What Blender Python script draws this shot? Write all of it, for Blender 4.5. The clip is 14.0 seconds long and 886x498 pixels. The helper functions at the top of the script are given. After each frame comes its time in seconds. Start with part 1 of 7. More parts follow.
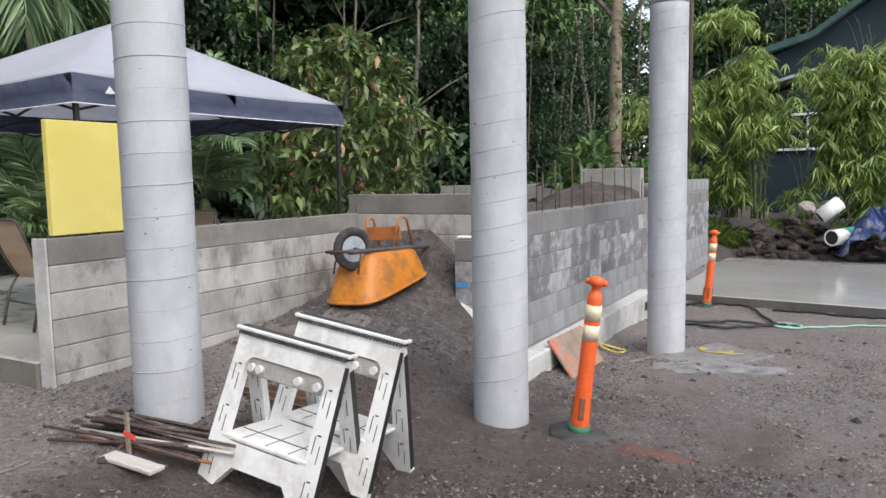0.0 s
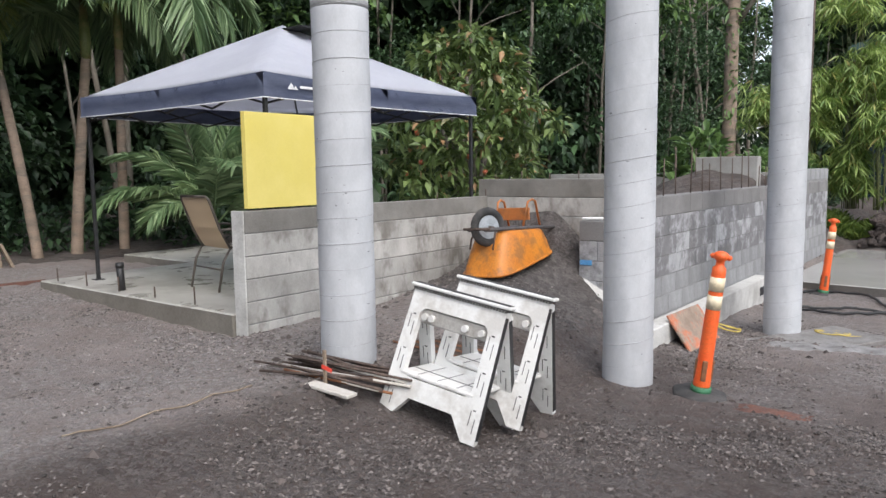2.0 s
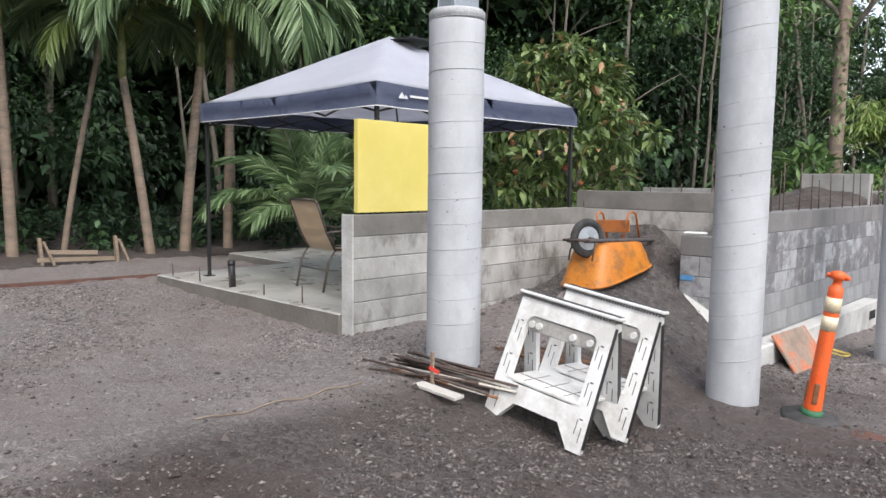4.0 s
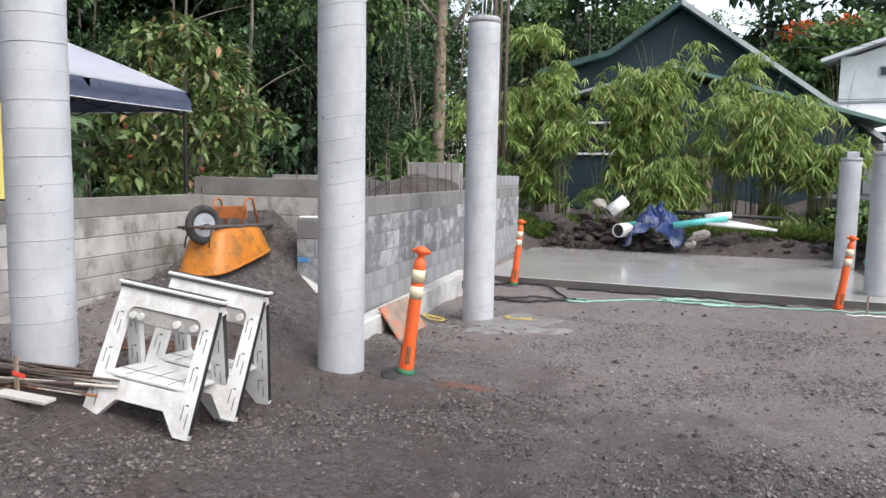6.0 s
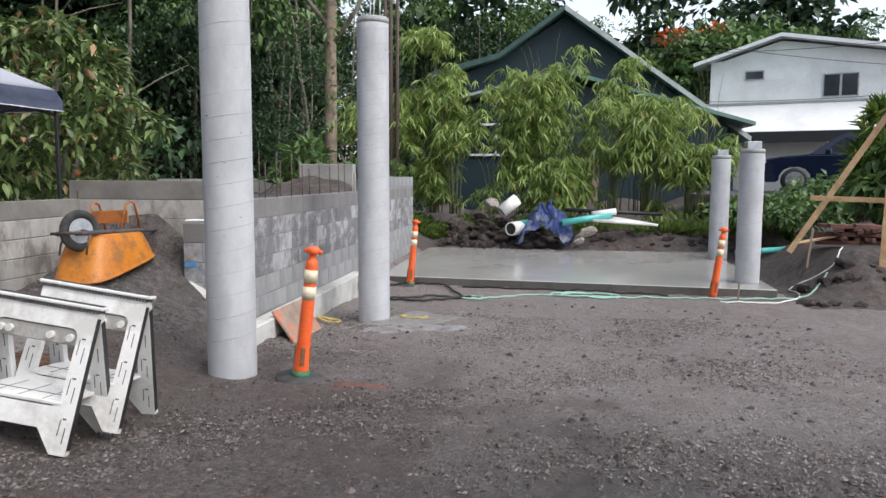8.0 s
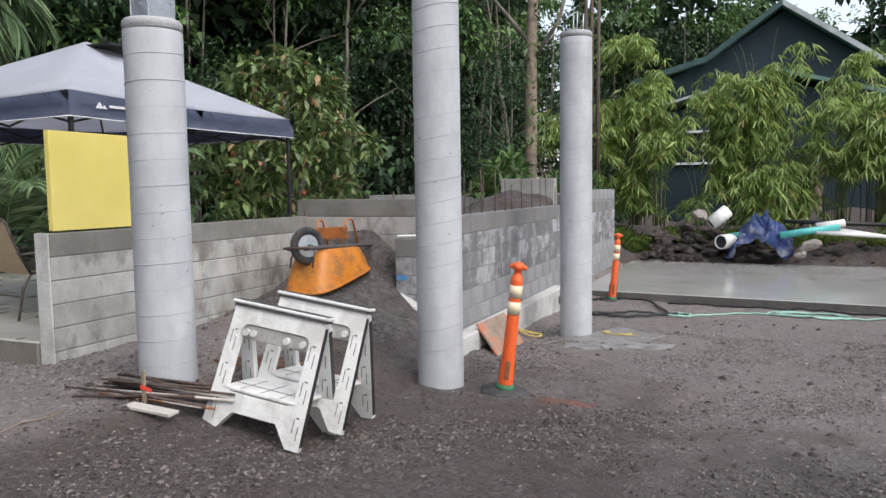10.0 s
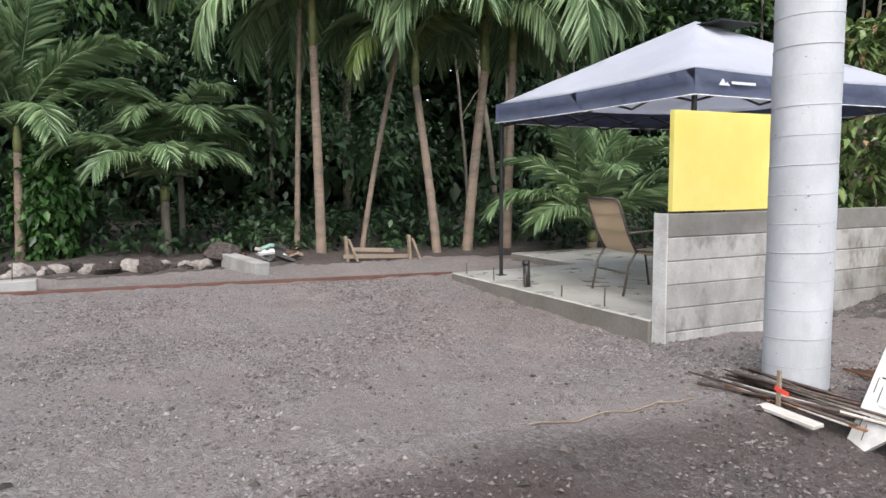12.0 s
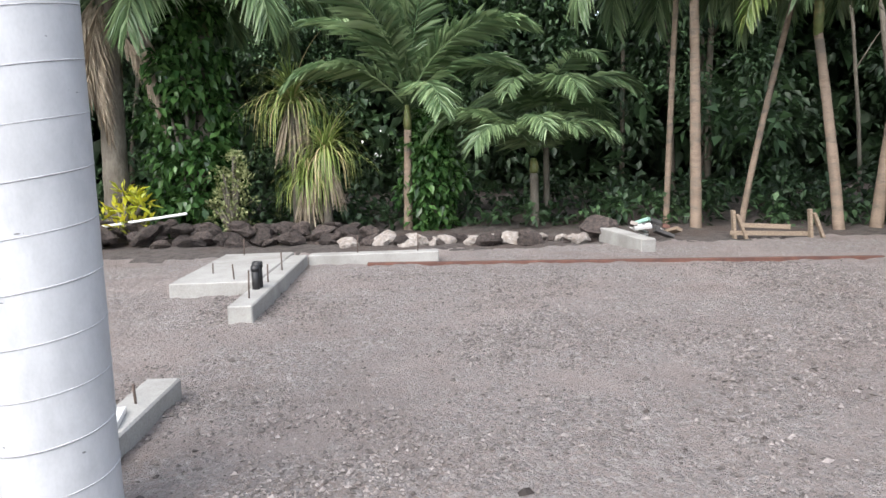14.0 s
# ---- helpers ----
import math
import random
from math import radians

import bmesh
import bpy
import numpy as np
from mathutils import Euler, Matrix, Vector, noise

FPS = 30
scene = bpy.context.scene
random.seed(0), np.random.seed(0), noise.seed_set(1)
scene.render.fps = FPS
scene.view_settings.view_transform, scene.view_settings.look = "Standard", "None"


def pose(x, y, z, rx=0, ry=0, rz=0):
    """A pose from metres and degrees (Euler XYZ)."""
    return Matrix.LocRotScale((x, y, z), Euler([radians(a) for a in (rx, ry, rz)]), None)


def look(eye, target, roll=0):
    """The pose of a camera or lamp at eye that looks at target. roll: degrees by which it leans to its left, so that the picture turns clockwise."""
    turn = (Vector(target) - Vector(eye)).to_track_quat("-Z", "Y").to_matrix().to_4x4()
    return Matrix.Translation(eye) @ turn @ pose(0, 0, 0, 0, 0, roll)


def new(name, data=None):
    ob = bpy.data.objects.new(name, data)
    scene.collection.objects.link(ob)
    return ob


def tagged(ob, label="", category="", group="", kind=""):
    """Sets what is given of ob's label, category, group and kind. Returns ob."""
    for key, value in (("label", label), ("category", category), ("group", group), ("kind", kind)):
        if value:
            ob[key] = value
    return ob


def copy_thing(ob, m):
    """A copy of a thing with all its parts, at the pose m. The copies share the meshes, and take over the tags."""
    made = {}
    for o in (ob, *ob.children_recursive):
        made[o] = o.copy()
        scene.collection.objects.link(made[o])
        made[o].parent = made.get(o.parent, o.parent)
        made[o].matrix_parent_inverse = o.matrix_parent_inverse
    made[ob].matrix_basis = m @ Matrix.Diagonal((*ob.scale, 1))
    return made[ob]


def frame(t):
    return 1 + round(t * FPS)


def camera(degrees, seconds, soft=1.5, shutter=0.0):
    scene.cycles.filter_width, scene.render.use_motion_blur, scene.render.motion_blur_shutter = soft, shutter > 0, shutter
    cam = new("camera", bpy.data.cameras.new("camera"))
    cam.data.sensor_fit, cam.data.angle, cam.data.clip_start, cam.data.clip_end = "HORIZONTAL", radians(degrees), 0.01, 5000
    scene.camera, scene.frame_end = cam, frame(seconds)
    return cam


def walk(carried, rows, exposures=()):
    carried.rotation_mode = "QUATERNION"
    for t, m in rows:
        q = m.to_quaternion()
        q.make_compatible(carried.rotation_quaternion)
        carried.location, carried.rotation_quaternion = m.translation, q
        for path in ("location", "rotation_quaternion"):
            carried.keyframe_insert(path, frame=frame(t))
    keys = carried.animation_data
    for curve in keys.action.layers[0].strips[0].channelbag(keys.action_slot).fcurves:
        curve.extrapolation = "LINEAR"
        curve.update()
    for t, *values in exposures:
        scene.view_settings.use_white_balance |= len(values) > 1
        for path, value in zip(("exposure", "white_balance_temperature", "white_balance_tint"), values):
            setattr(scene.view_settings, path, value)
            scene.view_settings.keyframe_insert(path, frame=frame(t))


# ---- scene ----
cam = camera(62.6, 14.0)
PATH = [
    (0, (0.219, 0.233, 1.587), (-0.774, 1.958, 1.395), -1.1),
    (0.5, (0.244, 0.012, 1.534), (-0.758, 1.733, 1.345), -1.6),
    (1, (0.302, -0.216, 1.53), (-0.785, 1.451, 1.332), -1.5),
    (1.5, (0.363, -0.37, 1.535), (-0.793, 1.246, 1.311), -0.6),
    (2, (0.323, -0.508, 1.538), (-0.89, 1.067, 1.325), -0.8),
    (2.2, (0.285, -0.551, 1.544), (-0.949, 1.008, 1.331), -0.8),
    (4.3, (0.236, -0.713, 1.532), (-1.148, 0.719, 1.346), 0.7),
    (4.5, (0.25, -0.722, 1.538), (-1.014, 0.816, 1.348), 1.2),
    (5, (0.299, -0.728, 1.541), (-0.618, 1.038, 1.343), 1.3),
    (5.5, (0.411, -0.733, 1.552), (-0.291, 1.128, 1.349), 0.7),
    (6, (0.514, -0.703, 1.527), (-0.04, 1.208, 1.319), 1.0),
    (6.5, (0.585, -0.707, 1.521), (0.166, 1.238, 1.309), 0.7),
    (7, (0.623, -0.718, 1.519), (0.357, 1.252, 1.304), 0.8),
    (7.2, (0.595, -0.716, 1.488), (0.332, 1.256, 1.283), 0.5),
    (9.3, (0.546, -0.735, 1.505), (0.125, 1.214, 1.314), -0.4),
    (9.5, (0.546, -0.748, 1.525), (0.053, 1.181, 1.333), -0.5),
    (10, (0.511, -0.768, 1.528), (-0.286, 1.06, 1.366), -0.9),
    (10.5, (0.404, -0.795, 1.532), (-0.693, 0.871, 1.388), -1.1),
    (11, (0.208, -0.866, 1.546), (-1.136, 0.607, 1.401), -1.2),
    (11.5, (0.013, -0.899, 1.511), (-1.572, 0.309, 1.344), -0.3),
    (12, (-0.232, -0.884, 1.499), (-2.017, 0.0, 1.314), -0.3),
    (12.2, (-0.321, -0.928, 1.535), (-2.176, -0.208, 1.329), 0.6),
    (12.5, (-0.463, -0.944, 1.501), (-2.371, -0.383, 1.291), 1.8),
    (13, (-0.613, -1.194, 1.515), (-2.565, -0.834, 1.272), 1.2),
    (13.3, (-0.733, -1.335, 1.48), (-2.702, -1.113, 1.208), 1.1),
    (13.5, (-0.777, -1.411, 1.498), (-2.751, -1.242, 1.221), 1.2),
    (13.8, (-0.914, -1.487, 1.518), (-2.893, -1.382, 1.246), -0.7),
    (14, (-1.003, -1.591, 1.539), (-2.986, -1.524, 1.283), -1.7),
]
EXPOSURES = [(0, 0.92), (5, 1.14), (7, 1.06), (9.5, 0.76), (10.3, 0.9), (11, 1.04), (11.5, 1.06), (12, 1.3), (12.5, 1.52), (13.5, 1.74), (14, 1.66)]
walk(cam, [(t, look(eye, target, roll)) for t, eye, target, roll in PATH], EXPOSURES)

# ---- world and light: a bright overcast sky ----
SUN_ELEVATION, SUN_ROTATION = 52.0, 120.0
world = bpy.data.worlds.new("overcast_sky")
scene.world = world
world.use_nodes = True
wn = world.node_tree
sky = wn.nodes.new("ShaderNodeTexSky")
sky.sky_type = "NISHITA"
sky.sun_disc = False
sky.sun_elevation, sky.sun_rotation = radians(SUN_ELEVATION), radians(SUN_ROTATION)
sky.air_density, sky.dust_density, sky.ozone_density = 1.0, 1.5, 1.0
hsv = wn.nodes.new("ShaderNodeHueSaturation")
hsv.inputs["Saturation"].default_value = 0.5
wn.links.new(sky.outputs["Color"], hsv.inputs["Color"])
wn.links.new(hsv.outputs["Color"], wn.nodes["Background"].inputs["Color"])
wn.nodes["Background"].inputs["Strength"].default_value = 0.15
sun_data = bpy.data.lights.new("sun", "SUN")
sun_data.energy, sun_data.angle, sun_data.color = 1.25, radians(50), (1.0, 0.95, 0.90)
sun = new("sun", sun_data)
az = radians(SUN_ROTATION)
sun.matrix_world = look(Vector((math.sin(az), math.cos(az), math.tan(radians(SUN_ELEVATION)))) * 20, (0, 0, 0))


# ---- materials ----
def mat(name, a, b, scale=6.0, rough=0.8, bump=0.3, fine=60.0, metal=0.0, c=None, cscale=1.2, camt=0.5, rvar=0.1, dist=0.02, per_object=0.0, spec=0.5, stretch=(1, 1, 1), grain=0.22, placed=False):
    """Two colours mixed by a mid-scale noise, a third as large stains, fine grain in colour and relief."""
    m = bpy.data.materials.new(name)
    m.use_nodes = True
    t = m.node_tree
    p = t.nodes["Principled BSDF"]
    co = t.nodes.new("ShaderNodeTexCoord")
    mp = t.nodes.new("ShaderNodeMapping")
    mp.inputs["Scale"].default_value = stretch
    if placed:
        # stains that run on from piece to piece
        t.links.new(t.nodes.new("ShaderNodeNewGeometry").outputs["Position"], mp.inputs["Vector"])
    else:
        t.links.new(co.outputs["Object"], mp.inputs["Vector"])
    def noise_tex(sc, detail=6.0, r=0.6):
        n = t.nodes.new("ShaderNodeTexNoise")
        n.inputs["Scale"].default_value, n.inputs["Detail"].default_value, n.inputs["Roughness"].default_value = sc, detail, r
        t.links.new(mp.outputs["Vector"], n.inputs["Vector"])
        return n.outputs["Fac"]
    def ramp(f, lo, hi):
        r = t.nodes.new("ShaderNodeMapRange")
        r.inputs["From Min"].default_value, r.inputs["From Max"].default_value = lo, hi
        t.links.new(f, r.inputs["Value"])
        return r.outputs["Result"]
    def mix(f, x, y):
        n = t.nodes.new("ShaderNodeMix")
        n.data_type = "RGBA"
        if isinstance(f, float):
            n.inputs["Factor"].default_value = f
        else:
            t.links.new(f, n.inputs["Factor"])
        for k, v in (("A", x), ("B", y)):
            s = [i for i in n.inputs if i.name == k and i.type == "RGBA"][0]
            if isinstance(v, tuple):
                s.default_value = (*v, 1)
            else:
                t.links.new(v, s)
        return [o for o in n.outputs if o.type == "RGBA"][0]
    f1 = noise_tex(scale)
    col = mix(ramp(f1, 0.35, 0.65), a, b)
    if c:
        f2 = noise_tex(cscale, 4.0, 0.7)
        k = t.nodes.new("ShaderNodeMath")
        k.operation = "MULTIPLY"
        k.inputs[1].default_value = camt
        t.links.new(ramp(f2, 0.48, 0.62), k.inputs[0])
        amount = k.outputs[0]
        col = mix(amount, col, c)
    f3 = noise_tex(fine, 3.0)
    dark = mix(1.0 - grain, (0.0, 0.0, 0.0), col) if not isinstance(col, tuple) else col
    col = mix(ramp(f3, 0.3, 0.6), dark, col)
    if per_object:
        oi = t.nodes.new("ShaderNodeObjectInfo")
        hs = t.nodes.new("ShaderNodeHueSaturation")
        t.links.new(col, hs.inputs["Color"])
        r = t.nodes.new("ShaderNodeMapRange")
        r.inputs["To Min"].default_value, r.inputs["To Max"].default_value = 1 - per_object, 1 + per_object
        t.links.new(oi.outputs["Random"], r.inputs["Value"])
        t.links.new(r.outputs["Result"], hs.inputs["Value"])
        col = hs.outputs["Color"]
    t.links.new(col, p.inputs["Base Color"])
    rr = t.nodes.new("ShaderNodeMapRange")
    rr.inputs["To Min"].default_value, rr.inputs["To Max"].default_value = max(0.02, rough - rvar), min(1, rough + rvar)
    t.links.new(f1, rr.inputs["Value"])
    t.links.new(rr.outputs["Result"], p.inputs["Roughness"])
    p.inputs["Metallic"].default_value = metal
    p.inputs["Specular IOR Level"].default_value = spec
    if bump:
        bp = t.nodes.new("ShaderNodeBump")
        bp.inputs["Strength"].default_value, bp.inputs["Distance"].default_value = bump, dist
        ad = t.nodes.new("ShaderNodeMath")
        ad.operation = "MULTIPLY_ADD"
        ad.inputs[1].default_value = 0.5
        t.links.new(f3, ad.inputs[0])
        t.links.new(f1, ad.inputs[2])
        t.links.new(ad.outputs[0], bp.inputs["Height"])
        t.links.new(bp.outputs["Normal"], p.inputs["Normal"])
    return m


def leaf_mat(name, dark, light, gloss=0.45, odd=None, oddamt=0.06, thin=0.25):
    """Foliage: every leaf its own tint between dark and light, a few of an odd colour, some light let through."""
    m = bpy.data.materials.new(name)
    m.use_nodes = True
    t = m.node_tree
    p = t.nodes["Principled BSDF"]
    g = t.nodes.new("ShaderNodeNewGeometry")
    r = t.nodes.new("ShaderNodeValToRGB")
    t.links.new(g.outputs["Random Per Island"], r.inputs["Fac"])
    e = r.color_ramp.elements
    e[0].position, e[0].color = 0.0, (*dark, 1)
    e[1].position, e[1].color = 0.93, (*light, 1)
    mid = tuple((x * 0.55 + y * 0.45) for x, y in zip(dark, light))
    x = e.new(0.6)
    x.color = (*mid, 1)
    if odd:
        x = e.new(1 - oddamt)
        x.color = (*light, 1)
        x = e.new(min(0.999, 1 - oddamt + 0.004))
        x.color = (*odd, 1)
    t.links.new(r.outputs["Color"], p.inputs["Base Color"])
    p.inputs["Roughness"].default_value = gloss
    tr = t.nodes.new("ShaderNodeBsdfTranslucent")
    t.links.new(r.outputs["Color"], tr.inputs["Color"])
    mx = t.nodes.new("ShaderNodeMixShader")
    mx.inputs["Fac"].default_value = thin
    t.links.new(p.outputs["BSDF"], mx.inputs[1])
    t.links.new(tr.outputs["BSDF"], mx.inputs[2])
    t.links.new(mx.outputs["Shader"], t.nodes["Material Output"].inputs["Surface"])
    return m


def ground_mat(name, fine, stones, mud, mud_stones, border, wet=0.5):
    """Crushed stone pressed into fines: loose stony drifts over smoother ground, mud taking over past a ragged border in x."""
    m = bpy.data.materials.new(name)
    m.use_nodes = True
    t = m.node_tree
    p = t.nodes["Principled BSDF"]
    co = t.nodes.new("ShaderNodeTexCoord")
    def link(a, b):
        t.links.new(a, b)
    def noise_tex(sc, detail=5.0, r=0.6):
        n = t.nodes.new("ShaderNodeTexNoise")
        n.inputs["Scale"].default_value, n.inputs["Detail"].default_value, n.inputs["Roughness"].default_value = sc, detail, r
        link(co.outputs["Object"], n.inputs["Vector"])
        return n
    def ramp(f, lo, hi, a=0.0, b=1.0):
        r = t.nodes.new("ShaderNodeMapRange")
        for k, v in zip(("From Min", "From Max", "To Min", "To Max"), (lo, hi, a, b)):
            r.inputs[k].default_value = v
        link(f, r.inputs["Value"])
        return r.outputs["Result"]
    def math_(op, a, b):
        n = t.nodes.new("ShaderNodeMath")
        n.operation = op
        for i, v in enumerate((a, b)):
            if isinstance(v, (int, float)):
                n.inputs[i].default_value = v
            else:
                link(v, n.inputs[i])
        return n.outputs[0]
    def mix(f, x, y, blend="MIX"):
        n = t.nodes.new("ShaderNodeMix")
        n.data_type, n.blend_type = "RGBA", blend
        if isinstance(f, float):
            n.inputs["Factor"].default_value = f
        else:
            link(f, n.inputs["Factor"])
        for k, v in (("A", x), ("B", y)):
            q = [i for i in n.inputs if i.name == k and i.type == "RGBA"][0]
            if isinstance(v, tuple):
                q.default_value = (*v, 1)
            else:
                link(v, q)
        return [o for o in n.outputs if o.type == "RGBA"][0]
    # stones: cells of a warped pattern at two sizes
    warp = t.nodes.new("ShaderNodeVectorMath")
    warp.operation = "MULTIPLY_ADD"
    warp.inputs[1].default_value = (0.03, 0.03, 0.03)
    link(noise_tex(14, 2.0).outputs["Color"], warp.inputs[0])
    link(co.outputs["Object"], warp.inputs[2])
    def cells(sc):
        v = t.nodes.new("ShaderNodeTexVoronoi")
        v.inputs["Scale"].default_value = sc
        link(warp.outputs[0], v.inputs["Vector"])
        g = t.nodes.new("ShaderNodeSeparateColor")
        link(v.outputs["Color"], g.inputs[0])
        return v.outputs["Distance"], g.outputs[0]
    d1, c1 = cells(34)
    d2, c2 = cells(75)
    drift = ramp(noise_tex(1.1, 6.0, 0.72).outputs["Fac"], 0.41, 0.55)
    grit = noise_tex(160, 3.0).outputs["Fac"]
    mid = noise_tex(4.5, 8.0, 0.76).outputs["Fac"]
    lanes = noise_tex(0.9, 5.0, 0.62).outputs["Fac"]
    big = noise_tex(0.55, 4.0, 0.65).outputs["Fac"]
    sp = t.nodes.new("ShaderNodeSeparateXYZ")
    link(co.outputs["Object"], sp.inputs[0])
    edge = ramp(math_("ADD", math_("ADD", sp.outputs["X"], math_("MULTIPLY", big, 0.7)), math_("MULTIPLY", mid, 0.5)), border[0] + 0.6, border[1] + 0.6, 0.0, 0.95)
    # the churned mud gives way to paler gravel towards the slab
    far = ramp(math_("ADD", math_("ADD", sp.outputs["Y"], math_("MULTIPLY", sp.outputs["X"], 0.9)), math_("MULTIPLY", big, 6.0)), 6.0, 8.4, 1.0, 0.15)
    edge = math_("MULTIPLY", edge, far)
    def surface(f, st):
        base = mix(math_("ADD", ramp(mid, 0.34, 0.66, 0.0, 0.6), ramp(lanes, 0.42, 0.58, 0.0, 0.4)), f[0], f[1])
        one = mix(ramp(c1, 0.1, 0.95), st[0], st[1])
        two = mix(ramp(c2, 0.1, 0.95), st[0], st[1])
        some = math_("MULTIPLY", ramp(c1, 0.45, 0.55), drift)
        base = mix(math_("MULTIPLY", ramp(c2, 0.35, 0.5), ramp(drift, 0.0, 1.0, 0.22, 0.9)), base, two)
        return mix(some, base, one)
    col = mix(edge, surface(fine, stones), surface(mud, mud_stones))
    col = mix(ramp(grit, 0.35, 0.62, 0.3, 0.0), col, (0.02, 0.017, 0.015))
    # rain-soaked, trodden hollow by the street side
    dx, dy = math_("SUBTRACT", sp.outputs["X"], 1.9), math_("SUBTRACT", sp.outputs["Y"], 1.7)
    away = math_("POWER", math_("ADD", math_("MULTIPLY", dx, dx), math_("MULTIPLY", dy, dy)), 0.5)
    soak = ramp(math_("ADD", away, math_("MULTIPLY", big, 2.2)), 2.6, 3.7, 1.0, 0.0)
    col = mix(math_("MULTIPLY", soak, 0.5), col, mix(ramp(mid, 0.3, 0.7), (0.08, 0.073, 0.072), (0.135, 0.127, 0.126)))
    link(col, p.inputs["Base Color"])
    damp = math_("MULTIPLY", ramp(noise_tex(0.8, 5.0, 0.7).outputs["Fac"], 0.45, 0.62), edge)
    damp = math_("MAXIMUM", damp, soak)
    link(ramp(damp, 0.0, 1.0, 0.88, 0.88 - wet), p.inputs["Roughness"])
    h = math_("MULTIPLY", math_("SUBTRACT", 0.7, d1), math_("MULTIPLY", ramp(c1, 0.45, 0.55), ramp(drift, 0.0, 1.0, 0.15, 1.0)))
    h = math_("ADD", h, math_("MULTIPLY", math_("SUBTRACT", 0.7, d2), math_("MULTIPLY", ramp(c2, 0.35, 0.5), ramp(drift, 0.0, 1.0, 0.25, 0.6))))
    h = math_("ADD", h, math_("MULTIPLY", grit, 0.5))
    h = math_("ADD", h, math_("MULTIPLY", mid, 2.6))
    bp = t.nodes.new("ShaderNodeBump")
    bp.inputs["Strength"].default_value, bp.inputs["Distance"].default_value = 1.0, 0.04
    link(h, bp.inputs["Height"])
    link(bp.outputs["Normal"], p.inputs["Normal"])
    return m


M_GRAVEL = ground_mat("gravel_ground", ((0.25, 0.203, 0.184), (0.43, 0.364, 0.338)), ((0.085, 0.07, 0.065), (0.45, 0.405, 0.385)), ((0.054, 0.034, 0.027), (0.152, 0.113, 0.097)), ((0.026, 0.019, 0.016), (0.20, 0.168, 0.155)), (-3.2, -2.8))
M_ASPHALT = mat("worn_asphalt", (0.05, 0.05, 0.052), (0.085, 0.085, 0.088), 5, 0.8, 0.4, 60, c=(0.12, 0.12, 0.12), cscale=0.8, camt=0.4)
M_SOIL = mat("lava_soil", (0.052, 0.043, 0.039), (0.13, 0.11, 0.10), 9, 0.92, 1.0, 45, c=(0.08, 0.052, 0.04), cscale=1.1, camt=0.6, dist=0.04, grain=0.4)
M_FILL = mat("grey_lava_fill", (0.075, 0.066, 0.062), (0.17, 0.152, 0.143), 12, 0.9, 1.0, 45, c=(0.06, 0.05, 0.046), cscale=2.2, camt=0.5, dist=0.05, grain=0.45)
M_STONE = leaf_mat("crushed_stone", (0.03, 0.024, 0.021), (0.19, 0.163, 0.15), 0.8, thin=0.0)
M_STONE_PALE = leaf_mat("pale_crushed_stone", (0.075, 0.064, 0.059), (0.26, 0.23, 0.217), 0.95, thin=0.0)
M_LAVA = mat("lava_rock", (0.03, 0.024, 0.022), (0.13, 0.10, 0.088), 5, 0.9, 1.0, 40, dist=0.03, per_object=0.4)
M_PALE_ROCK = mat("pale_rock", (0.22, 0.19, 0.17), (0.5, 0.46, 0.42), 5, 0.85, 0.7, 30, c=(0.14, 0.09, 0.06), cscale=2.5, camt=0.6)
M_CONCRETE = mat("poured_concrete", (0.30, 0.29, 0.27), (0.39, 0.38, 0.36), 3.5, 0.75, 0.18, 90, c=(0.22, 0.21, 0.19), cscale=1.2, camt=0.6, dist=0.006)
M_CONCRETE_PALE = mat("dry_pale_concrete", (0.50, 0.49, 0.465), (0.62, 0.61, 0.585), 3.5, 0.8, 0.25, 90, c=(0.30, 0.28, 0.26), cscale=1.6, camt=0.6, dist=0.006)
M_WET = mat("wet_concrete_slab", (0.36, 0.35, 0.33), (0.44, 0.43, 0.41), 0.9, 0.13, 0.03, 70, c=(0.29, 0.28, 0.265), cscale=0.45, camt=0.55, rvar=0.11, dist=0.003, grain=0.1)
M_PATIO = mat("blotchy_wet_patio", (0.36, 0.345, 0.315), (0.52, 0.505, 0.47), 2.2, 0.32, 0.05, 70, c=(0.22, 0.205, 0.18), cscale=1.3, camt=0.65, rvar=0.25, dist=0.003, grain=0.1)
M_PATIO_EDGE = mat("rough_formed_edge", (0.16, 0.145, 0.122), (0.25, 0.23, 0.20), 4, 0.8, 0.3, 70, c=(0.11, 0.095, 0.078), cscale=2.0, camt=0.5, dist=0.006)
M_PAD_EDGE = mat("dark_concrete_pad_edge", (0.085, 0.078, 0.07), (0.16, 0.148, 0.135), 4, 0.7, 0.3, 70, c=(0.06, 0.05, 0.044), cscale=2.0, camt=0.5, dist=0.006)
M_PIER = mat("paper_formed_concrete", (0.43, 0.437, 0.455), (0.52, 0.527, 0.545), 4, 0.75, 0.12, 110, c=(0.34, 0.345, 0.358), cscale=3.0, camt=0.4, dist=0.004, grain=0.06, stretch=(1, 1, 0.55), placed=True)
M_PIT = mat("air_hole", (0.10, 0.10, 0.10), (0.22, 0.22, 0.225), 20, 0.9, 0.1, 90)
M_PIER_TOP = mat("weathered_concrete", (0.35, 0.35, 0.35), (0.46, 0.46, 0.465), 9, 0.8, 0.4, 70)
M_SEAM = mat("form_seam", (0.36, 0.36, 0.375), (0.47, 0.47, 0.485), 12, 0.8, 0.1, 90)
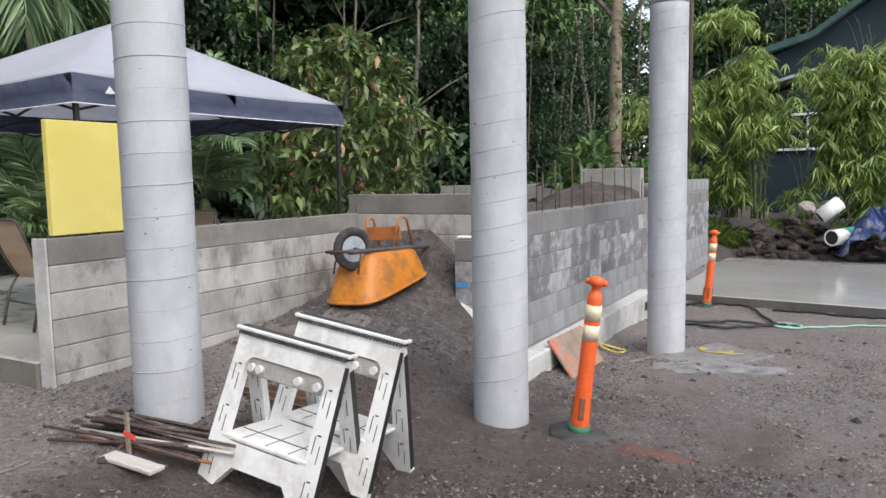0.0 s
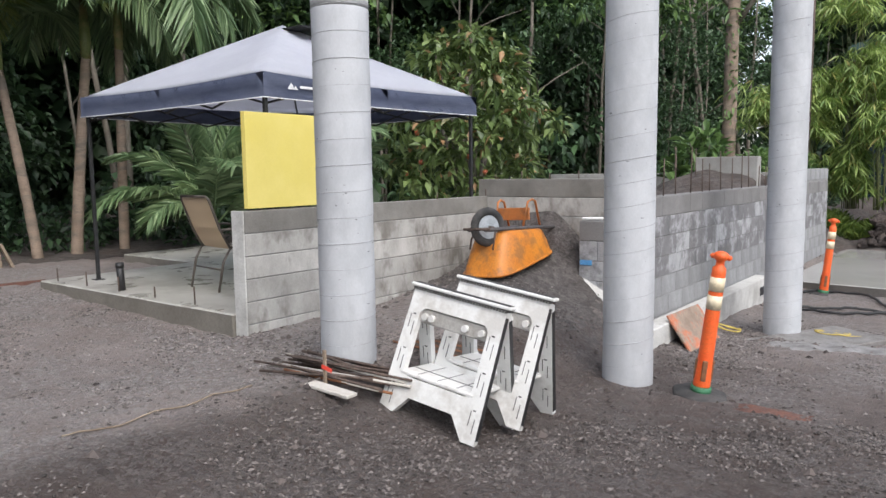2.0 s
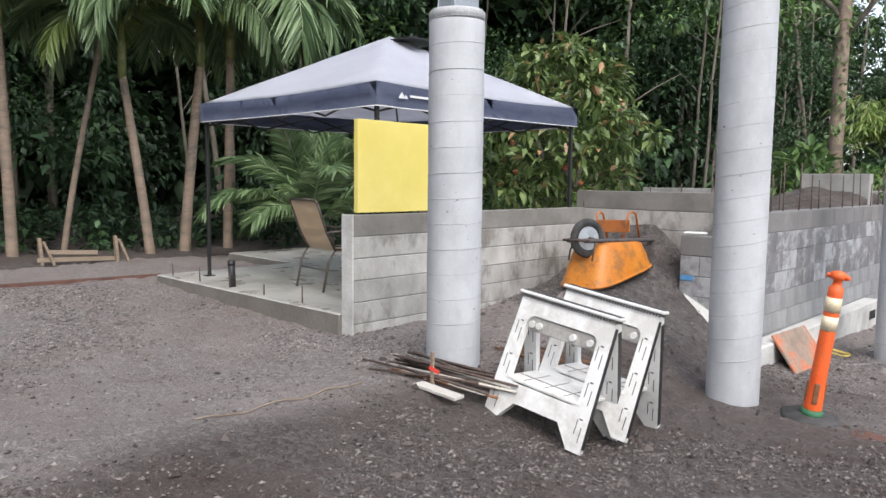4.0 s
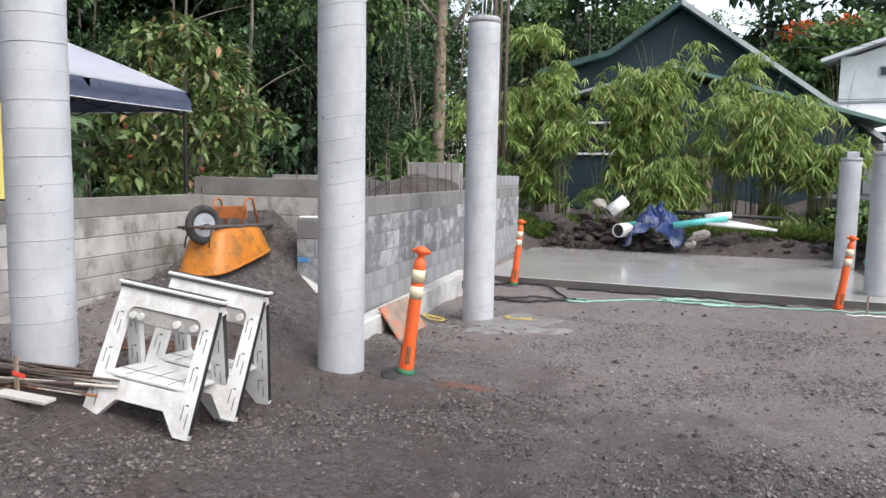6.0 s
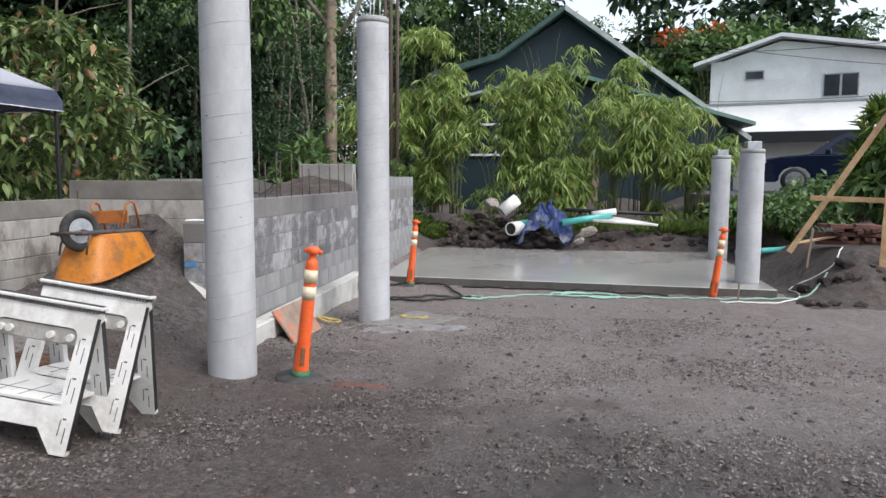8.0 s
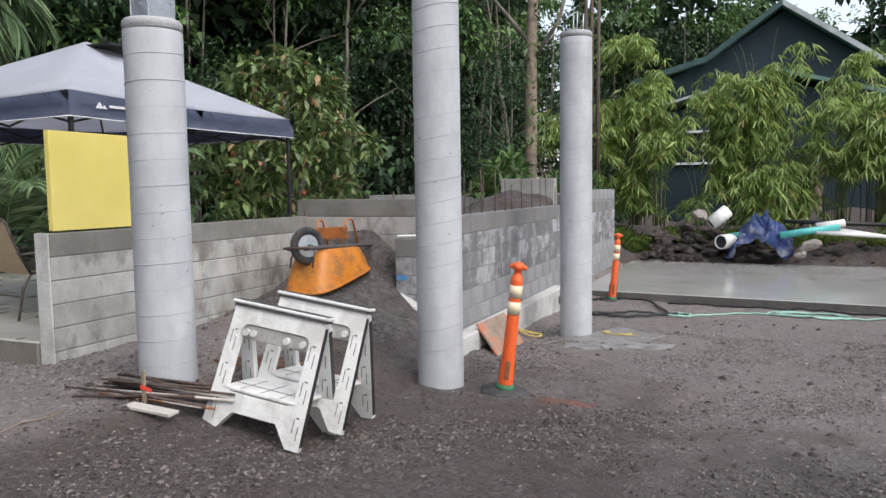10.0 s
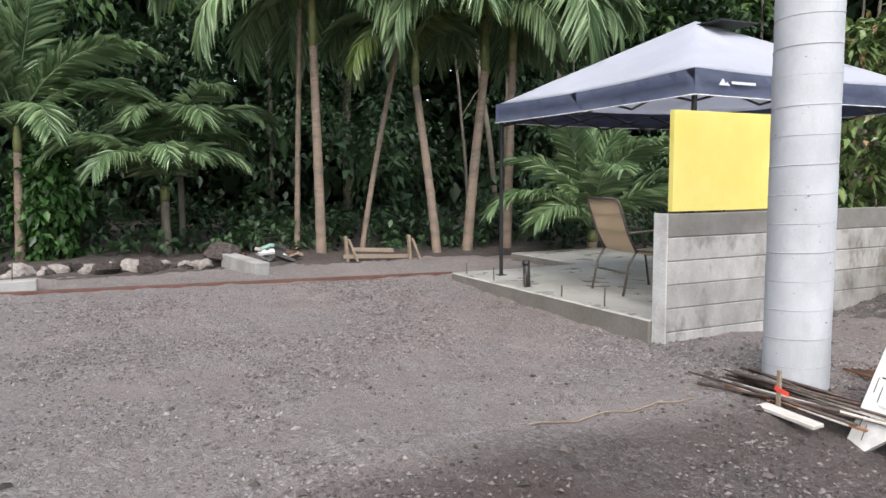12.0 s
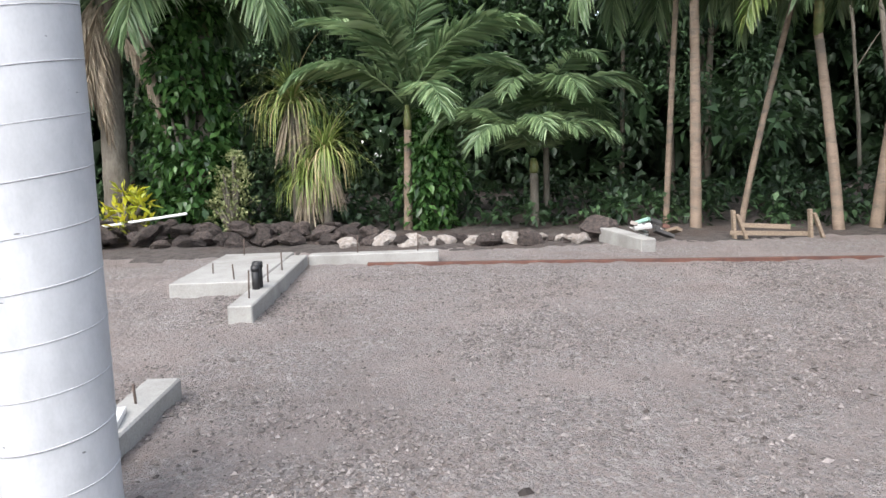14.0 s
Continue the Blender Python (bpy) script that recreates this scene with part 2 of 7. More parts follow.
M_BLOCK = mat("damp_patchy_block", (0.15, 0.147, 0.15), (0.205, 0.20, 0.205), 5, 0.9, 0.35, 120, c=(0.40, 0.397, 0.41), cscale=3.4, camt=0.9, per_object=0.10, dist=0.006, placed=True)
M_BLOCK_MID = mat("grey_block", (0.25, 0.25, 0.255), (0.34, 0.34, 0.345), 8, 0.9, 0.35, 120, c=(0.19, 0.19, 0.19), cscale=2.5, camt=0.5, per_object=0.10, dist=0.006)
M_BLOCK_PALE = mat("dry_pale_block", (0.35, 0.35, 0.36), (0.44, 0.44, 0.45), 9, 0.9, 0.3, 120, c=(0.18, 0.178, 0.18), cscale=4.0, camt=0.9, per_object=0.08, dist=0.006, placed=True)
M_BEAM = mat("damp_bond_beam", (0.165, 0.158, 0.155), (0.225, 0.217, 0.213), 2.2, 0.85, 0.25, 90, c=(0.27, 0.262, 0.257), cscale=1.2, camt=0.35, placed=True, grain=0.15)
M_STUCCO = mat("washed_block", (0.31, 0.298, 0.275), (0.47, 0.455, 0.43), 3.0, 0.85, 0.25, 90, c=(0.155, 0.142, 0.122), cscale=2.2, camt=0.85, per_object=0.14, dist=0.006, stretch=(1.3, 1.3, 0.75), placed=True, grain=0.15)
M_CAP = mat("damp_wall_top", (0.165, 0.155, 0.138), (0.245, 0.233, 0.212), 3, 0.85, 0.3, 80, c=(0.33, 0.318, 0.298), cscale=1.6, camt=0.35, placed=True, grain=0.15)
M_MORTAR = mat("mortar", (0.22, 0.215, 0.21), (0.30, 0.295, 0.29), 12, 0.95, 0.3, 90)
M_STEEL = mat("rusty_rebar", (0.075, 0.055, 0.046), (0.16, 0.115, 0.095), 30, 0.8, 0.3, 120, metal=0.3)
M_RUST = mat("bright_rust", (0.17, 0.07, 0.035), (0.30, 0.13, 0.06), 20, 0.85, 0.4, 90)
M_GALV = mat("galvanised_steel", (0.42, 0.44, 0.47), (0.58, 0.60, 0.63), 12, 0.42, 0.1, 80, metal=0.8)
M_BLACK = mat("black_plastic", (0.012, 0.012, 0.013), (0.025, 0.025, 0.026), 12, 0.5, 0.1, 80)
M_RUBBER = mat("dusty_rubber", (0.03, 0.03, 0.03), (0.075, 0.07, 0.068), 10, 0.85, 0.2, 80)
M_WHITE_PLASTIC = mat("dirty_white_plastic", (0.72, 0.71, 0.685), (0.79, 0.782, 0.76), 6, 0.5, 0.1, 90, c=(0.36, 0.32, 0.275), cscale=4.0, camt=0.42, grain=0.06)
M_DUSTY_BAR = mat("dusty_grey_plastic", (0.40, 0.38, 0.35), (0.52, 0.50, 0.47), 7, 0.7, 0.1, 90, c=(0.25, 0.22, 0.19), cscale=6, camt=0.5)
M_GRIP = mat("dark_slot", (0.05, 0.048, 0.046), (0.10, 0.095, 0.09), 20, 0.8, 0.2, 90)
M_ORANGE = mat("orange_traffic_plastic", (0.86, 0.115, 0.022), (0.93, 0.16, 0.035), 5, 0.5, 0.05, 90, c=(0.62, 0.11, 0.03), cscale=5, camt=0.4)
M_REFLECT = mat("reflective_band", (0.75, 0.62, 0.42), (0.84, 0.73, 0.54), 8, 0.35, 0.05, 80)
M_GREEN_PAINT = mat("green_sprayed_plastic", (0.03, 0.13, 0.06), (0.06, 0.2, 0.10), 10, 0.7, 0.1, 80)
M_BARROW = mat("worn_orange_paint", (0.58, 0.185, 0.018), (0.66, 0.24, 0.028), 4, 0.42, 0.12, 60, c=(0.22, 0.11, 0.05), cscale=6, camt=0.6)
M_HANDLE = mat("dark_weathered_handle", (0.055, 0.05, 0.052), (0.11, 0.10, 0.10), 8, 0.7, 0.2, 60)
M_BARROW_STEEL = mat("orange_brown_steel", (0.40, 0.13, 0.035), (0.58, 0.21, 0.05), 6, 0.55, 0.15, 70, c=(0.15, 0.07, 0.04), cscale=6, camt=0.6)
M_WOOD = mat("weathered_wood", (0.22, 0.16, 0.11), (0.34, 0.27, 0.20), 6, 0.8, 0.35, 40, stretch=(8, 1, 8))
M_LUMBER = mat("fresh_lumber", (0.50, 0.32, 0.16), (0.64, 0.44, 0.25), 5, 0.65, 0.2, 40, c=(0.38, 0.22, 0.10), cscale=3, camt=0.5)
M_REDWOOD = mat("red_brown_timber", (0.075, 0.034, 0.026), (0.15, 0.068, 0.048), 6, 0.75, 0.3, 40, per_object=0.3)
M_YELLOW = mat("yellow_rigid_foam", (0.70, 0.58, 0.15), (0.76, 0.64, 0.19), 2.5, 0.7, 0.05, 60, c=(0.72, 0.60, 0.13), cscale=1.5, camt=0.4, grain=0.03)
M_TENT_TOP = mat("silver_white_canopy", (0.64, 0.65, 0.71), (0.70, 0.71, 0.77), 2.0, 0.6, 0.10, 50, c=(0.60, 0.61, 0.68), cscale=1.2, camt=0.4, grain=0.03)
M_TENT_BLUE = mat("navy_valance", (0.10, 0.118, 0.19), (0.14, 0.163, 0.245), 3.0, 0.65, 0.2, 70, c=(0.16, 0.18, 0.25), cscale=1.5, camt=0.5, stretch=(1, 1, 4))
M_TRIM_WHITE = mat("white_trim", (0.75, 0.75, 0.76), (0.82, 0.82, 0.83), 8, 0.6, 0.05, 60)
M_SLING = leaf_mat("tan_sling_mesh", (0.58, 0.47, 0.34), (0.66, 0.55, 0.41), 0.7, thin=0.45)
M_CHAIR = mat("brown_tube_steel", (0.075, 0.06, 0.05), (0.12, 0.10, 0.085), 10, 0.45, 0.05, 70, metal=0.2)
M_TARP = mat("blue_tarpaulin", (0.035, 0.07, 0.24), (0.08, 0.14, 0.40), 4, 0.38, 0.3, 30, c=(0.36, 0.38, 0.42), cscale=2.6, camt=0.9, dist=0.02)
M_CYAN = mat("cyan_drain_pipe", (0.09, 0.48, 0.45), (0.13, 0.56, 0.53), 5, 0.4, 0.05, 50)
M_PVC = mat("white_pvc", (0.74, 0.74, 0.72), (0.82, 0.82, 0.80), 5, 0.4, 0.05, 50, c=(0.5, 0.45, 0.4), cscale=4, camt=0.3)
M_HOSE = mat("pale_green_hose", (0.24, 0.44, 0.36), (0.34, 0.54, 0.45), 10, 0.45, 0.05, 60)
M_CORD = mat("yellow_cord", (0.45, 0.33, 0.07), (0.58, 0.45, 0.12), 10, 0.6, 0.05, 60)
M_PINK = mat("red_survey_ribbon", (0.85, 0.06, 0.04), (0.92, 0.12, 0.07), 10, 0.6, 0.05, 60)
M_BARK = mat("grey_brown_bark", (0.10, 0.085, 0.065), (0.21, 0.185, 0.15), 5, 0.9, 0.7, 40, stretch=(1, 1, 0.4))
M_PALM_BARK = mat("ringed_palm_trunk", (0.22, 0.16, 0.118), (0.36, 0.272, 0.205), 4, 0.85, 0.5, 40, c=(0.15, 0.125, 0.10), cscale=2, camt=0.9, stretch=(1, 1, 3))
M_SHAFT = mat("palm_crownshaft", (0.11, 0.14, 0.045), (0.20, 0.22, 0.08), 6, 0.5, 0.15, 50, c=(0.30, 0.21, 0.10), cscale=3, camt=0.5)
M_DRY = mat("dry_frond", (0.28, 0.22, 0.16), (0.46, 0.385, 0.29), 8, 0.85, 0.3, 50)
# woods' shade put into the leaf green: deepest here, less in the understory
M_FOREST_SHADE = leaf_mat("shade_dark_forest_leaf", (0.016, 0.034, 0.017), (0.058, 0.108, 0.046), 0.5)
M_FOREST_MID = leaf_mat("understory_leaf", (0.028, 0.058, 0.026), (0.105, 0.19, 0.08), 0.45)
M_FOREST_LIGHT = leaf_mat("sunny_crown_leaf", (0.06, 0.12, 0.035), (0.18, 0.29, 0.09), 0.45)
M_BUSH = leaf_mat("rambutan_leaf", (0.05, 0.09, 0.022), (0.25, 0.33, 0.12), 0.28, odd=(0.40, 0.24, 0.12), oddamt=0.06)
M_BAMBOO = leaf_mat("bamboo_leaf", (0.12, 0.21, 0.045), (0.50, 0.62, 0.20), 0.36, odd=(0.40, 0.36, 0.12), oddamt=0.05, thin=0.35)
M_PALM = leaf_mat("palm_leaflet", (0.13, 0.21, 0.10), (0.36, 0.48, 0.25), 0.3, thin=0.35)
M_PALM_LIGHT = leaf_mat("pale_palm_leaflet", (0.12, 0.19, 0.05), (0.30, 0.36, 0.12), 0.36)
M_PALM_BLUE = leaf_mat("bluish_palm_leaflet", (0.13, 0.22, 0.10), (0.40, 0.52, 0.28), 0.28, thin=0.35)
M_STRAP = leaf_mat("strap_leaf", (0.14, 0.21, 0.045), (0.42, 0.50, 0.16), 0.4, odd=(0.55, 0.43, 0.26), oddamt=0.28)
M_VINE = leaf_mat("glossy_vine_leaf", (0.026, 0.07, 0.02), (0.10, 0.20, 0.058), 0.25)
M_TI = leaf_mat("ti_leaf", (0.05, 0.10, 0.02), (0.20, 0.30, 0.06), 0.3, odd=(0.62, 0.56, 0.06), oddamt=0.12)
M_CROTON = leaf_mat("yellow_croton_leaf", (0.30, 0.36, 0.03), (0.74, 0.66, 0.05), 0.35)
M_VARIEG = leaf_mat("pale_variegated_leaf", (0.14, 0.18, 0.06), (0.42, 0.44, 0.22), 0.5)
M_FLAME = leaf_mat("orange_blossom", (0.5, 0.08, 0.02), (0.75, 0.2, 0.04), 0.6)
M_FRUIT = leaf_mat("red_fruit", (0.18, 0.035, 0.02), (0.34, 0.09, 0.04), 0.5, thin=0.0)
M_GRASS = leaf_mat("weed_blade", (0.07, 0.13, 0.025), (0.24, 0.32, 0.07), 0.5)
# dark green, darkened further with the porch shade put into the colour
M_HOUSE = mat("shaded_dark_green_siding", (0.006, 0.022, 0.03), (0.010, 0.032, 0.042), 3, 0.6, 0.1, 40)
M_ROOF = mat("green_metal_roof", (0.10, 0.20, 0.165), (0.16, 0.27, 0.23), 3, 0.45, 0.1, 40)
M_DARK_ROOF = mat("dark_green_fascia", (0.03, 0.07, 0.065), (0.05, 0.10, 0.09), 3, 0.5, 0.1, 40)
M_FASCIA = mat("weathered_pale_fascia", (0.34, 0.37, 0.36), (0.48, 0.51, 0.50), 3, 0.6, 0.1, 40)
M_SIDING = mat("white_siding", (0.76, 0.76, 0.755), (0.82, 0.82, 0.815), 1.5, 0.6, 0.05, 40, c=(0.62, 0.62, 0.62), cscale=0.5, camt=0.5)
M_GREY_TRIM = mat("grey_trim", (0.30, 0.31, 0.32), (0.38, 0.39, 0.40), 3, 0.6, 0.05, 40)
M_DARK = mat("dark_void", (0.012, 0.013, 0.015), (0.02, 0.02, 0.022), 3, 0.7, 0.0, 40)
M_GLASS_DARK = mat("dark_glazing", (0.02, 0.024, 0.03), (0.035, 0.04, 0.048), 2, 0.08, 0.0, 30)
M_CAR = mat("navy_car_paint", (0.006, 0.010, 0.030), (0.009, 0.014, 0.038), 2, 0.10, 0.0, 30)
M_CHROME = mat("alloy_rim", (0.5, 0.5, 0.52), (0.6, 0.6, 0.62), 4, 0.28, 0.0, 30, metal=0.9)
M_LAMP = mat("clear_headlamp", (0.7, 0.68, 0.62), (0.8, 0.78, 0.72), 6, 0.15, 0.0, 30)
M_BLUE_MARK = mat("blue_tape", (0.10, 0.32, 0.62), (0.14, 0.38, 0.70), 8, 0.6, 0.05, 50)
M_PALE_BOARD = mat("pale_dusty_board", (0.50, 0.47, 0.42), (0.60, 0.57, 0.52), 6, 0.8, 0.2, 40, c=(0.36, 0.30, 0.25), cscale=5, camt=0.5, stretch=(1, 6, 1))
M_SPRAY = mat("orange_spray_on_board", (0.23, 0.17, 0.13), (0.36, 0.28, 0.22), 5, 0.8, 0.2, 60, c=(0.55, 0.13, 0.045), cscale=4.5, camt=0.75)
M_SLABLET = mat("dusty_flush_concrete", (0.17, 0.16, 0.153), (0.27, 0.26, 0.25), 5, 0.85, 0.3, 80, c=(0.12, 0.105, 0.095), cscale=3, camt=0.6)
M_CHALK = mat("pale_concrete_spill", (0.15, 0.142, 0.138), (0.30, 0.29, 0.285), 7, 0.9, 0.5, 50)


# ---- helpers for meshes ----
def obj(name, bm, material, smooth=False):
    me = bpy.data.meshes.new(name)
    bm.normal_update()
    bm.to_mesh(me)
    bm.free()
    if smooth:
        me.polygons.foreach_set("use_smooth", [True] * len(me.polygons))
    if material:
        me.materials.append(material)
    return new(name, me)


def part(name, bm, material, parent, label="", smooth=False):
    ob = obj(name, bm, material, smooth) if not isinstance(bm, bpy.types.Mesh) else new(name, bm)
    ob.parent = parent
    if label:
        ob["label"] = label
    return ob


def thing(name, label, category, m=None, group="", kind=""):
    ob = new(name)
    ob.empty_display_size = 0.1
    if m is not None:
        ob.matrix_world = m
    return tagged(ob, label, category, group, kind)


def box(bm, lo, hi, bevel=0.0, m=None):
    c = [(a + b) / 2 for a, b in zip(lo, hi)]
    s = [abs(b - a) for a, b in zip(lo, hi)]
    r = bmesh.ops.create_cube(bm, size=1.0, matrix=Matrix.Translation(c) @ Matrix.Diagonal((*s, 1)))
    vs = r["verts"]
    if bevel:
        es = list({e for v in vs for e in v.link_edges})
        r = bmesh.ops.bevel(bm, geom=es, offset=bevel, segments=1, affect="EDGES")
        vs = list({v for f in r["faces"] for v in f.verts} | {v for v in vs if v.is_valid})
    if m is not None:
        bmesh.ops.transform(bm, matrix=m, verts=vs)
    return vs


def bbox(lo, hi, bevel=0.0, m=None):
    bm = bmesh.new()
    box(bm, lo, hi, bevel, m)
    return bm


def tube(bm, pts, radius, n=8, caps=True):
    """A tube along points; radius a number or one for each point."""
    pts = [Vector(p) for p in pts]
    rs = radius if isinstance(radius, (list, tuple)) else [radius] * len(pts)
    rings, up = [], Vector((0.31, 0.17, 0.93)).normalized()
    for i, p in enumerate(pts):
        d = (pts[min(i + 1, len(pts) - 1)] - pts[max(i - 1, 0)]).normalized()
        a = d.cross(up)
        if a.length < 0.05:
            a = d.cross(Vector((1, 0, 0)))
        a.normalize()
        b = d.cross(a)
        rings.append([bm.verts.new(p + (a * math.cos(q) + b * math.sin(q)) * rs[i]) for q in (2 * math.pi * k / n for k in range(n))])
    for r, s in zip(rings, rings[1:]):
        for k in range(n):
            f = bm.faces.new((r[k], s[k], s[(k + 1) % n], r[(k + 1) % n]))
            f.smooth = True
    if caps:
        bm.faces.new(rings[0])
        bm.faces.new(rings[-1][::-1])
    return bm


def tubes(*specs, n=8):
    bm = bmesh.new()
    for pts, r in specs:
        tube(bm, pts, r, n)
    return bm


def lathe(profile, n=32, z0=0.0):
    """A body turned round z from (radius, height) pairs, closed at both ends."""
    bm = bmesh.new()
    rings = []
    for r, z in profile:
        rings.append([bm.verts.new((r * math.cos(2 * math.pi * k / n), r * math.sin(2 * math.pi * k / n), z + z0)) for k in range(n)])
    for a, b in zip(rings, rings[1:]):
        for k in range(n):
            f = bm.faces.new((a[k], a[(k + 1) % n], b[(k + 1) % n], b[k]))
            f.smooth = True
    bm.faces.new(rings[0][::-1])
    bm.faces.new(rings[-1])
    return bm


def prism(outline, depth, holes=(), axis="y"):
    """A flat outline in x and z, pushed along y by depth."""
    bm = bmesh.new()
    vs = [bm.verts.new((x, 0, z)) for x, z in outline]
    es = [bm.edges.new((vs[i], vs[(i + 1) % len(vs)])) for i in range(len(vs))]
    for h in holes:
        hv = [bm.verts.new((x, 0, z)) for x, z in h]
        es += [bm.edges.new((hv[i], hv[(i + 1) % len(hv)])) for i in range(len(hv))]
    bmesh.ops.triangle_fill(bm, use_beauty=True, use_dissolve=False, edges=es)
    r = bmesh.ops.extrude_face_region(bm, geom=bm.faces[:])
    bmesh.ops.translate(bm, verts=[v for v in r["geom"] if isinstance(v, bmesh.types.BMVert)], vec=(0, depth, 0))
    bmesh.ops.recalc_face_normals(bm, faces=bm.faces[:])
    return bm


def rock_mesh(name, seed, size, material, sub=2, flat=0.7):
    bm = bmesh.new()
    bmesh.ops.create_icosphere(bm, subdivisions=sub, radius=1.0)
    off = Vector((seed * 7.3, seed * 3.1, seed * 1.7))
    for v in bm.verts:
        n = noise.noise(v.co * 0.9 + off) * 0.55 + noise.noise(v.co * 2.3 + off) * 0.22
        c = v.co * (1 + n)
        v.co = Vector((round(c.x * 2.6) / 2.6 * 0.35 + c.x * 0.65, round(c.y * 2.6) / 2.6 * 0.35 + c.y * 0.65, (round(c.z * 2.6) / 2.6 * 0.35 + c.z * 0.65) * flat)) * size
    me = bpy.data.meshes.new(name)
    bm.to_mesh(me)
    bm.free()
    me.materials.append(material)
    return me


def leaves_mesh(name, pos, tip, length, width, material, fold=0.25, droop=0.15, seed=0):
    """One mesh of many folded leaves: base points, tip directions, lengths and widths."""
    rng = np.random.default_rng(seed)
    pos, tip = np.asarray(pos, float), np.asarray(tip, float)
    n = len(pos)
    length = np.broadcast_to(length, (n,)).reshape(n, 1)
    width = np.broadcast_to(width, (n,)).reshape(n, 1)
    tip = tip / np.maximum(np.linalg.norm(tip, axis=1, keepdims=True), 1e-6)
    rnd = rng.normal(size=(n, 3)) * 0.35 + np.array([0, 0, 1.0])
    side = np.cross(tip, rnd)
    side /= np.maximum(np.linalg.norm(side, axis=1, keepdims=True), 1e-6)
    nor = np.cross(side, tip)
    mid = pos + tip * length * 0.45
    v = np.empty((n, 4, 3))
    v[:, 0] = pos
    v[:, 1] = mid + side * width * 0.5 + nor * width * fold
    v[:, 2] = pos + tip * length - np.array([0, 0, 1.0]) * length * droop
    v[:, 3] = mid - side * width * 0.5 + nor * width * fold
    me = bpy.data.meshes.new(name)
    me.vertices.add(n * 4)
    me.vertices.foreach_set("co", v.reshape(-1))
    me.loops.add(n * 6)
    base = (np.arange(n) * 4)[:, None]
    idx = np.concatenate([base + 0, base + 1, base + 2, base + 0, base + 2, base + 3], axis=1).reshape(-1)
    me.loops.foreach_set("vertex_index", idx.astype(np.int32))
    me.polygons.add(n * 2)
    me.polygons.foreach_set("loop_start", (np.arange(n * 2) * 3).astype(np.int32))
    me.polygons.foreach_set("loop_total", np.full(n * 2, 3, np.int32))
    me.update(calc_edges=True)
    me.validate()
    me.materials.append(material)
    return me


def smooth01(v, lo, hi):
    s = min(1.0, max(0.0, (v - lo) / (hi - lo)))
    return s * s * (3 - 2 * s)


def ramp_y(y):
    """The heap of fill against the cross wall."""
    for (a, za), (b, zb) in zip(((4.2, 0.0), (5.1, 0.08), (5.7, 0.19), (6.1, 0.36), (6.3, 0.70), (6.42, 0.84)), ((5.1, 0.08), (5.7, 0.19), (6.1, 0.36), (6.3, 0.70), (6.42, 0.84), (60, 0.90))):
        if a <= y <= b:
            return za + (zb - za) * (y - a) / (b - a)
    return 0.0


def slope_y(y):
    """The yard falls gently away from the street side."""
    prof = ((-99, 0.17), (1, 0.16), (3, 0.045), (4.7, -0.105), (7.8, -0.25), (10, -0.33), (999, -0.33))
    for (a, za), (b, zb) in zip(prof, prof[1:]):
        if a <= y <= b:
            return za + (zb - za) * (y - a) / (b - a)
    return 0.0


def ground_height(x, y):
    left = 0.26 + 0.06 * smooth01(-x, 4.5, 8)
    right = slope_y(y)
    s = smooth01(x, -3.1, -1.9)
    z = left * (1 - s) + right * s
    if y > 4.2 and -4.45 < x < -2.3 and y < 6.6:
        z = 0.26 * (1 - smooth01(x, -3.0, -2.2)) + z * smooth01(x, -3.0, -2.2)
        z += ramp_y(y) * (1 - smooth01(x, -3.55, -2.62)) * smooth01(x, -6, -4.3)
    if y >= 6.45 and -4.45 < x < -2.45 and y < 15.1:
        z = 1.14 + 0.08 * noise.noise((x * 1.3, y * 1.3, 0))
    # the fill bulges under the barrow
    z += 0.15 * math.exp(-((x + 3.62) ** 2 + (y - 5.42) ** 2) / 0.22)
    # trodden hollow under the sawhorses
    z -= 0.12 * math.exp(-((x + 2.2) ** 2 + (y - 2.95) ** 2) / 0.32)
    # soil behind the far slab and beside it
    m = smooth01(y, 16.1, 17.3) * smooth01(x, -2.6, -1.6) * (1 - smooth01(x, 5.6, 7.0))
    z += m * (0.42 + 0.25 * noise.noise((x * 0.8, y * 0.8, 3.0)))
    m = smooth01(x, 4.25, 5.4) * smooth01(y, 9.9, 11.7) * (1 - smooth01(y, 13.5, 16))
    z += m * (0.66 + 0.15 * noise.noise((x * 0.9, y * 0.9, 5.0)))
    # planted rim beyond the pad
    z += 0.25 * smooth01(-x, 12.6, 14.5)
    z += 0.5 * smooth01(y, 19, 24) * smooth01(x, -6, 0)
    z += 0.75 * smooth01(y, 16.5, 20.5) * smooth01(x, 4.5, 7.0)
    d = max(0.0, max(abs(x) - 16, abs(y) - 22))
    fade = 1.0 / (1.0 + d * 0.3)
    z += fade * (0.035 * noise.noise((x * 0.7, y * 0.7, 1.0)) + 0.020 * noise.noise((x * 3.1, y * 3.1, 2.0)) + 0.018 * noise.noise((x * 7, y * 7, 4.0)) + 0.013 * abs(noise.noise((x * 11, y * 11, 4.0))))
    return z


# ---- ground ----
def axis_steps(lo, hi, step, far):
    fine = list(np.arange(lo, hi + 1e-6, step))
    out, d = [], step
    v = lo
    while v > -far:
        d *= 1.35
        v -= d
        out.append(v)
    out = out[::-1] + fine
    d, v = step, hi
    while v < far:
        d *= 1.35
        v += d
        out.append(v)
    return out


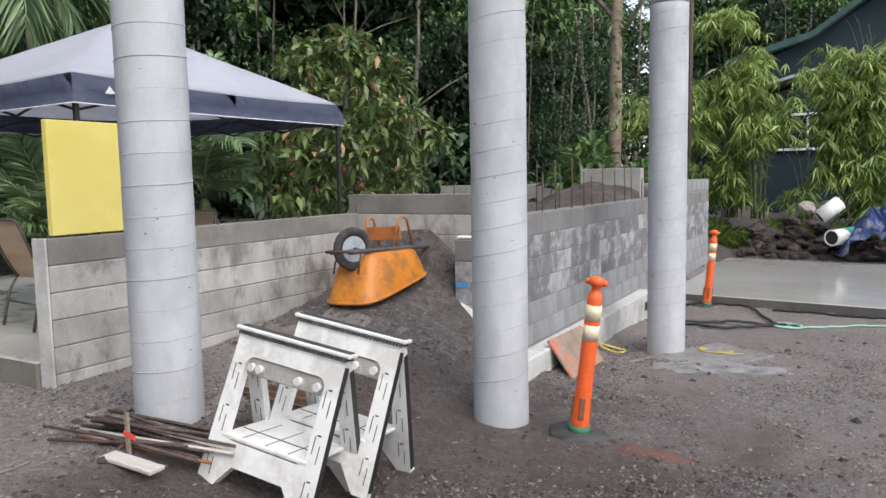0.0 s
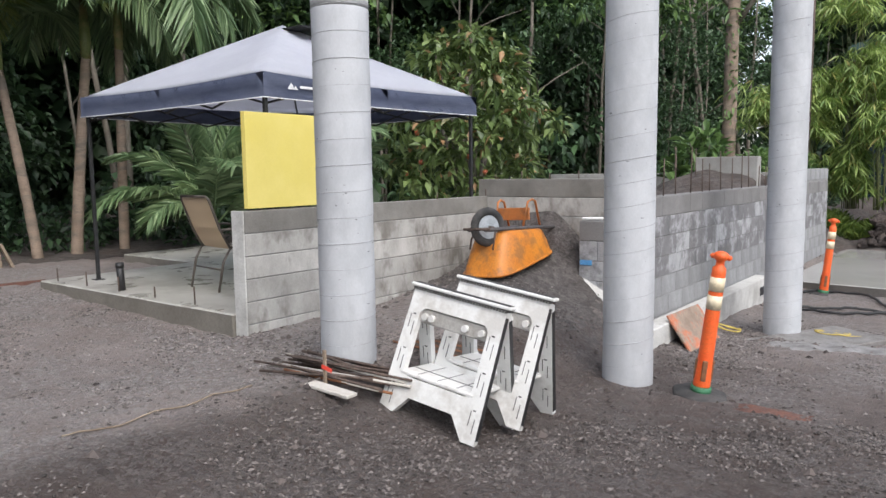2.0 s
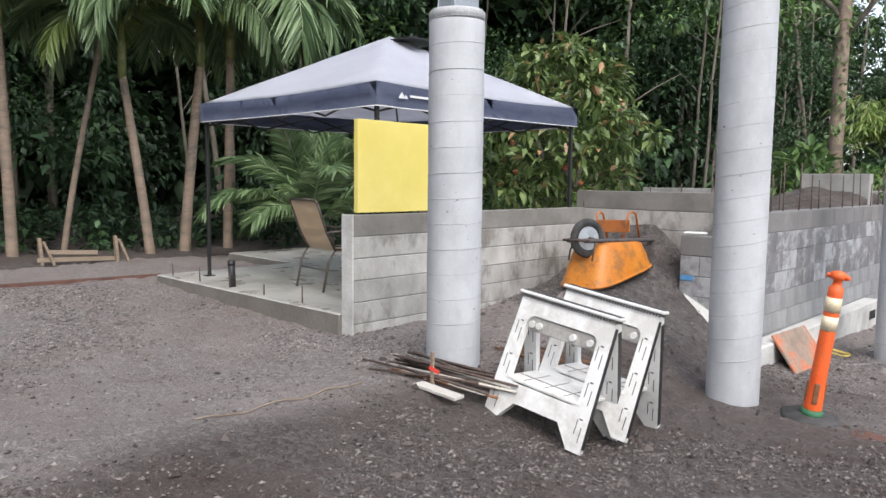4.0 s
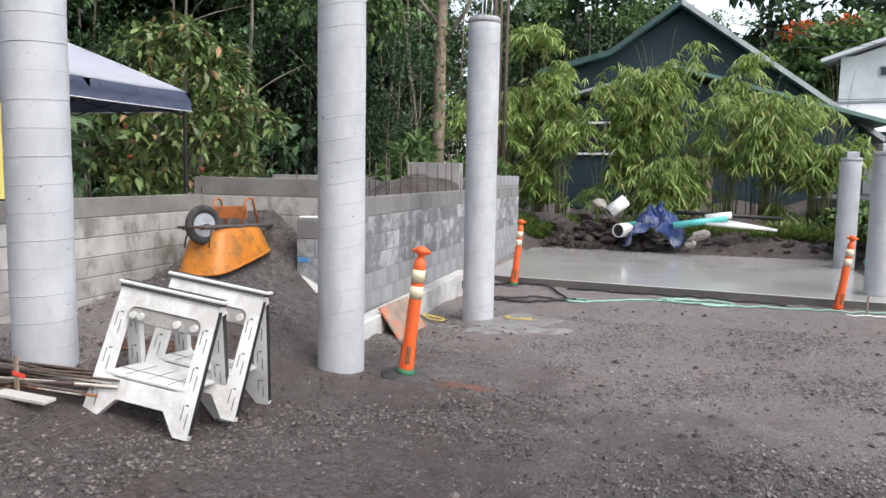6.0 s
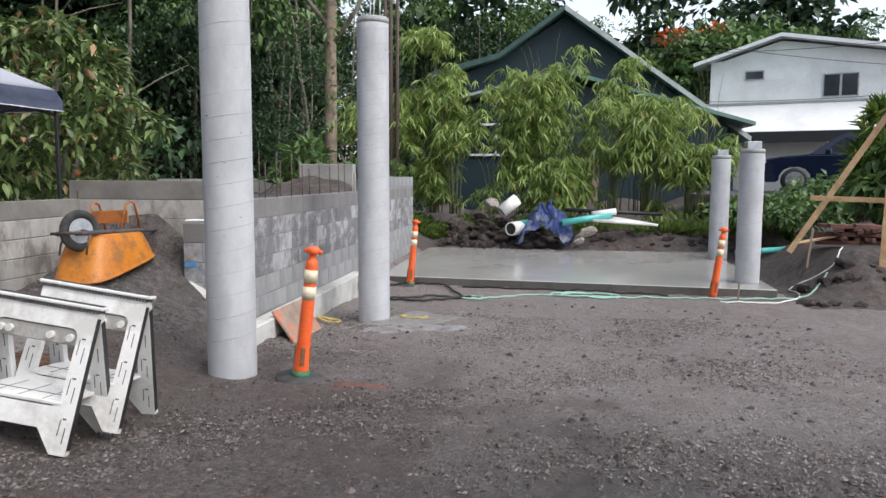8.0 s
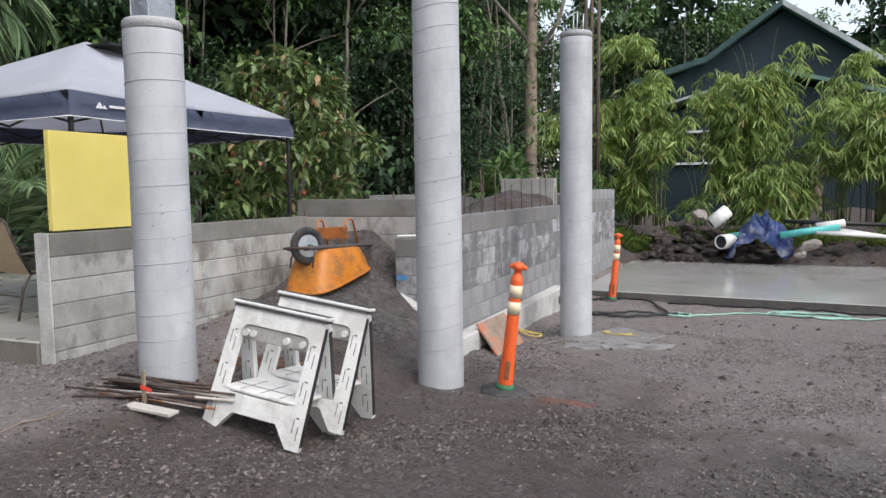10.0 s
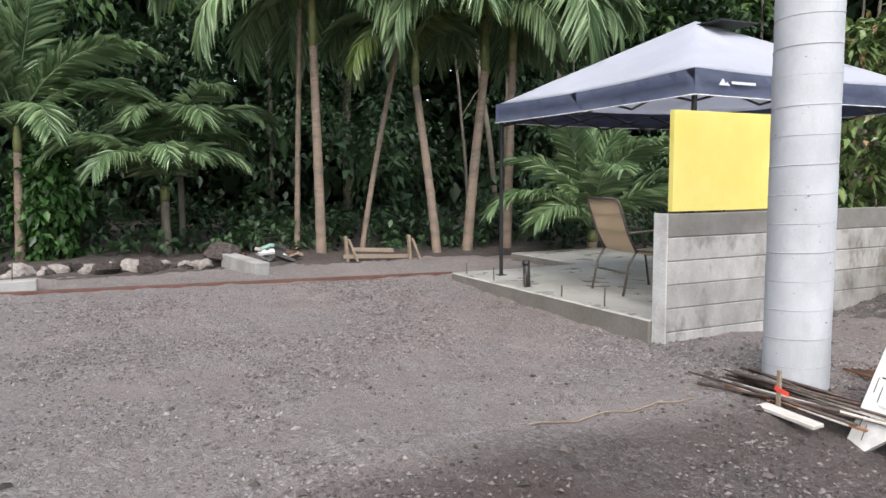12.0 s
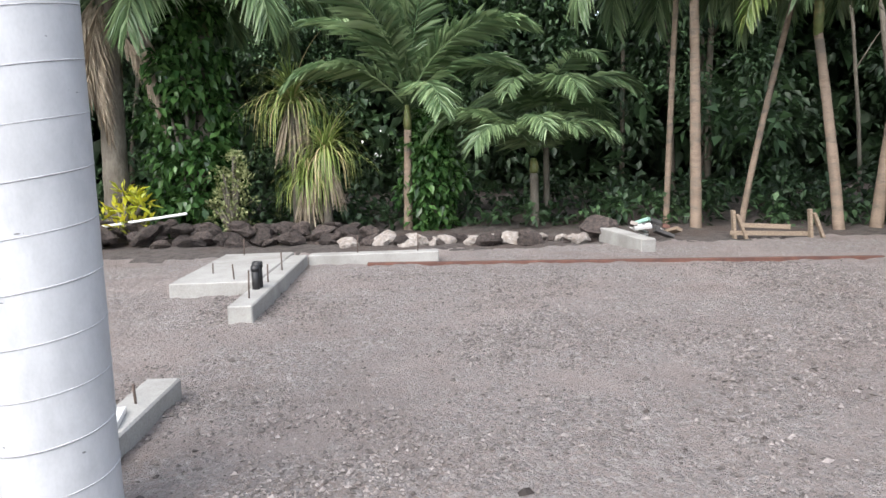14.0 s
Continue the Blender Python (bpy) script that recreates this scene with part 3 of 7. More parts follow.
def build_ground():
    xs, ys = axis_steps(-13.0, 8.5, 0.055, 700), axis_steps(-4.5, 18.0, 0.055, 700)
    nx = len(xs)
    verts = [(x, y, ground_height(x, y)) for y in ys for x in xs]
    faces, mats = [], []
    for j in range(len(ys) - 1):
        for i in range(nx - 1):
            faces.append((j * nx + i, j * nx + i + 1, (j + 1) * nx + i + 1, (j + 1) * nx + i))
            x, y = xs[i], ys[j]
            jag = 0.55 * noise.noise((x * 1.3, y * 1.3, 6.0)) + 0.45 * noise.noise((x * 4.5, y * 4.5, 8.0)) + 0.3 * noise.noise((x * 14, y * 14, 9.0))
            heap = (y + jag > 4.9 and -4.5 < x + jag * 0.6 < -2.5) or (y > 15.6 and -2.6 < x) or (x > 4.2 and y > 9.9) or x + 0.5 * jag < -10.4 or y > 17 or y < -12
            fill = heap and y < 7 and -4.6 < x < -2.3
            mats.append(2 if fill else 1 if heap else 0)
    me = bpy.data.meshes.new("ground")
    me.from_pydata(verts, [], faces)
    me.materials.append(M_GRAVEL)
    me.materials.append(M_SOIL)
    me.materials.append(M_FILL)
    me.polygons.foreach_set("material_index", mats)
    me.polygons.foreach_set("use_smooth", [True] * len(faces))
    ob = new("ground", me)
    return tagged(ob, "dark grey crushed gravel and bare lava soil", "ground", kind="structure")


ground = build_ground()


# ---- concrete slabs and curbs ----
def slab(name, lo, hi, material, label):
    bm = bmesh.new()
    box(bm, lo, hi, 0.012)
    return tagged(dark_sided(obj(name, bm, material), M_PATIO_EDGE), label, "slab", kind="structure")


def dark_sided(ob, material):
    # vertical faces take the second, darker colour; the top keeps its own
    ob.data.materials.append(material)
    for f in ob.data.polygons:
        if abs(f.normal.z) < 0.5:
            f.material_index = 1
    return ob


slab_left = slab("pavement_patio", (-7.82, 2.98, -0.1), (-4.48, 9.5, 0.43), M_PATIO, "damp pale grey concrete patio slab beside the block wall")
slab_left_far = slab("pavement_patio_far", (-9.6, 4.9, -0.1), (-7.825, 7.2, 0.42), M_PATIO, "damp grey concrete slab continuing past the patio")
pad = bmesh.new()
for z in (-0.6, -0.2):
    for x, y in ((-2.3, 11.48), (4.06, 10.86), (4.32, 16.55), (-2.3, 16.6)):
        pad.verts.new((x, y, z))
bmesh.ops.convex_hull(pad, input=pad.verts[:])
bmesh.ops.bevel(pad, geom=pad.edges[:], offset=0.012, segments=1, affect="EDGES")
slab_right = tagged(dark_sided(obj("pavement_pad", pad, M_WET), M_PAD_EDGE), "wet shiny fresh concrete pad behind the gravel yard", "slab", kind="structure")
curb_bm = bmesh.new()
box(curb_bm, (-9.3, -3.05, 0.0), (-6.45, -2.86, 0.455), 0.01)
tagged(obj("trim_footing_strip", curb_bm, M_CONCRETE), "pale grey concrete footing strip on gravel", "footing", kind="structure")
tagged(obj("trim_footing_pad", bbox((-9.55, -3.85, 0.0), (-7.55, -3.055, 0.46), 0.01), M_CONCRETE), "flat pale concrete footing pad on gravel", "footing", kind="structure")
tagged(obj("trim_footing_curb", bbox((-9.52, -2.855, 0.0), (-9.3, -1.36, 0.445), 0.01), M_CONCRETE), "long low concrete curb at the edge of the gravel", "curb", kind="structure")
tagged(obj("trim_footing_end", bbox((-4.97, -3.12, 0.0), (-3.62, -2.93, 0.36), 0.01), M_CONCRETE), "short pale concrete footing beside the column", "footing", kind="structure")

# ---- masonry walls: a mortar core carrying blocks as pieces ----

def wall_core(name, lo, hi, label, material=M_MORTAR):
    ob = obj(name, bbox(lo, hi), material)
    return tagged(ob, label, "wall", kind="structure")


wall_left = wall_core("wall_left", (-4.462, 3.035, -0.1), (-4.345, 6.39, 1.24), "washed grey concrete block wall with water stains")
wall_cross = wall_core("wall_cross", (-4.462, 6.408, 0.2), (-2.56, 6.592, 1.43), "grey block cross wall with short rebar on top")
wall_block = wall_core("wall_block", (-2.542, 6.155, -0.5), (-2.358, 15.0, 1.245), "unfinished grey concrete block wall with damp patches and rebar")
wall_block_high = wall_core("wall_block_high", (-2.542, 11.82, 1.2), (-2.358, 15.0, 1.475), "raised end of the grey block wall")
wall_pier = wall_core("wall_pier", (-3.045, 6.155, -0.2), (-2.55, 6.325, 1.01), "short block return wall with a blue paint mark")


tagged(obj("trim_wall_end", bbox((-4.476, 3.004, 0.2), (-4.331, 3.018, 1.25), 0.004), M_CONCRETE_PALE), "smooth pale end face of the block wall", "wall end", kind="structure")


def footing_board():
    bm = bmesh.new()
    box(bm, (-2.34, 5.75, -0.5), (-2.16, 9.98, 0.06), 0.01)
    return tagged(obj("trim_wall_footing", bm, M_CONCRETE_PALE), "pale concrete footing along the foot of the block wall", "footing", kind="structure")


footing_board()
# flat dark plate on the face: the shade inside a square pocket
tagged(obj("trim_footing_pocket", bbox((-2.164, 9.55, -0.16), (-2.156, 9.82, -0.05)), M_DARK), "dark square plate for the shade in a concrete footing pocket", "pocket", kind="structure")
wedge = bmesh.new()
for x, y, z in ((-3.02, 6.15, 0.45), (-3.02, 6.15, -0.1), (-2.35, 6.15, -0.2), (-2.35, 6.15, 0.10), (-2.85, 5.8, 0.1), (-2.85, 5.75, -0.1), (-2.35, 5.75, -0.2), (-2.35, 5.8, 0.0)):
    wedge.verts.new((x, y, z))
bmesh.ops.convex_hull(wedge, input=wedge.verts[:])
tagged(obj("trim_sloped_footing", wedge, M_CONCRETE_PALE), "sloped rough concrete footing under the return wall", "footing", kind="structure")


# stub wall with a heap of fill, inside the foundation
tagged(obj("wall_stub", bbox((-3.46, 10.8, 1.0), (-2.56, 11.0, 1.69), 0.008), M_CONCRETE), "short raised concrete stub wall", "wall", kind="structure")
heap = bmesh.new()
bmesh.ops.create_grid(heap, x_segments=30, y_segments=26, size=1.0)
for v in heap.verts:
    x, y = v.co.x, v.co.y
    d = max(0, 1 - (x * x + y * y) ** 0.5)
    v.co = Vector((min(-2.57, -3.2 + x * 1.25), 11.2 + y * 1.5, 1.02 + 0.62 * d ** 0.8 + 0.07 * noise.noise((x * 4, y * 4, 9))))
fill = tagged(obj("fill_heap", heap, M_SOIL, True), "dark heap of lava fill behind the wall", "soil heap", kind="structure")
tagged(obj("wall_far_low", bbox((-8.5, 15.3, 0.3), (-2.56, 15.5, 1.42), 0.01), M_CONCRETE), "low grey foundation wall at the back", "wall", kind="structure")


# ---- round concrete columns ----
def column(x, y, z0, z1, r, seed, cap, label, flat=-0.002, pitted=14):
    ob = thing("concrete_column", label, "column", pose(x, y, 0), "columns of the frame")
    rng = random.Random(seed)
    prof = [(r, z0)]
    n = 24
    for i in range(1, n):
        prof.append((r + rng.uniform(-0.0015, 0.0015), z0 + (z1 - z0) * i / n))
    prof += [(r, z1 - 0.012), (r - 0.012, z1)]
    part("shaft", lathe(prof, 48), M_PIER, ob)
    part("cap", lathe([(r + 0.0012, z1 - 0.07), (r + 0.0012, z1 - 0.012), (r - 0.012, z1 + 0.004)], 48), M_PIER_TOP, ob, "weathered darker concrete top")
    # spiral seam left by the paper form, lying flatter on the yard side
    facing = math.atan2(-0.7 - y, 0.3 - x)
    pitch, pts, a = 0.17, [], rng.uniform(0, 6.28)
    steps = int((z1 - z0) / pitch * 32)
    for k in range(steps):
        q = a + 2 * math.pi * k / 32
        pts.append(((r - 0.0005) * math.cos(q), (r - 0.0005) * math.sin(q), z0 + 0.02 + pitch * k / 32 - flat * math.sin(q - facing)))
    part("form_seam", tube(bmesh.new(), pts, 0.0034, 5), M_SEAM, ob, "thin grey spiral seam")
    pits = bmesh.new()
    for k in range(int(pitted * (z1 - z0))):
        q, z = rng.uniform(0, 6.28), z0 + (z1 - z0) * (rng.gauss(0.45, 0.14) if rng.random() < 0.6 else rng.random())
        s = rng.uniform(0.0015, 0.0045) * (1.8 if rng.random() < 0.1 else 1)
        m = Matrix.Translation(((r) * math.cos(q), (r) * math.sin(q), z)) @ Matrix.Rotation(q, 4, "Z") @ Matrix.Diagonal((0.12, rng.uniform(0.8, 4.0), rng.uniform(0.5, 1.1), 1))
        bmesh.ops.create_icosphere(pits, subdivisions=1, radius=s, matrix=m)
    part("air_holes", pits, M_PIT, ob, "small dark air holes")
    if cap == "rebar":
        for dx, dy in ((0.07, 0.05), (-0.05, 0.07), (0.03, -0.08)):
            part("rebar", tubes(([(dx, dy, z1 - 0.05), (dx + 0.01, dy, z1 + 0.22)], 0.008)), M_GALV, ob, "steel bar ends")
    if cap == "bracket":
        br = part("bracket", bbox((-0.075, -0.10, z1), (0.075, 0.10, z1 + 0.012), 0.002), M_GALV, ob, "galvanised post bracket")
        for sx in (-1, 1):
            part("bracket_plate", bbox((sx * 0.075 - 0.004, -0.11, z1 - 0.0), (sx * 0.075 + 0.004, 0.13, z1 + 0.20), 0.002), M_GALV, br)
        for sy in (-0.07, 0.09):
            part("bolt", tubes(([(-0.095, sy, z1 + 0.13), (0.095, sy, z1 + 0.13)], 0.008)), M_SEAM, br)
    if cap == "block":
        part("bracket", bbox((-0.11, -0.11, z1), (0.11, 0.11, z1 + 0.12), 0.01), M_GALV, ob, "grey metal post bracket")
    return ob


R = 0.188
column(-3.19, 2.98, 0.12, 2.66, R, 1, "bracket", "pale grey round concrete column topped by a steel bracket", 0.022, 34)
column(-1.90, 4.68, -0.2, 3.45, R, 2, "bracket", "tall pale grey round concrete column standing in gravel")
column(-1.50, 7.82, -0.45, 3.33, R, 3, "rebar", "tall pale round concrete column with bar ends on top", 0.0, 26)
column(3.80, 11.62, -0.25, 1.95, R, 4, "block", "shorter round concrete column on the wet pad")
column(4.13, 15.2, -0.25, 1.95, R, 5, "block", "shorter round concrete column at the back of the pad")
column(-3.43, -2.84, 0.0, 3.2, R, 6, "bracket", "pale round concrete column beside a low footing")


# ---- sawhorses ----
def sawhorse():
    ob = thing("sawhorse", "dirty white folding plastic sawhorse standing on gravel", "sawhorse", group="pair of sawhorses")
    L, H = 0.69, 0.78
    for sgn, nm, S in ((-1, "front_frame", 0.165), (1, "back_frame", 0.30)):
        ang = math.atan2(S, H)
        def rounded(x0, x1, z0, z1, r):
            out = []
            for cx, cz, a0 in ((x1 - r, z1 - r, 0), (x0 + r, z1 - r, 90), (x0 + r, z0 + r, 180), (x1 - r, z0 + r, 270)):
                out += [(cx + r * math.cos(radians(a0 + k * 22.5)), cz + r * math.sin(radians(a0 + k * 22.5))) for k in range(5)]
            return out
        outline = [(0.0, 0.0), (0.09, 0.0), (0.19, 0.125), (L - 0.19, 0.125), (L - 0.09, 0.0), (L, 0.0), (L - 0.02, H), (0.02, H)]
        hole = rounded(0.102, L - 0.102, 0.245, 0.668, 0.05)
        bm = prism(outline, 0.042, [hole])
        m = Matrix.Translation((0, sgn * S - (0.021), 0)) @ Matrix.Rotation(sgn * ang, 4, "X")
        bmesh.ops.transform(bm, matrix=m, verts=bm.verts[:])
        fr = part(nm, bm, M_WHITE_PLASTIC, ob)
        # paired slots with a short dash between, on both legs
        for x0, way in ((0.030, 1), (L - 0.070, -1)):
            for k in range(3):
                for dx, z, l in ((0.0, 0.10, 0.085), (0.034, 0.06, 0.085), (0.014, 0.185, 0.008)):
                    z += 0.215 * k
                    o = x0 + dx + 0.026 * z * way
                    b = bbox((o, -0.002, z), (o + (0.0042 if l > 0.02 else 0.020), 0.044, z + l))
                    bmesh.ops.transform(b, matrix=m, verts=b.verts[:])
                    part("slot", b, M_GRIP, fr)
        # open ladder-like edges of the legs, their shade put in as black strips
        for xs in (0.0, L):
            side = bmesh.new()
            box(side, (xs - 0.003, 0.003, 0.03), (xs + 0.003, 0.039, 0.74))
            for v in side.verts:
                v.co.x += (0.02 if xs < 0.1 else -0.02) * v.co.z / H
            bmesh.ops.transform(side, matrix=m, verts=side.verts[:])
            part("edge_groove", side, M_BLACK, fr, "black strip for the groove and shaded edge of the leg")
    part("top_rail", bbox((-0.005, -0.038, H - 0.012), (L + 0.005, 0.038, H + 0.008), 0.005), M_WHITE_PLASTIC, ob)
    teeth = bmesh.new()
    for k in range(34):
        x = 0.02 + k * 0.0195
        box(teeth, (x, -0.042, H - 0.030), (x + 0.008, 0.042, H - 0.014))
    part("rail_teeth", teeth, M_GRIP, ob, "dark notches under the rail")
    part("rail_strip", bbox((0.01, -0.02, H + 0.006), (L - 0.01, 0.034, H + 0.0105)), M_RUBBER, ob, "dark worn strip along the top")
    bar = part("cross_bar", bbox((0.088, -0.035, 0.555), (L - 0.088, -0.012, 0.645), 0.006), M_DUSTY_BAR, ob, "grey dusty inner bar")
    for x in (0.14, 0.19, 0.43, 0.545):
        part("knob", tubes(([(x, -0.062, 0.60), (x, -0.03, 0.60)], 0.021), n=12), M_WHITE_PLASTIC, bar, "white round knob")
    sh = part("shelf", bbox((0.085, -0.135, 0.245), (L - 0.085, 0.21, 0.266), 0.004), M_WHITE_PLASTIC, ob)
    for x in (0.2, 0.34, 0.48):
        part("shelf_groove", bbox((x, -0.12, 0.264), (x + 0.005, 0.19, 0.2675)), M_GRIP, sh)
    part("shelf_groove", bbox((0.1, -0.004, 0.264), (L - 0.1, 0.006, 0.2678)), M_GRIP, sh)
    return ob


tilt = Matrix.Rotation(radians(8.3), 4, "Y") @ Matrix.Rotation(radians(-6), 4, "X")


def saw_pose(tlx, tly, tlz):
    turn = Matrix.Rotation(radians(3.2), 4, "Z") @ tilt
    return Matrix.Translation(Vector((tlx, tly, tlz)) - turn.to_3x3() @ Vector((0.0, 0.0, 0.80))) @ turn


horse = sawhorse()
horse.matrix_world = saw_pose(-2.535, 2.93, 0.872)
copy_thing(horse, saw_pose(-2.445, 3.27, 0.882))


# ---- delineator posts ----
def delineator(x, y, z, h, lean_x, lean_y, base=True, label="orange plastic traffic delineator post with two pale reflective bands"):
    ob = thing("delineator_post", label, "traffic post", pose(x, y, z) @ Matrix.Rotation(radians(lean_x), 4, "Y") @ Matrix.Rotation(radians(lean_y), 4, "X"), "traffic posts")
    k = h / 1.05
    prof = [(0.062, 0.03), (0.06, 0.10 * k), (0.052, 0.30 * k), (0.050, 0.62 * k), (0.048, 0.90 * k), (0.046, 0.935 * k), (0.03, 0.95 * k), (0.028, 0.985 * k), (0.045, 0.995 * k), (0.05, 1.015 * k), (0.045, 1.04 * k), (0.02, 1.05 * k)]
    body = part("post", lathe(prof, 24), M_ORANGE, ob)
    for z0 in (0.64, 0.77):
        part("reflective_band", lathe([(0.0515, z0 * k), (0.0515, (z0 + 0.10) * k)], 24), M_REFLECT, ob, "cream reflective band")
    for q in (0, 90, 180, 270):
        b = bbox((-0.018, 0.044, 0.12 * k), (0.018, 0.064, 0.27 * k), 0.006, Matrix.Rotation(radians(q + 20), 4, "Z"))
        part("slot", b, M_RUST, body, "recessed slot")
    part("handle", bbox((-0.075, -0.018, 0.995 * k), (0.075, 0.018, 1.03 * k), 0.012), M_ORANGE, ob, "orange grip on top")
    if base:
        part("foot_collar", lathe([(0.075, 0.02), (0.07, 0.075)], 24), M_GREEN_PAINT, ob, "green sprayed foot")
        part("base", lathe([(0.20, -0.02), (0.205, 0.0), (0.19, 0.022), (0.09, 0.035)], 8), M_RUBBER, ob, "black octagonal rubber base")
    return ob


delineator(-1.345, 4.68, -0.10, 1.06, 7.0, 0.0)
delineator(-1.69, 11.15, -0.33, 1.12, 5.5, 0, True, "orange traffic post near the wet pad")
delineator(3.07, 10.72, -0.36, 1.12, 6.5, 2, False, "leaning orange traffic post in front of the pad")


# ---- wheelbarrow lying upside down on the heap ----
def wheelbarrow():
    ob = thing("wheelbarrow", "worn orange steel wheelbarrow lying upside down on soil", "wheelbarrow")
    # local: x along the barrow (wheel at -x), z up, tray opening down at z = 0
    bm = bmesh.new()
    levels = ((0.0, -0.56, 0.46, 0.36), (0.03, -0.555, 0.458, 0.357), (0.5, -0.47, 0.43, 0.315), (0.92, -0.38, 0.38, 0.27), (1.0, -0.34, 0.34, 0.24))
    rings = []
    for z, x0, x1, w in levels:
        ring = []
        for k in range(36):
            q = 2 * math.pi * k / 36
            c, s = math.cos(q), math.sin(q)
            sx, sy = abs(c) ** 0.45 * (1 if c > 0 else -1), abs(s) ** 0.45 * (1 if s > 0 else -1)
            taper = 1 - 0.18 * (0.5 - sx * 0.5)
            px = (x0 + x1) / 2 + sx * (x1 - x0) / 2
            low = -0.07 + 0.20 * (px + 0.56) / 1.02
            ring.append(bm.verts.new((px, sy * w * taper, low + (0.375 - low) * z)))
        rings.append(ring)
    for a, b in zip(rings, rings[1:]):
        for k in range(36):
            f = bm.faces.new((a[k], a[(k + 1) % 36], b[(k + 1) % 36], b[k]))
            f.smooth = True
    bm.faces.new(rings[-1])
    tray = part("tray", bm, M_BARROW, ob)
    rb = bmesh.new()
    z, x0, x1, w = levels[0]
    pts = []
    for k in range(37):
        q = 2 * math.pi * k / 36
        c, s = math.cos(q), math.sin(q)
        sx, sy = abs(c) ** 0.45 * (1 if c > 0 else -1), abs(s) ** 0.45 * (1 if s > 0 else -1)
        px = (x0 + x1) / 2 + sx * (x1 - x0) / 2
        pts.append((px, sy * w * (1 - 0.18 * (0.5 - sx * 0.5)), -0.066 + 0.20 * (px + 0.56) / 1.02))
    tube(rb, pts, 0.013, 8)
    part("rim", rb, M_BARROW, tray)
    # two timber handles on the tray's bottom
    for sy in (-1, 1):
        part("handle", tubes(([(-0.60, sy * 0.10, 0.40), (0.25, sy * 0.20, 0.385), (0.88, sy * 0.29, 0.37)], [0.022, 0.022, 0.018])), M_HANDLE, ob, "dark weathered handle")
    # legs: bent straps standing up
    for sy in (-1, 1):
        part("leg", tubes(([(0.02, sy * 0.17, 0.40), (0.10, sy * 0.19, 0.66), (0.17, sy * 0.20, 0.685), (0.24, sy * 0.20, 0.665), (0.33, sy * 0.20, 0.40)], 0.013)), M_BARROW_STEEL, ob, "orange steel leg strap")
    part("leg_brace", bbox((0.10, -0.20, 0.47), (0.125, 0.20, 0.60), 0.004), M_BARROW_STEEL, ob, "orange steel cross brace")
    # wheel and axle
    wh = part("wheel", bmesh.new(), None, ob)
    bt = bmesh.new()
    rng = []
    for k in range(33):
        q = 2 * math.pi * k / 32
        rng.append((-0.43 + 0.155 * math.cos(q), -0.02, 0.42 + 0.155 * math.sin(q)))
    tube(bt, rng, 0.043, 10, False)
    part("tyre", bt, M_RUBBER, wh, "dusty black pneumatic tyre")
    rimb = lathe([(0.118, -0.025), (0.10, -0.012), (0.03, -0.014), (0.022, -0.05), (0.022, 0.05), (0.03, 0.014), (0.10, 0.012), (0.118, 0.025)], 24)
    bmesh.ops.transform(rimb, matrix=Matrix.Translation((-0.43, -0.02, 0.42)) @ Matrix.Rotation(radians(90), 4, "X"), verts=rimb.verts[:])
    part("rim", rimb, M_GALV, wh, "dull grey steel rim")
    part("axle", tubes(([(-0.43, -0.14, 0.42), (-0.43, 0.14, 0.42)], 0.009)), M_STEEL, wh)
    for piece in wh.children:
        c = Vector((-0.43, -0.02, 0.42))
        piece.data.transform(Matrix.Translation(c) @ Matrix.Rotation(radians(-26), 4, "Z") @ Matrix.Translation(-c))
    for sy in (-1, 1):
        part("wheel_bracket", tubes(([(-0.43, sy * 0.12, 0.41), (-0.50, sy * 0.14, 0.30), (-0.53, sy * 0.14, 0.20)], 0.010)), M_STEEL, ob, "rusty wheel bracket")
    part("nose_bar", tubes(([(-0.60, -0.16, 0.405), (-0.60, 0.16, 0.405)], 0.014)), M_STEEL, ob, "rusty nose bar")
    return ob


barrow = wheelbarrow()
barrow.matrix_world = pose(-3.637, 5.74, 0.575, -2.4, 1.4, 91.3) @ Matrix.Diagonal((0.966, 0.93, 0.966, 1))


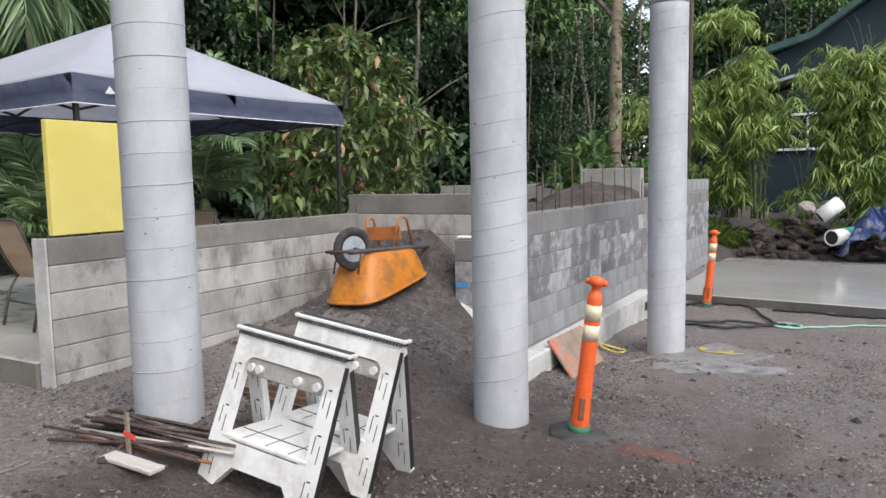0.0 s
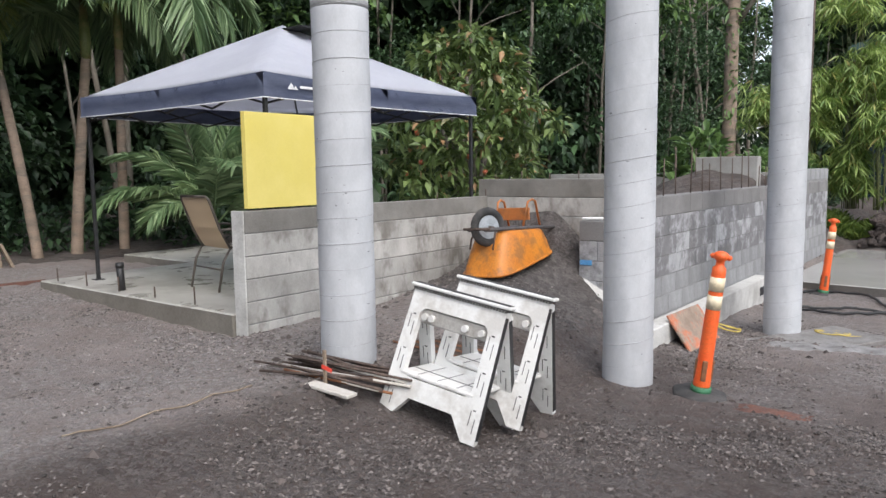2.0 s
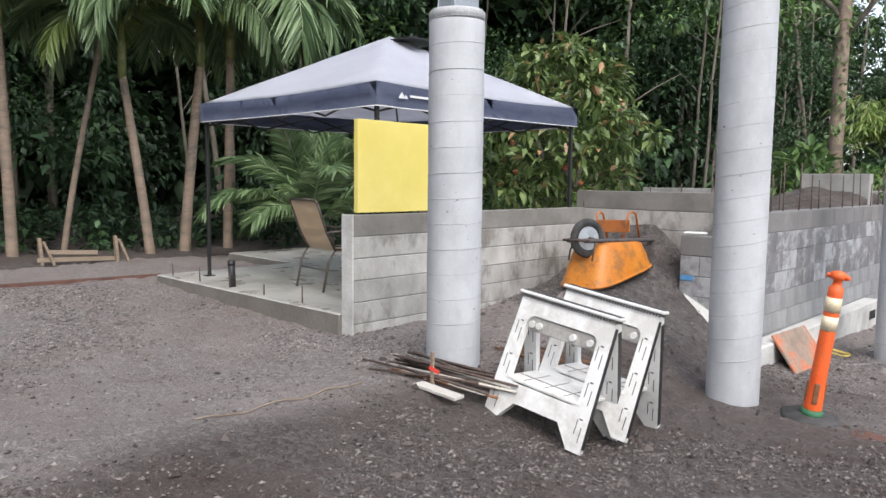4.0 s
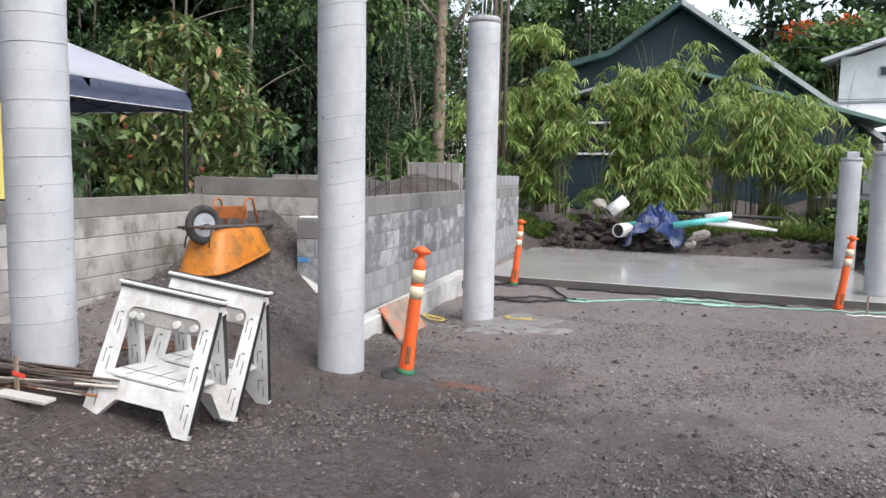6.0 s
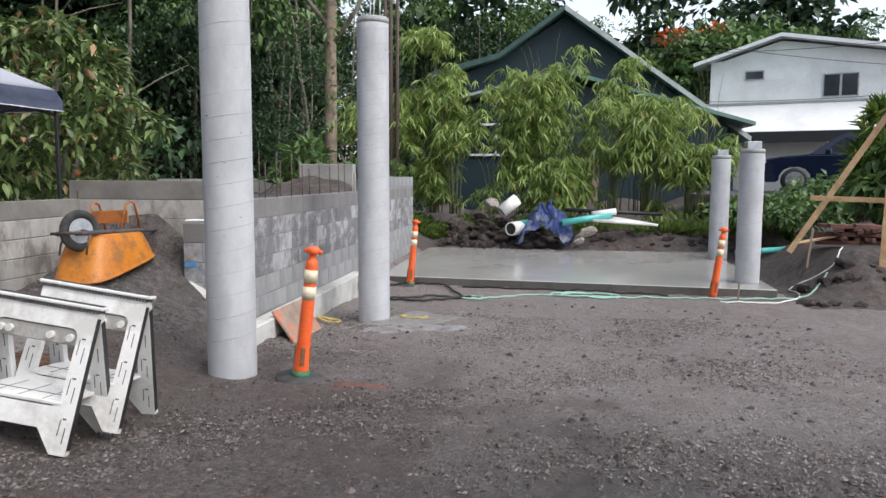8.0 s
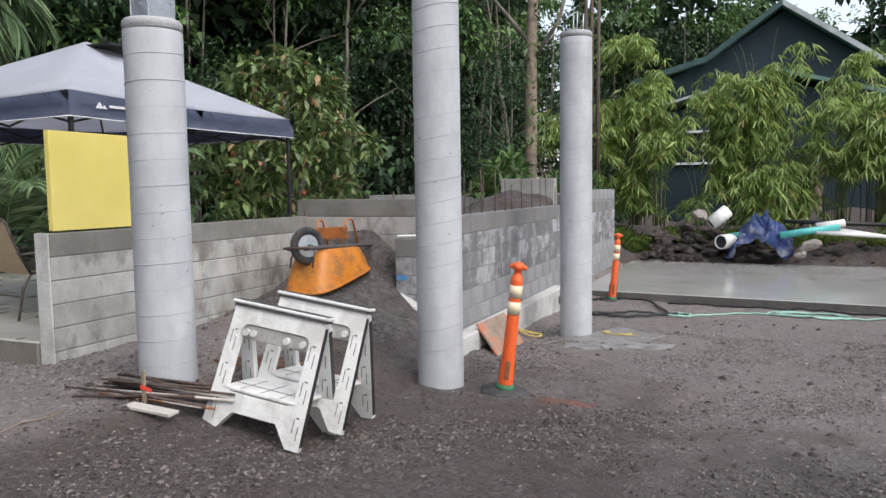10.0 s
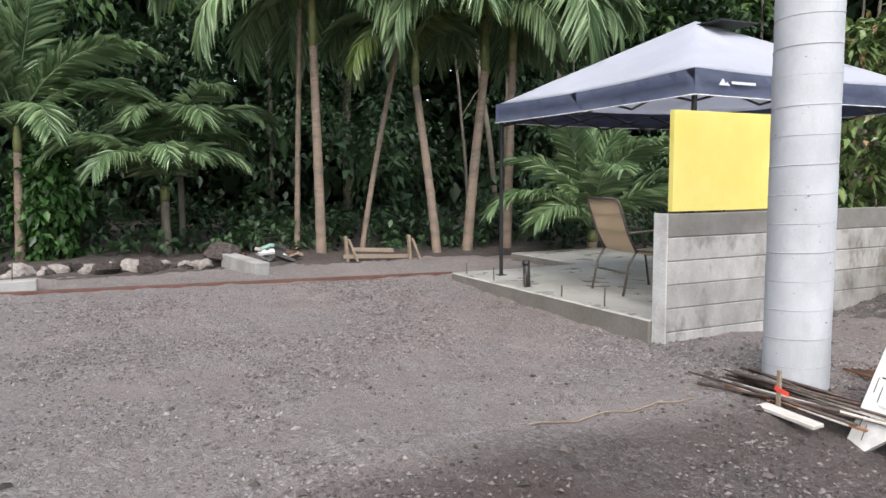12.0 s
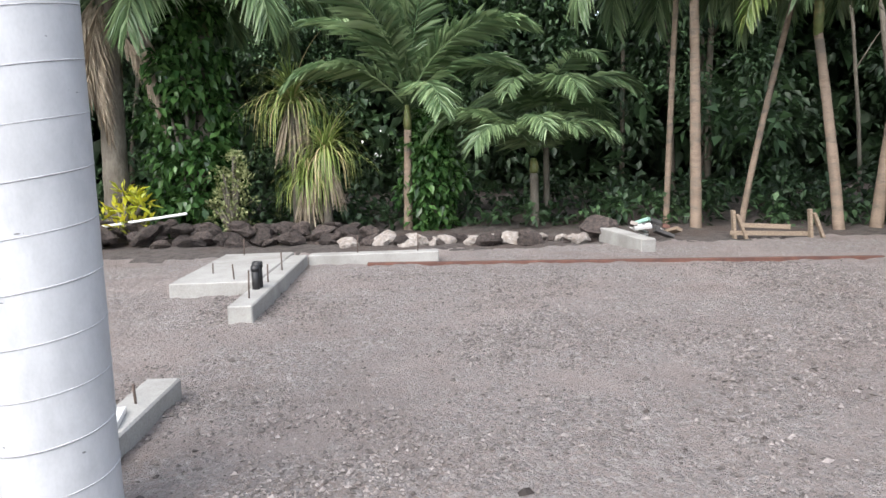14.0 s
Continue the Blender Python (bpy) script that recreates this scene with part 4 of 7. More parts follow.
# ---- canopy tent ----
def canopy():
    x0, x1, y0, y1, zt, zb, zp = -7.37, -4.42, 3.33, 6.28, 2.345, 2.15, 3.11
    ob = thing("canopy_tent", "white and navy pop-up canopy tent on black legs over the patio", "canopy", pose((x0 + x1) / 2, (y0 + y1) / 2, 0))
    h = (x1 - x0) / 2
    bm = bmesh.new()
    N = 24
    grid = {}
    for i in range(N + 1):
        for j in range(N + 1):
            u, v = i / N * 2 - 1, j / N * 2 - 1
            d = max(abs(u), abs(v))
            e = min(abs(u), abs(v)) / max(d, 1e-6)
            z = zp - (zp - zt) * d - 0.075 * (1 - e) * d * (1 - d) * 4 * 0.5 - 0.03 * (1 - e ** 2) * d ** 6
            z += 0.006 * noise.noise((u * 5, v * 5, 1))
            grid[i, j] = bm.verts.new((u * h, v * h, z))
    for i in range(N):
        for j in range(N):
            f = bm.faces.new((grid[i, j], grid[i + 1, j], grid[i + 1, j + 1], grid[i, j + 1]))
            f.smooth = True
    bmesh.ops.solidify(bm, geom=bm.faces[:], thickness=0.004)
    top = part("roof_fabric", bm, M_TENT_TOP, ob, "pale silver white roof fabric")
    for k in range(4):
        vb = bmesh.new()
        prev = None
        for i in range(31):
            u = i / 30 * 2 - 1
            sag = -0.03 * (1 - (u * u))
            o = 0.008 + 0.012 * noise.noise((u * 4, k * 5.0, 0))
            a = vb.verts.new((u * (h + 0.006), -h - 0.008, zt + sag + 0.006))
            b = vb.verts.new((u * (h + 0.012), -h - o, (zt + zb) / 2 + sag * 0.7))
            c = vb.verts.new((u * (h + 0.012), -h - o * 0.6 - 0.004, zb + sag * 0.3))
            if prev:
                vb.faces.new((prev[0], a, b, prev[1])).smooth = True
                vb.faces.new((prev[1], b, c, prev[2])).smooth = True
            prev = (a, b, c)
        bmesh.ops.solidify(vb, geom=vb.faces[:], thickness=0.004)
        bmesh.ops.rotate(vb, verts=vb.verts[:], cent=(0, 0, 0), matrix=Matrix.Rotation(radians(90 * k), 3, "Z"))
        val = part("valance", vb, M_TENT_BLUE, ob, "navy blue valance")
        hem = tubes(([((i / 12 * 2 - 1) * (h + 0.012), -h - 0.012, zb - 0.002 - 0.009 * (1 - (i / 6 - 1) ** 2)) for i in range(13)], 0.005))
        bmesh.ops.rotate(hem, verts=hem.verts[:], cent=(0, 0, 0), matrix=Matrix.Rotation(radians(90 * k), 3, "Z"))
        part("hem", hem, M_TRIM_WHITE, val, "white hem")
    # emblem: a plain white triangle with a bar, on the valance beside the front corner
    em = bmesh.new()
    for tri in (((0.0, 0.0), (0.085, 0.0), (0.04, 0.055)), ((0.07, 0.0), (0.115, 0.0), (0.085, 0.035))):
        em.faces.new([em.verts.new((h + 0.03, -h + 0.22 + a, zt - 0.12 + b)) for a, b in tri])
    part("emblem", em, M_TRIM_WHITE, top, "white triangular emblem")
    part("emblem_bar", bbox((h + 0.024, -h + 0.36, zt - 0.105), (h + 0.030, -h + 0.62, zt - 0.085)), M_TRIM_WHITE, top, "thin pale bar")
    part("vent_flap", bbox((0.05, -0.1, zp - 0.075), (0.42, 0.42, zp - 0.06), 0.0, Matrix.Translation((0.0, 0, 0)) ), M_BLACK, top, "dark roof vent")
    for cx, cy in ((-1, -1), (1, -1), (1, 1), (-1, 1)):
        x, y = cx * (h - 0.04), cy * (h - 0.04)
        leg = part("leg", bbox((x - 0.017, y - 0.017, 0.43), (x + 0.017, y + 0.017, zt - 0.02), 0.003), M_BLACK, ob, "black square leg")
        part("leg_foot", bbox((x - 0.05, y - 0.05, 0.428), (x + 0.05, y + 0.05, 0.437)), M_BLACK, leg)
        part("rafter", tubes(([(x, y, zt - 0.03), (0, 0, zp - 0.08)], 0.012)), M_BLACK, ob)
    for k in range(4):
        rot = Matrix.Rotation(radians(90 * k), 4, "Z")
        for a, b in (((-1, 0), (-0.5, 1)), ((-0.5, 1), (0, 0)), ((0, 0), (0.5, 1)), ((0.5, 1), (1, 0)), ((-1, 1), (-0.5, 0)), ((-0.5, 0), (0, 1)), ((0, 1), (0.5, 0)), ((0.5, 0), (1, 1))):
            p = [rot @ Vector((u * (h - 0.05), -h + 0.05, zt - 0.24 + 0.18 * v)) for u, v in (a, b)]
            part("truss_bar", tubes((p, 0.010)), M_BLACK, ob)
    return ob


canopy()

# ---- yellow foam board standing on the wall ----
board = thing("foam_board", "bright yellow rigid foam board standing on the block wall", "board")
part("panel", bbox((-4.42, 3.09, 1.262), (-4.37, 4.13, 2.02), 0.003), M_YELLOW, board)


# ---- patio chairs ----
def chair():
    ob = thing("patio_chair", "brown tubular patio chair with a tan sling seat", "chair", group="patio chairs")
    w = 0.27
    for sx in (-1, 1):
        side = part("side_frame", tubes(([(sx * w, -0.34, 0.0), (sx * w, -0.28, 0.30), (sx * w, -0.20, 0.44), (sx * w, 0.26, 0.40), (sx * w, 0.32, 0.0)], 0.0125)), M_CHAIR, ob)
        part("back_tube", tubes(([(sx * w, -0.20, 0.42), (sx * w, -0.30, 0.62), (sx * w, -0.40, 0.92), (sx * w * 0.9, -0.415, 0.955)], 0.0125)), M_CHAIR, ob)
        part("armrest", tubes(([(sx * (w + 0.02), -0.30, 0.62), (sx * (w + 0.03), 0.05, 0.64), (sx * (w + 0.03), 0.22, 0.62), (sx * w, 0.27, 0.40)], 0.014)), M_CHAIR, ob)
    part("top_tube", tubes(([(-w * 0.9, -0.415, 0.955), (w * 0.9, -0.415, 0.955)], 0.0125)), M_CHAIR, ob)
    part("stretcher", tubes(([(-w, -0.29, 0.22), (w, -0.29, 0.22)], 0.009)), M_CHAIR, ob)
    bm = bmesh.new()
    prev = None
    for y, z in ((0.26, 0.405), (0.1, 0.395), (-0.08, 0.395), (-0.19, 0.425), (-0.235, 0.50), (-0.30, 0.64), (-0.36, 0.81), (-0.408, 0.945)):
        a, b = bm.verts.new((-w * 0.97, y, z)), bm.verts.new((w * 0.97, y, z))
        if prev:
            bm.faces.new((prev[0], prev[1], b, a)).smooth = True
        prev = (a, b)
    bmesh.ops.solidify(bm, geom=bm.faces[:], thickness=0.005)
    part("sling", bm, M_SLING, ob, "tan woven sling")
    return ob


ch = chair()
ch.matrix_world = pose(-5.68, 3.92, 0.435, 0, 0, -7) @ Matrix.Diagonal((1, 1, 0.94, 1))
copy_thing(ch, pose(-5.3, 4.75, 0.435, 0, 0, 195))

# ---- pipes standing in the patio and footing ----
def stub_pipe(x, y, z, h, r, lean=0):
    ob = thing("stub_pipe", "black plastic drain pipe stub standing in concrete", "pipe", pose(x, y, z, 0, lean, 0), "pipe stubs")
    part("pipe", lathe([(r, -0.05), (r, h), (r * 0.8, h), (r * 0.8, h - 0.05)], 20), M_BLACK, ob)
    part("coupling", lathe([(r * 1.14, h - 0.05), (r * 1.14, h - 0.01)], 20), M_BLACK, ob)
    return ob


stub_pipe(-6.42, 3.13, 0.43, 0.27, 0.035, -4)
stub_pipe(-7.25, -2.98, 0.44, 0.24, 0.04)
stub_pipe(-7.16, -2.98, 0.44, 0.22, 0.034)


def rebar_stub(x, y, z, h, lean=0.0, group="rebar dowels"):
    ob = thing("rebar_dowel", "thin rusty steel rebar dowel standing up", "rebar", pose(x, y, z, lean, lean * 0.6, 0), group)
    part("bar", tubes(([(0, 0, -0.05), (0, 0, h)], 0.007), n=6), M_STEEL, ob)


rg = random.Random(5)
for x in np.arange(-7.6, -4.6, 0.62):
    rebar_stub(float(x), 3.07, 0.43, rg.uniform(0.10, 0.16), rg.uniform(-3, 3))
for x, y, z in ((-6.75, -2.95, 0.455), (-7.5, -2.95, 0.455), (-8.2, -2.95, 0.455), (-8.1, -3.6, 0.46), (-7.7, -3.3, 0.46), (-9.41, -2.3, 0.445), (-9.41, -1.6, 0.445), (-9.4, -3.6, 0.46), (-4.55, -3.02, 0.36)):
    rebar_stub(x, y, z, rg.uniform(0.10, 0.24), rg.uniform(-3, 3))
for k in range(16):
    rebar_stub(-2.45 + rg.uniform(-0.03, 0.03), 6.35 + 0.40 * k, 1.24, rg.uniform(0.30, 0.62), rg.uniform(-4, 4))
for k in range(9):
    rebar_stub(-3.3 + rg.uniform(-0.4, 0.5), 7.2 + 0.85 * k, 1.1, rg.uniform(0.4, 0.75), rg.uniform(-4, 4))
for x in (-4.3, -3.95, -3.6, -3.25, -2.9):
    rebar_stub(x, 6.5, 1.43, rg.uniform(0.05, 0.10), rg.uniform(-4, 4))
for y in (3.5, 4.5, 5.4):
    rebar_stub(-4.37, y + 1.0, 1.25, rg.uniform(0.04, 0.08), 2)


# ---- bundle of rusty bars and boards by the column ----
def steel_bundle():
    ob = thing("rebar_bundle", "bundle of rusty steel stakes lying on the gravel", "steel bars")
    r = random.Random(11)
    for k in range(26):
        a = radians(r.gauss(12, 4.5))
        cx, cy = -2.95 + r.uniform(-0.10, 0.10), 2.68 + r.uniform(-0.14, 0.14)
        l = r.uniform(0.34, 0.50)
        z = 0.275 + 0.0025 * k + r.uniform(0, 0.02)
        dz = r.uniform(-0.03, 0.02)
        part("bar", tubes(([(cx - l * math.cos(a), cy - l * math.sin(a), z + dz), (cx + l * math.cos(a), cy + l * math.sin(a), z - dz - 0.05)], r.uniform(0.006, 0.010)), n=6), M_PALE_BOARD if k % 7 == 3 else M_RUST if r.random() < 0.25 else M_STEEL, ob)
    return ob


steel_bundle()
plank = thing("timber_offcut", "pale dusty board lying on the gravel", "board")
part("board", bbox((-0.17, -0.045, 0), (0.17, 0.045, 0.02), 0.003), M_PALE_BOARD, plank)
plank.matrix_world = pose(-2.79, 2.42, 0.245, 0, 4, 3)
stake = thing("survey_stake", "small grey wooden stake with red ribbon", "stake", pose(-2.92, 2.50, 0.2))
part("stick", bbox((-0.012, -0.008, 0.0), (0.012, 0.008, 0.26), 0.002), M_WOOD, stake)
part("ribbon", bbox((-0.05, -0.012, 0.14), (0.04, -0.009, 0.165), 0.0, pose(0, 0, 0, 0, 12, 0)), M_PINK, stake, "red survey ribbon")
rb = thing("rebar_bundle", "rusty bars lying on a red board behind the sawhorses", "steel bars")
for k in range(9):
    part("bar", tubes(([(-3.2 + 0.03 * k, 3.45 + 0.03 * k, 0.29), (-2.6 + 0.02 * k, 3.50 + 0.04 * k, 0.24)], 0.009), n=6), M_STEEL if k % 3 else M_RUST, rb)


def blob_ground(name, x, y, sx, sy, z, material, label, category, seed=1, h=0.02, turn=0):
    bm = bmesh.new()
    bmesh.ops.create_grid(bm, x_segments=26, y_segments=22, size=1.0)
    for v in bm.verts:
        q = math.atan2(v.co.y, v.co.x)
        d = v.co.length
        edge = 0.75 + 0.28 * noise.noise((math.cos(q) * 1.6, math.sin(q) * 1.6, seed))
        k = max(-0.4, 1 - d / edge)
        p = Matrix.Rotation(radians(turn), 2) @ Vector((v.co.x * sx, v.co.y * sy))
        wx, wy = x + p.x, y + p.y
        v.co = Vector((wx, wy, ground_height(wx, wy) + h * min(1, k * 3) + 0.01 * noise.noise((wx * 7, wy * 7, seed)) * h * 20))
    return tagged(obj(name, bm, material, True), label, category, kind="stuff")


M_REDSOIL = mat("reddish_soil", (0.10, 0.06, 0.05), (0.20, 0.085, 0.06), 14, 0.95, 0.8, 60)
blob_ground("spilled_concrete", -0.95, 7.25, 0.8, 0.4, 0, M_CHALK, "pale spilled concrete dust round the column foot", "spill", 4, 0.012, 25)
blob_ground("red_soil_patch", -0.85, 4.55, 0.35, 0.16, 0, M_REDSOIL, "reddish soil scattered beside the traffic post", "soil", 8, 0.006)
tagged(obj("trim_column_footing", bbox((-0.35, -1.0, -0.25), (0.35, 1.0, 0.0), 0.01, pose(-1.28, 7.28, -0.222, 0.9, 0, -30)), M_SLABLET), "flat pale concrete footing round the column", "footing", kind="structure")
sheet = thing("plywood_offcut", "square board sprayed orange leaning on the footing", "board")
part("board", bbox((-0.01, -0.38, 0), (0.012, 0.38, 0.40), 0.003), M_SPRAY, sheet)
sheet.matrix_world = pose(-1.93, 6.62, -0.20, 0, -36, -3)

# ---- gravel pieces, scattered as one object ----
def scatter_stones():
    rng = np.random.default_rng(3)
    proto = []
    fs = np.array([(0, 2, 4), (2, 1, 4), (1, 3, 4), (3, 0, 4), (2, 0, 5), (1, 2, 5), (3, 1, 5), (0, 3, 5)])
    for k in range(9):
        vs = np.array([(1, 0, 0), (-1, 0, 0), (0, 1, 0), (0, -1, 0), (0, 0, 1), (0, 0, -1)], float) + rng.uniform(-0.35, 0.35, (6, 3))
        proto.append((vs * np.array([1, rng.uniform(0.5, 0.9), rng.uniform(0.35, 0.65)]), fs))
    sets = {True: ([], []), False: ([], [])}
    n = 250000
    xs, ys = rng.uniform(-8.5, 3.5, n), rng.uniform(-3.4, 8.5, n)
    for x, y in zip(xs, ys):
        dens = 0.22 + 2.4 * noise.noise((x * 0.8, y * 0.8, 7.0)) + 0.8 * noise.noise((x * 3.0, y * 3.0, 2.0))
        if rng.random() > min(1.0, max(0.07, dens)) or (x < -4.46 and y > 2.95) or (-4.5 < x < -2.1 and y > 6.2):
            continue
        vs, fs = proto[rng.integers(9)]
        s = 0.0065 + 0.014 * rng.random() ** 2.5 + (0.012 if rng.random() < 0.006 else 0)
        a = rng.uniform(0, 6.28)
        c, q = math.cos(a), math.sin(a)
        p = vs * s
        p = np.stack([p[:, 0] * c - p[:, 1] * q + x, p[:, 0] * q + p[:, 1] * c + y, p[:, 2] + ground_height(x, y) + s * 0.2], axis=1)
        V, F = sets[x + 0.3 * noise.noise((x * 2, y * 2, 3.0)) < -3.1 or y + 0.9 * x > 4.6]
        F.append(fs + 6 * len(V))
        V.append(p)
    for pale, (V, F) in sets.items():
        me = bpy.data.meshes.new("gravel_stones")
        me.from_pydata(np.concatenate(V).tolist(), [], np.concatenate(F).tolist())
        me.materials.append(M_STONE_PALE if pale else M_STONE)
        tagged(new("gravel_stones", me), "loose pale grey crushed stone on the level pad" if pale else "loose dark crushed stones on the churned yard", "gravel", kind="stuff")


scatter_stones()


def scatter_clods():
    """Loose dark clods and larger stones over the churned part of the yard."""
    r = random.Random(19)
    V, F = [], []
    for k in range(3200):
        x, y = r.uniform(-4.5, 3.6), r.uniform(-1.5, 9.6)
        if noise.noise((x * 0.9, y * 0.9, 4.0)) + r.uniform(-0.35, 0.35) < -0.05:
            continue
        if (x < -2.1 and y > 5.5) or (x < -3.2 and r.random() < 0.6):
            continue
        s = 0.008 + 0.030 * r.random() ** 3.5
        z = ground_height(x, y)
        b = len(V)
        q = r.uniform(0, 6.28)
        for i in range(6):
            a = q + i * 1.047
            V.append((x + s * r.uniform(0.7, 1.3) * math.cos(a), y + s * r.uniform(0.7, 1.3) * math.sin(a), z + r.uniform(-0.2, 0.35) * s))
        V.append((x + r.uniform(-0.3, 0.3) * s, y + r.uniform(-0.3, 0.3) * s, z + s * r.uniform(0.6, 1.0)))
        F += [(b + i, b + (i + 1) % 6, b + 6) for i in range(6)]
    me = bpy.data.meshes.new("soil_clods")
    me.from_pydata(V, [], F)
    me.materials.append(M_CLOD)
    tagged(new("soil_clods", me), "loose dark clods of soil on the yard", "soil", kind="stuff")


M_CLOD = leaf_mat("soil_clod", (0.025, 0.019, 0.017), (0.13, 0.105, 0.095), 0.9, thin=0.0)
scatter_clods()


# ---- lines on the ground ----
def laid(name, pts, r, material, label, category, h=0.0):
    """A hose or cord that lies on the ground through the given plan points."""
    dense = []
    for (x0, y0), (x1, y1) in zip(pts, pts[1:]):
        n = max(2, int(math.hypot(x1 - x0, y1 - y0) / 0.06))
        dense += [(x0 + (x1 - x0) * k / n, y0 + (y1 - y0) * k / n) for k in range(n)]
    sm = []
    for i in range(len(dense)):
        a = dense[max(0, i - 3):i + 4]
        x, y = sum(p[0] for p in a) / len(a), sum(p[1] for p in a) / len(a)
        sm.append((x, y, ground_height(x, y) + r + h + 0.008 * (0.5 + 0.5 * noise.noise((x * 3, y * 3, r * 90)))))
    ob = thing(name, label, category)
    part("tube", tube(bmesh.new(), sm, r, 6), material, ob)
    return ob


def coil(cx, cy, rx, ry, turns, seed):
    r = random.Random(seed)
    out = []
    for k in range(int(turns * 14)):
        q = 2 * math.pi * k / 14
        w = 1 + 0.22 * math.sin(k * 0.37 + seed) + r.uniform(-0.04, 0.04)
        out.append((cx + rx * w * math.cos(q), cy + ry * w * math.sin(q)))
    return out


laid("garden_hose", [(-0.75, 9.95)] + coil(-0.55, 10.05, 0.19, 0.2, 2, 1) + [(0.3, 10.45)] + coil(1.15, 10.5, 0.5, 0.2, 3, 2) + [(2.2, 10.6), (3.6, 10.62), (4.4, 10.7), (5.0, 11.4)], 0.014, M_HOSE, "pale green garden hose lying along the concrete pad", "hose")
laid("drain_hose", [(-2.1, 10.75), (-1.75, 11.25), (-1.15, 11.2), (-0.9, 10.6), (-0.6, 10.0), (-1.2, 9.4), (-1.9, 9.6), (-1.4, 9.9), (-0.4, 10.15)], 0.018, M_BLACK, "black rubber hose looped on the gravel", "hose", 0.01)
laid("drain_hose", [(-0.9, 11.2), (0.5, 11.05), (1.6, 10.95), (2.6, 10.85)], 0.016, M_BLACK, "black cable lying in front of the pad", "cable")
laid("extension_cord", [(3.0, 10.3), (3.9, 10.3), (4.4, 10.8), (4.4, 11.6), (5.0, 11.3), (5.4, 12.0)], 0.012, M_PVC, "pale cord running onto the soil heap", "cord")
laid("extension_cord", coil(-2.0, 7.55, 0.14, 0.12, 3, 3) + [(-1.75, 7.45)], 0.008, M_CORD, "yellow extension cord coiled by the column", "cord", 0.03)
laid("extension_cord", [(-1.3, 7.95)] + coil(-1.0, 7.95, 0.18, 0.13, 2, 5) + [(-0.4, 8.1)], 0.007, M_CORD, "yellow cord loosely coiled on pale concrete", "cord", 0.03)
laid("string_line", [(-3.19, 0.95), (-3.22, 1.6), (-3.24, 2.35)], 0.0045, M_WOOD, "thin pale batten lying on the gravel", "batten")


def simple(name, lo, hi, material, label, category, m, group="", partname="board", bevel=0.003):
    ob = thing(name, label, category, m, group)
    part(partname, bbox(lo, hi, bevel), material, ob)
    return ob


def between(a, b):
    a, b = Vector(a), Vector(b)
    d = b - a
    return Matrix.Translation(a) @ d.to_track_quat("X", "Z").to_matrix().to_4x4(), d.length


# the long board across the pad's far side
m, l = between((-9.2, -2.17, 0.34), (-8.42, 3.3, 0.34))
simple("timber_board", (0, -0.03, -0.05), (l, 0.03, 0.015), M_REDWOOD, "long reddish brown board lying on the gravel", "board", m)
simple("concrete_offcut", (0, -0.1, -0.1), (1.05, 0.1, 0.10), M_CONCRETE, "loose pale concrete curb piece lying on soil", "concrete piece", pose(-10.55, 0.9, 0.43, 0, 3, 14), "", "piece", 0.01)
for k, (x, y, a, ln) in enumerate(((-10.5, 2.62, 0, 0.42), (-10.3, 3.55, 0, 0.42))):
    simple("wooden_stake", (-0.035, -0.02, -0.1), (0.035, 0.02, ln), M_WOOD, "short pale wooden stake driven into the soil", "stake", pose(x, y, 0.28, 4, 0, a), "batter stakes", "stick")
    simple("wooden_stake", (-0.03, -0.018, 0), (0.03, 0.018, 0.42), M_WOOD, "pale wooden brace leaning on a stake", "stake", pose(x + 0.05, y + 0.16, 0.26, 22, 0, a), "batter stakes", "stick")
for z, y0, y1 in ((0.40, 2.55, 3.6), (0.50, 2.7, 3.3)):
    m, l = between((-10.48, y0, z), (-10.36, y1, z - 0.03))
    simple("timber_board", (0, -0.012, -0.03), (l, 0.012, 0.03), M_WOOD, "grey weathered board between two stakes", "board", m)
rj = random.Random(8)
for k in range(12):
    simple("scrap_piece", (-0.13, -0.05, -0.02), (rj.uniform(0.02, 0.16), 0.05, 0.03), rj.choice((M_WOOD, M_PALE_ROCK, M_REDWOOD, M_PVC, M_RUBBER, M_HOSE)), "small scrap of building waste on the soil", "scrap", pose(-10.95 + rj.uniform(-0.35, 0.3), 1.65 + rj.uniform(-0.5, 0.5), 0.42 + rj.uniform(-0.05, 0.12), rj.uniform(-25, 25), rj.uniform(-25, 25), rj.uniform(0, 180)), "scraps", "piece", 0.005)
m, l = between((-12.1, -6.8, 0.56), (-11.75, -4.95, 0.80))
simple("pvc_pipe", (0, -0.02, -0.02), (l, 0.02, 0.02), M_PVC, "thin white pipe resting on lava rocks", "pipe", m, "", "tube", 0.012)
stake2 = thing("survey_stake", "tiny wooden stake with red ribbon in the gravel", "stake", pose(-3.1, -1.35, 0.2))
part("stick", bbox((-0.008, -0.008, 0.0), (0.008, 0.008, 0.12)), M_WOOD, stake2)
part("ribbon", bbox((-0.04, -0.01, 0.09), (0.04, 0.01, 0.115), 0.004), M_PINK, stake2, "red ribbon")
simple("concrete_offcut", (-0.12, -0.04, 0), (0.12, 0.04, 0.03), M_PVC, "pale offcut lying on the footing", "offcut", pose(-4.3, -3.03, 0.36, 0, 0, 12), "", "piece")

# ---- rocks ----
ROCKS = [rock_mesh("rock", k, 1.0, M_LAVA) for k in range(5)]
PALE = [rock_mesh("rock", k + 9, 1.0, M_PALE_ROCK) for k in range(4)]


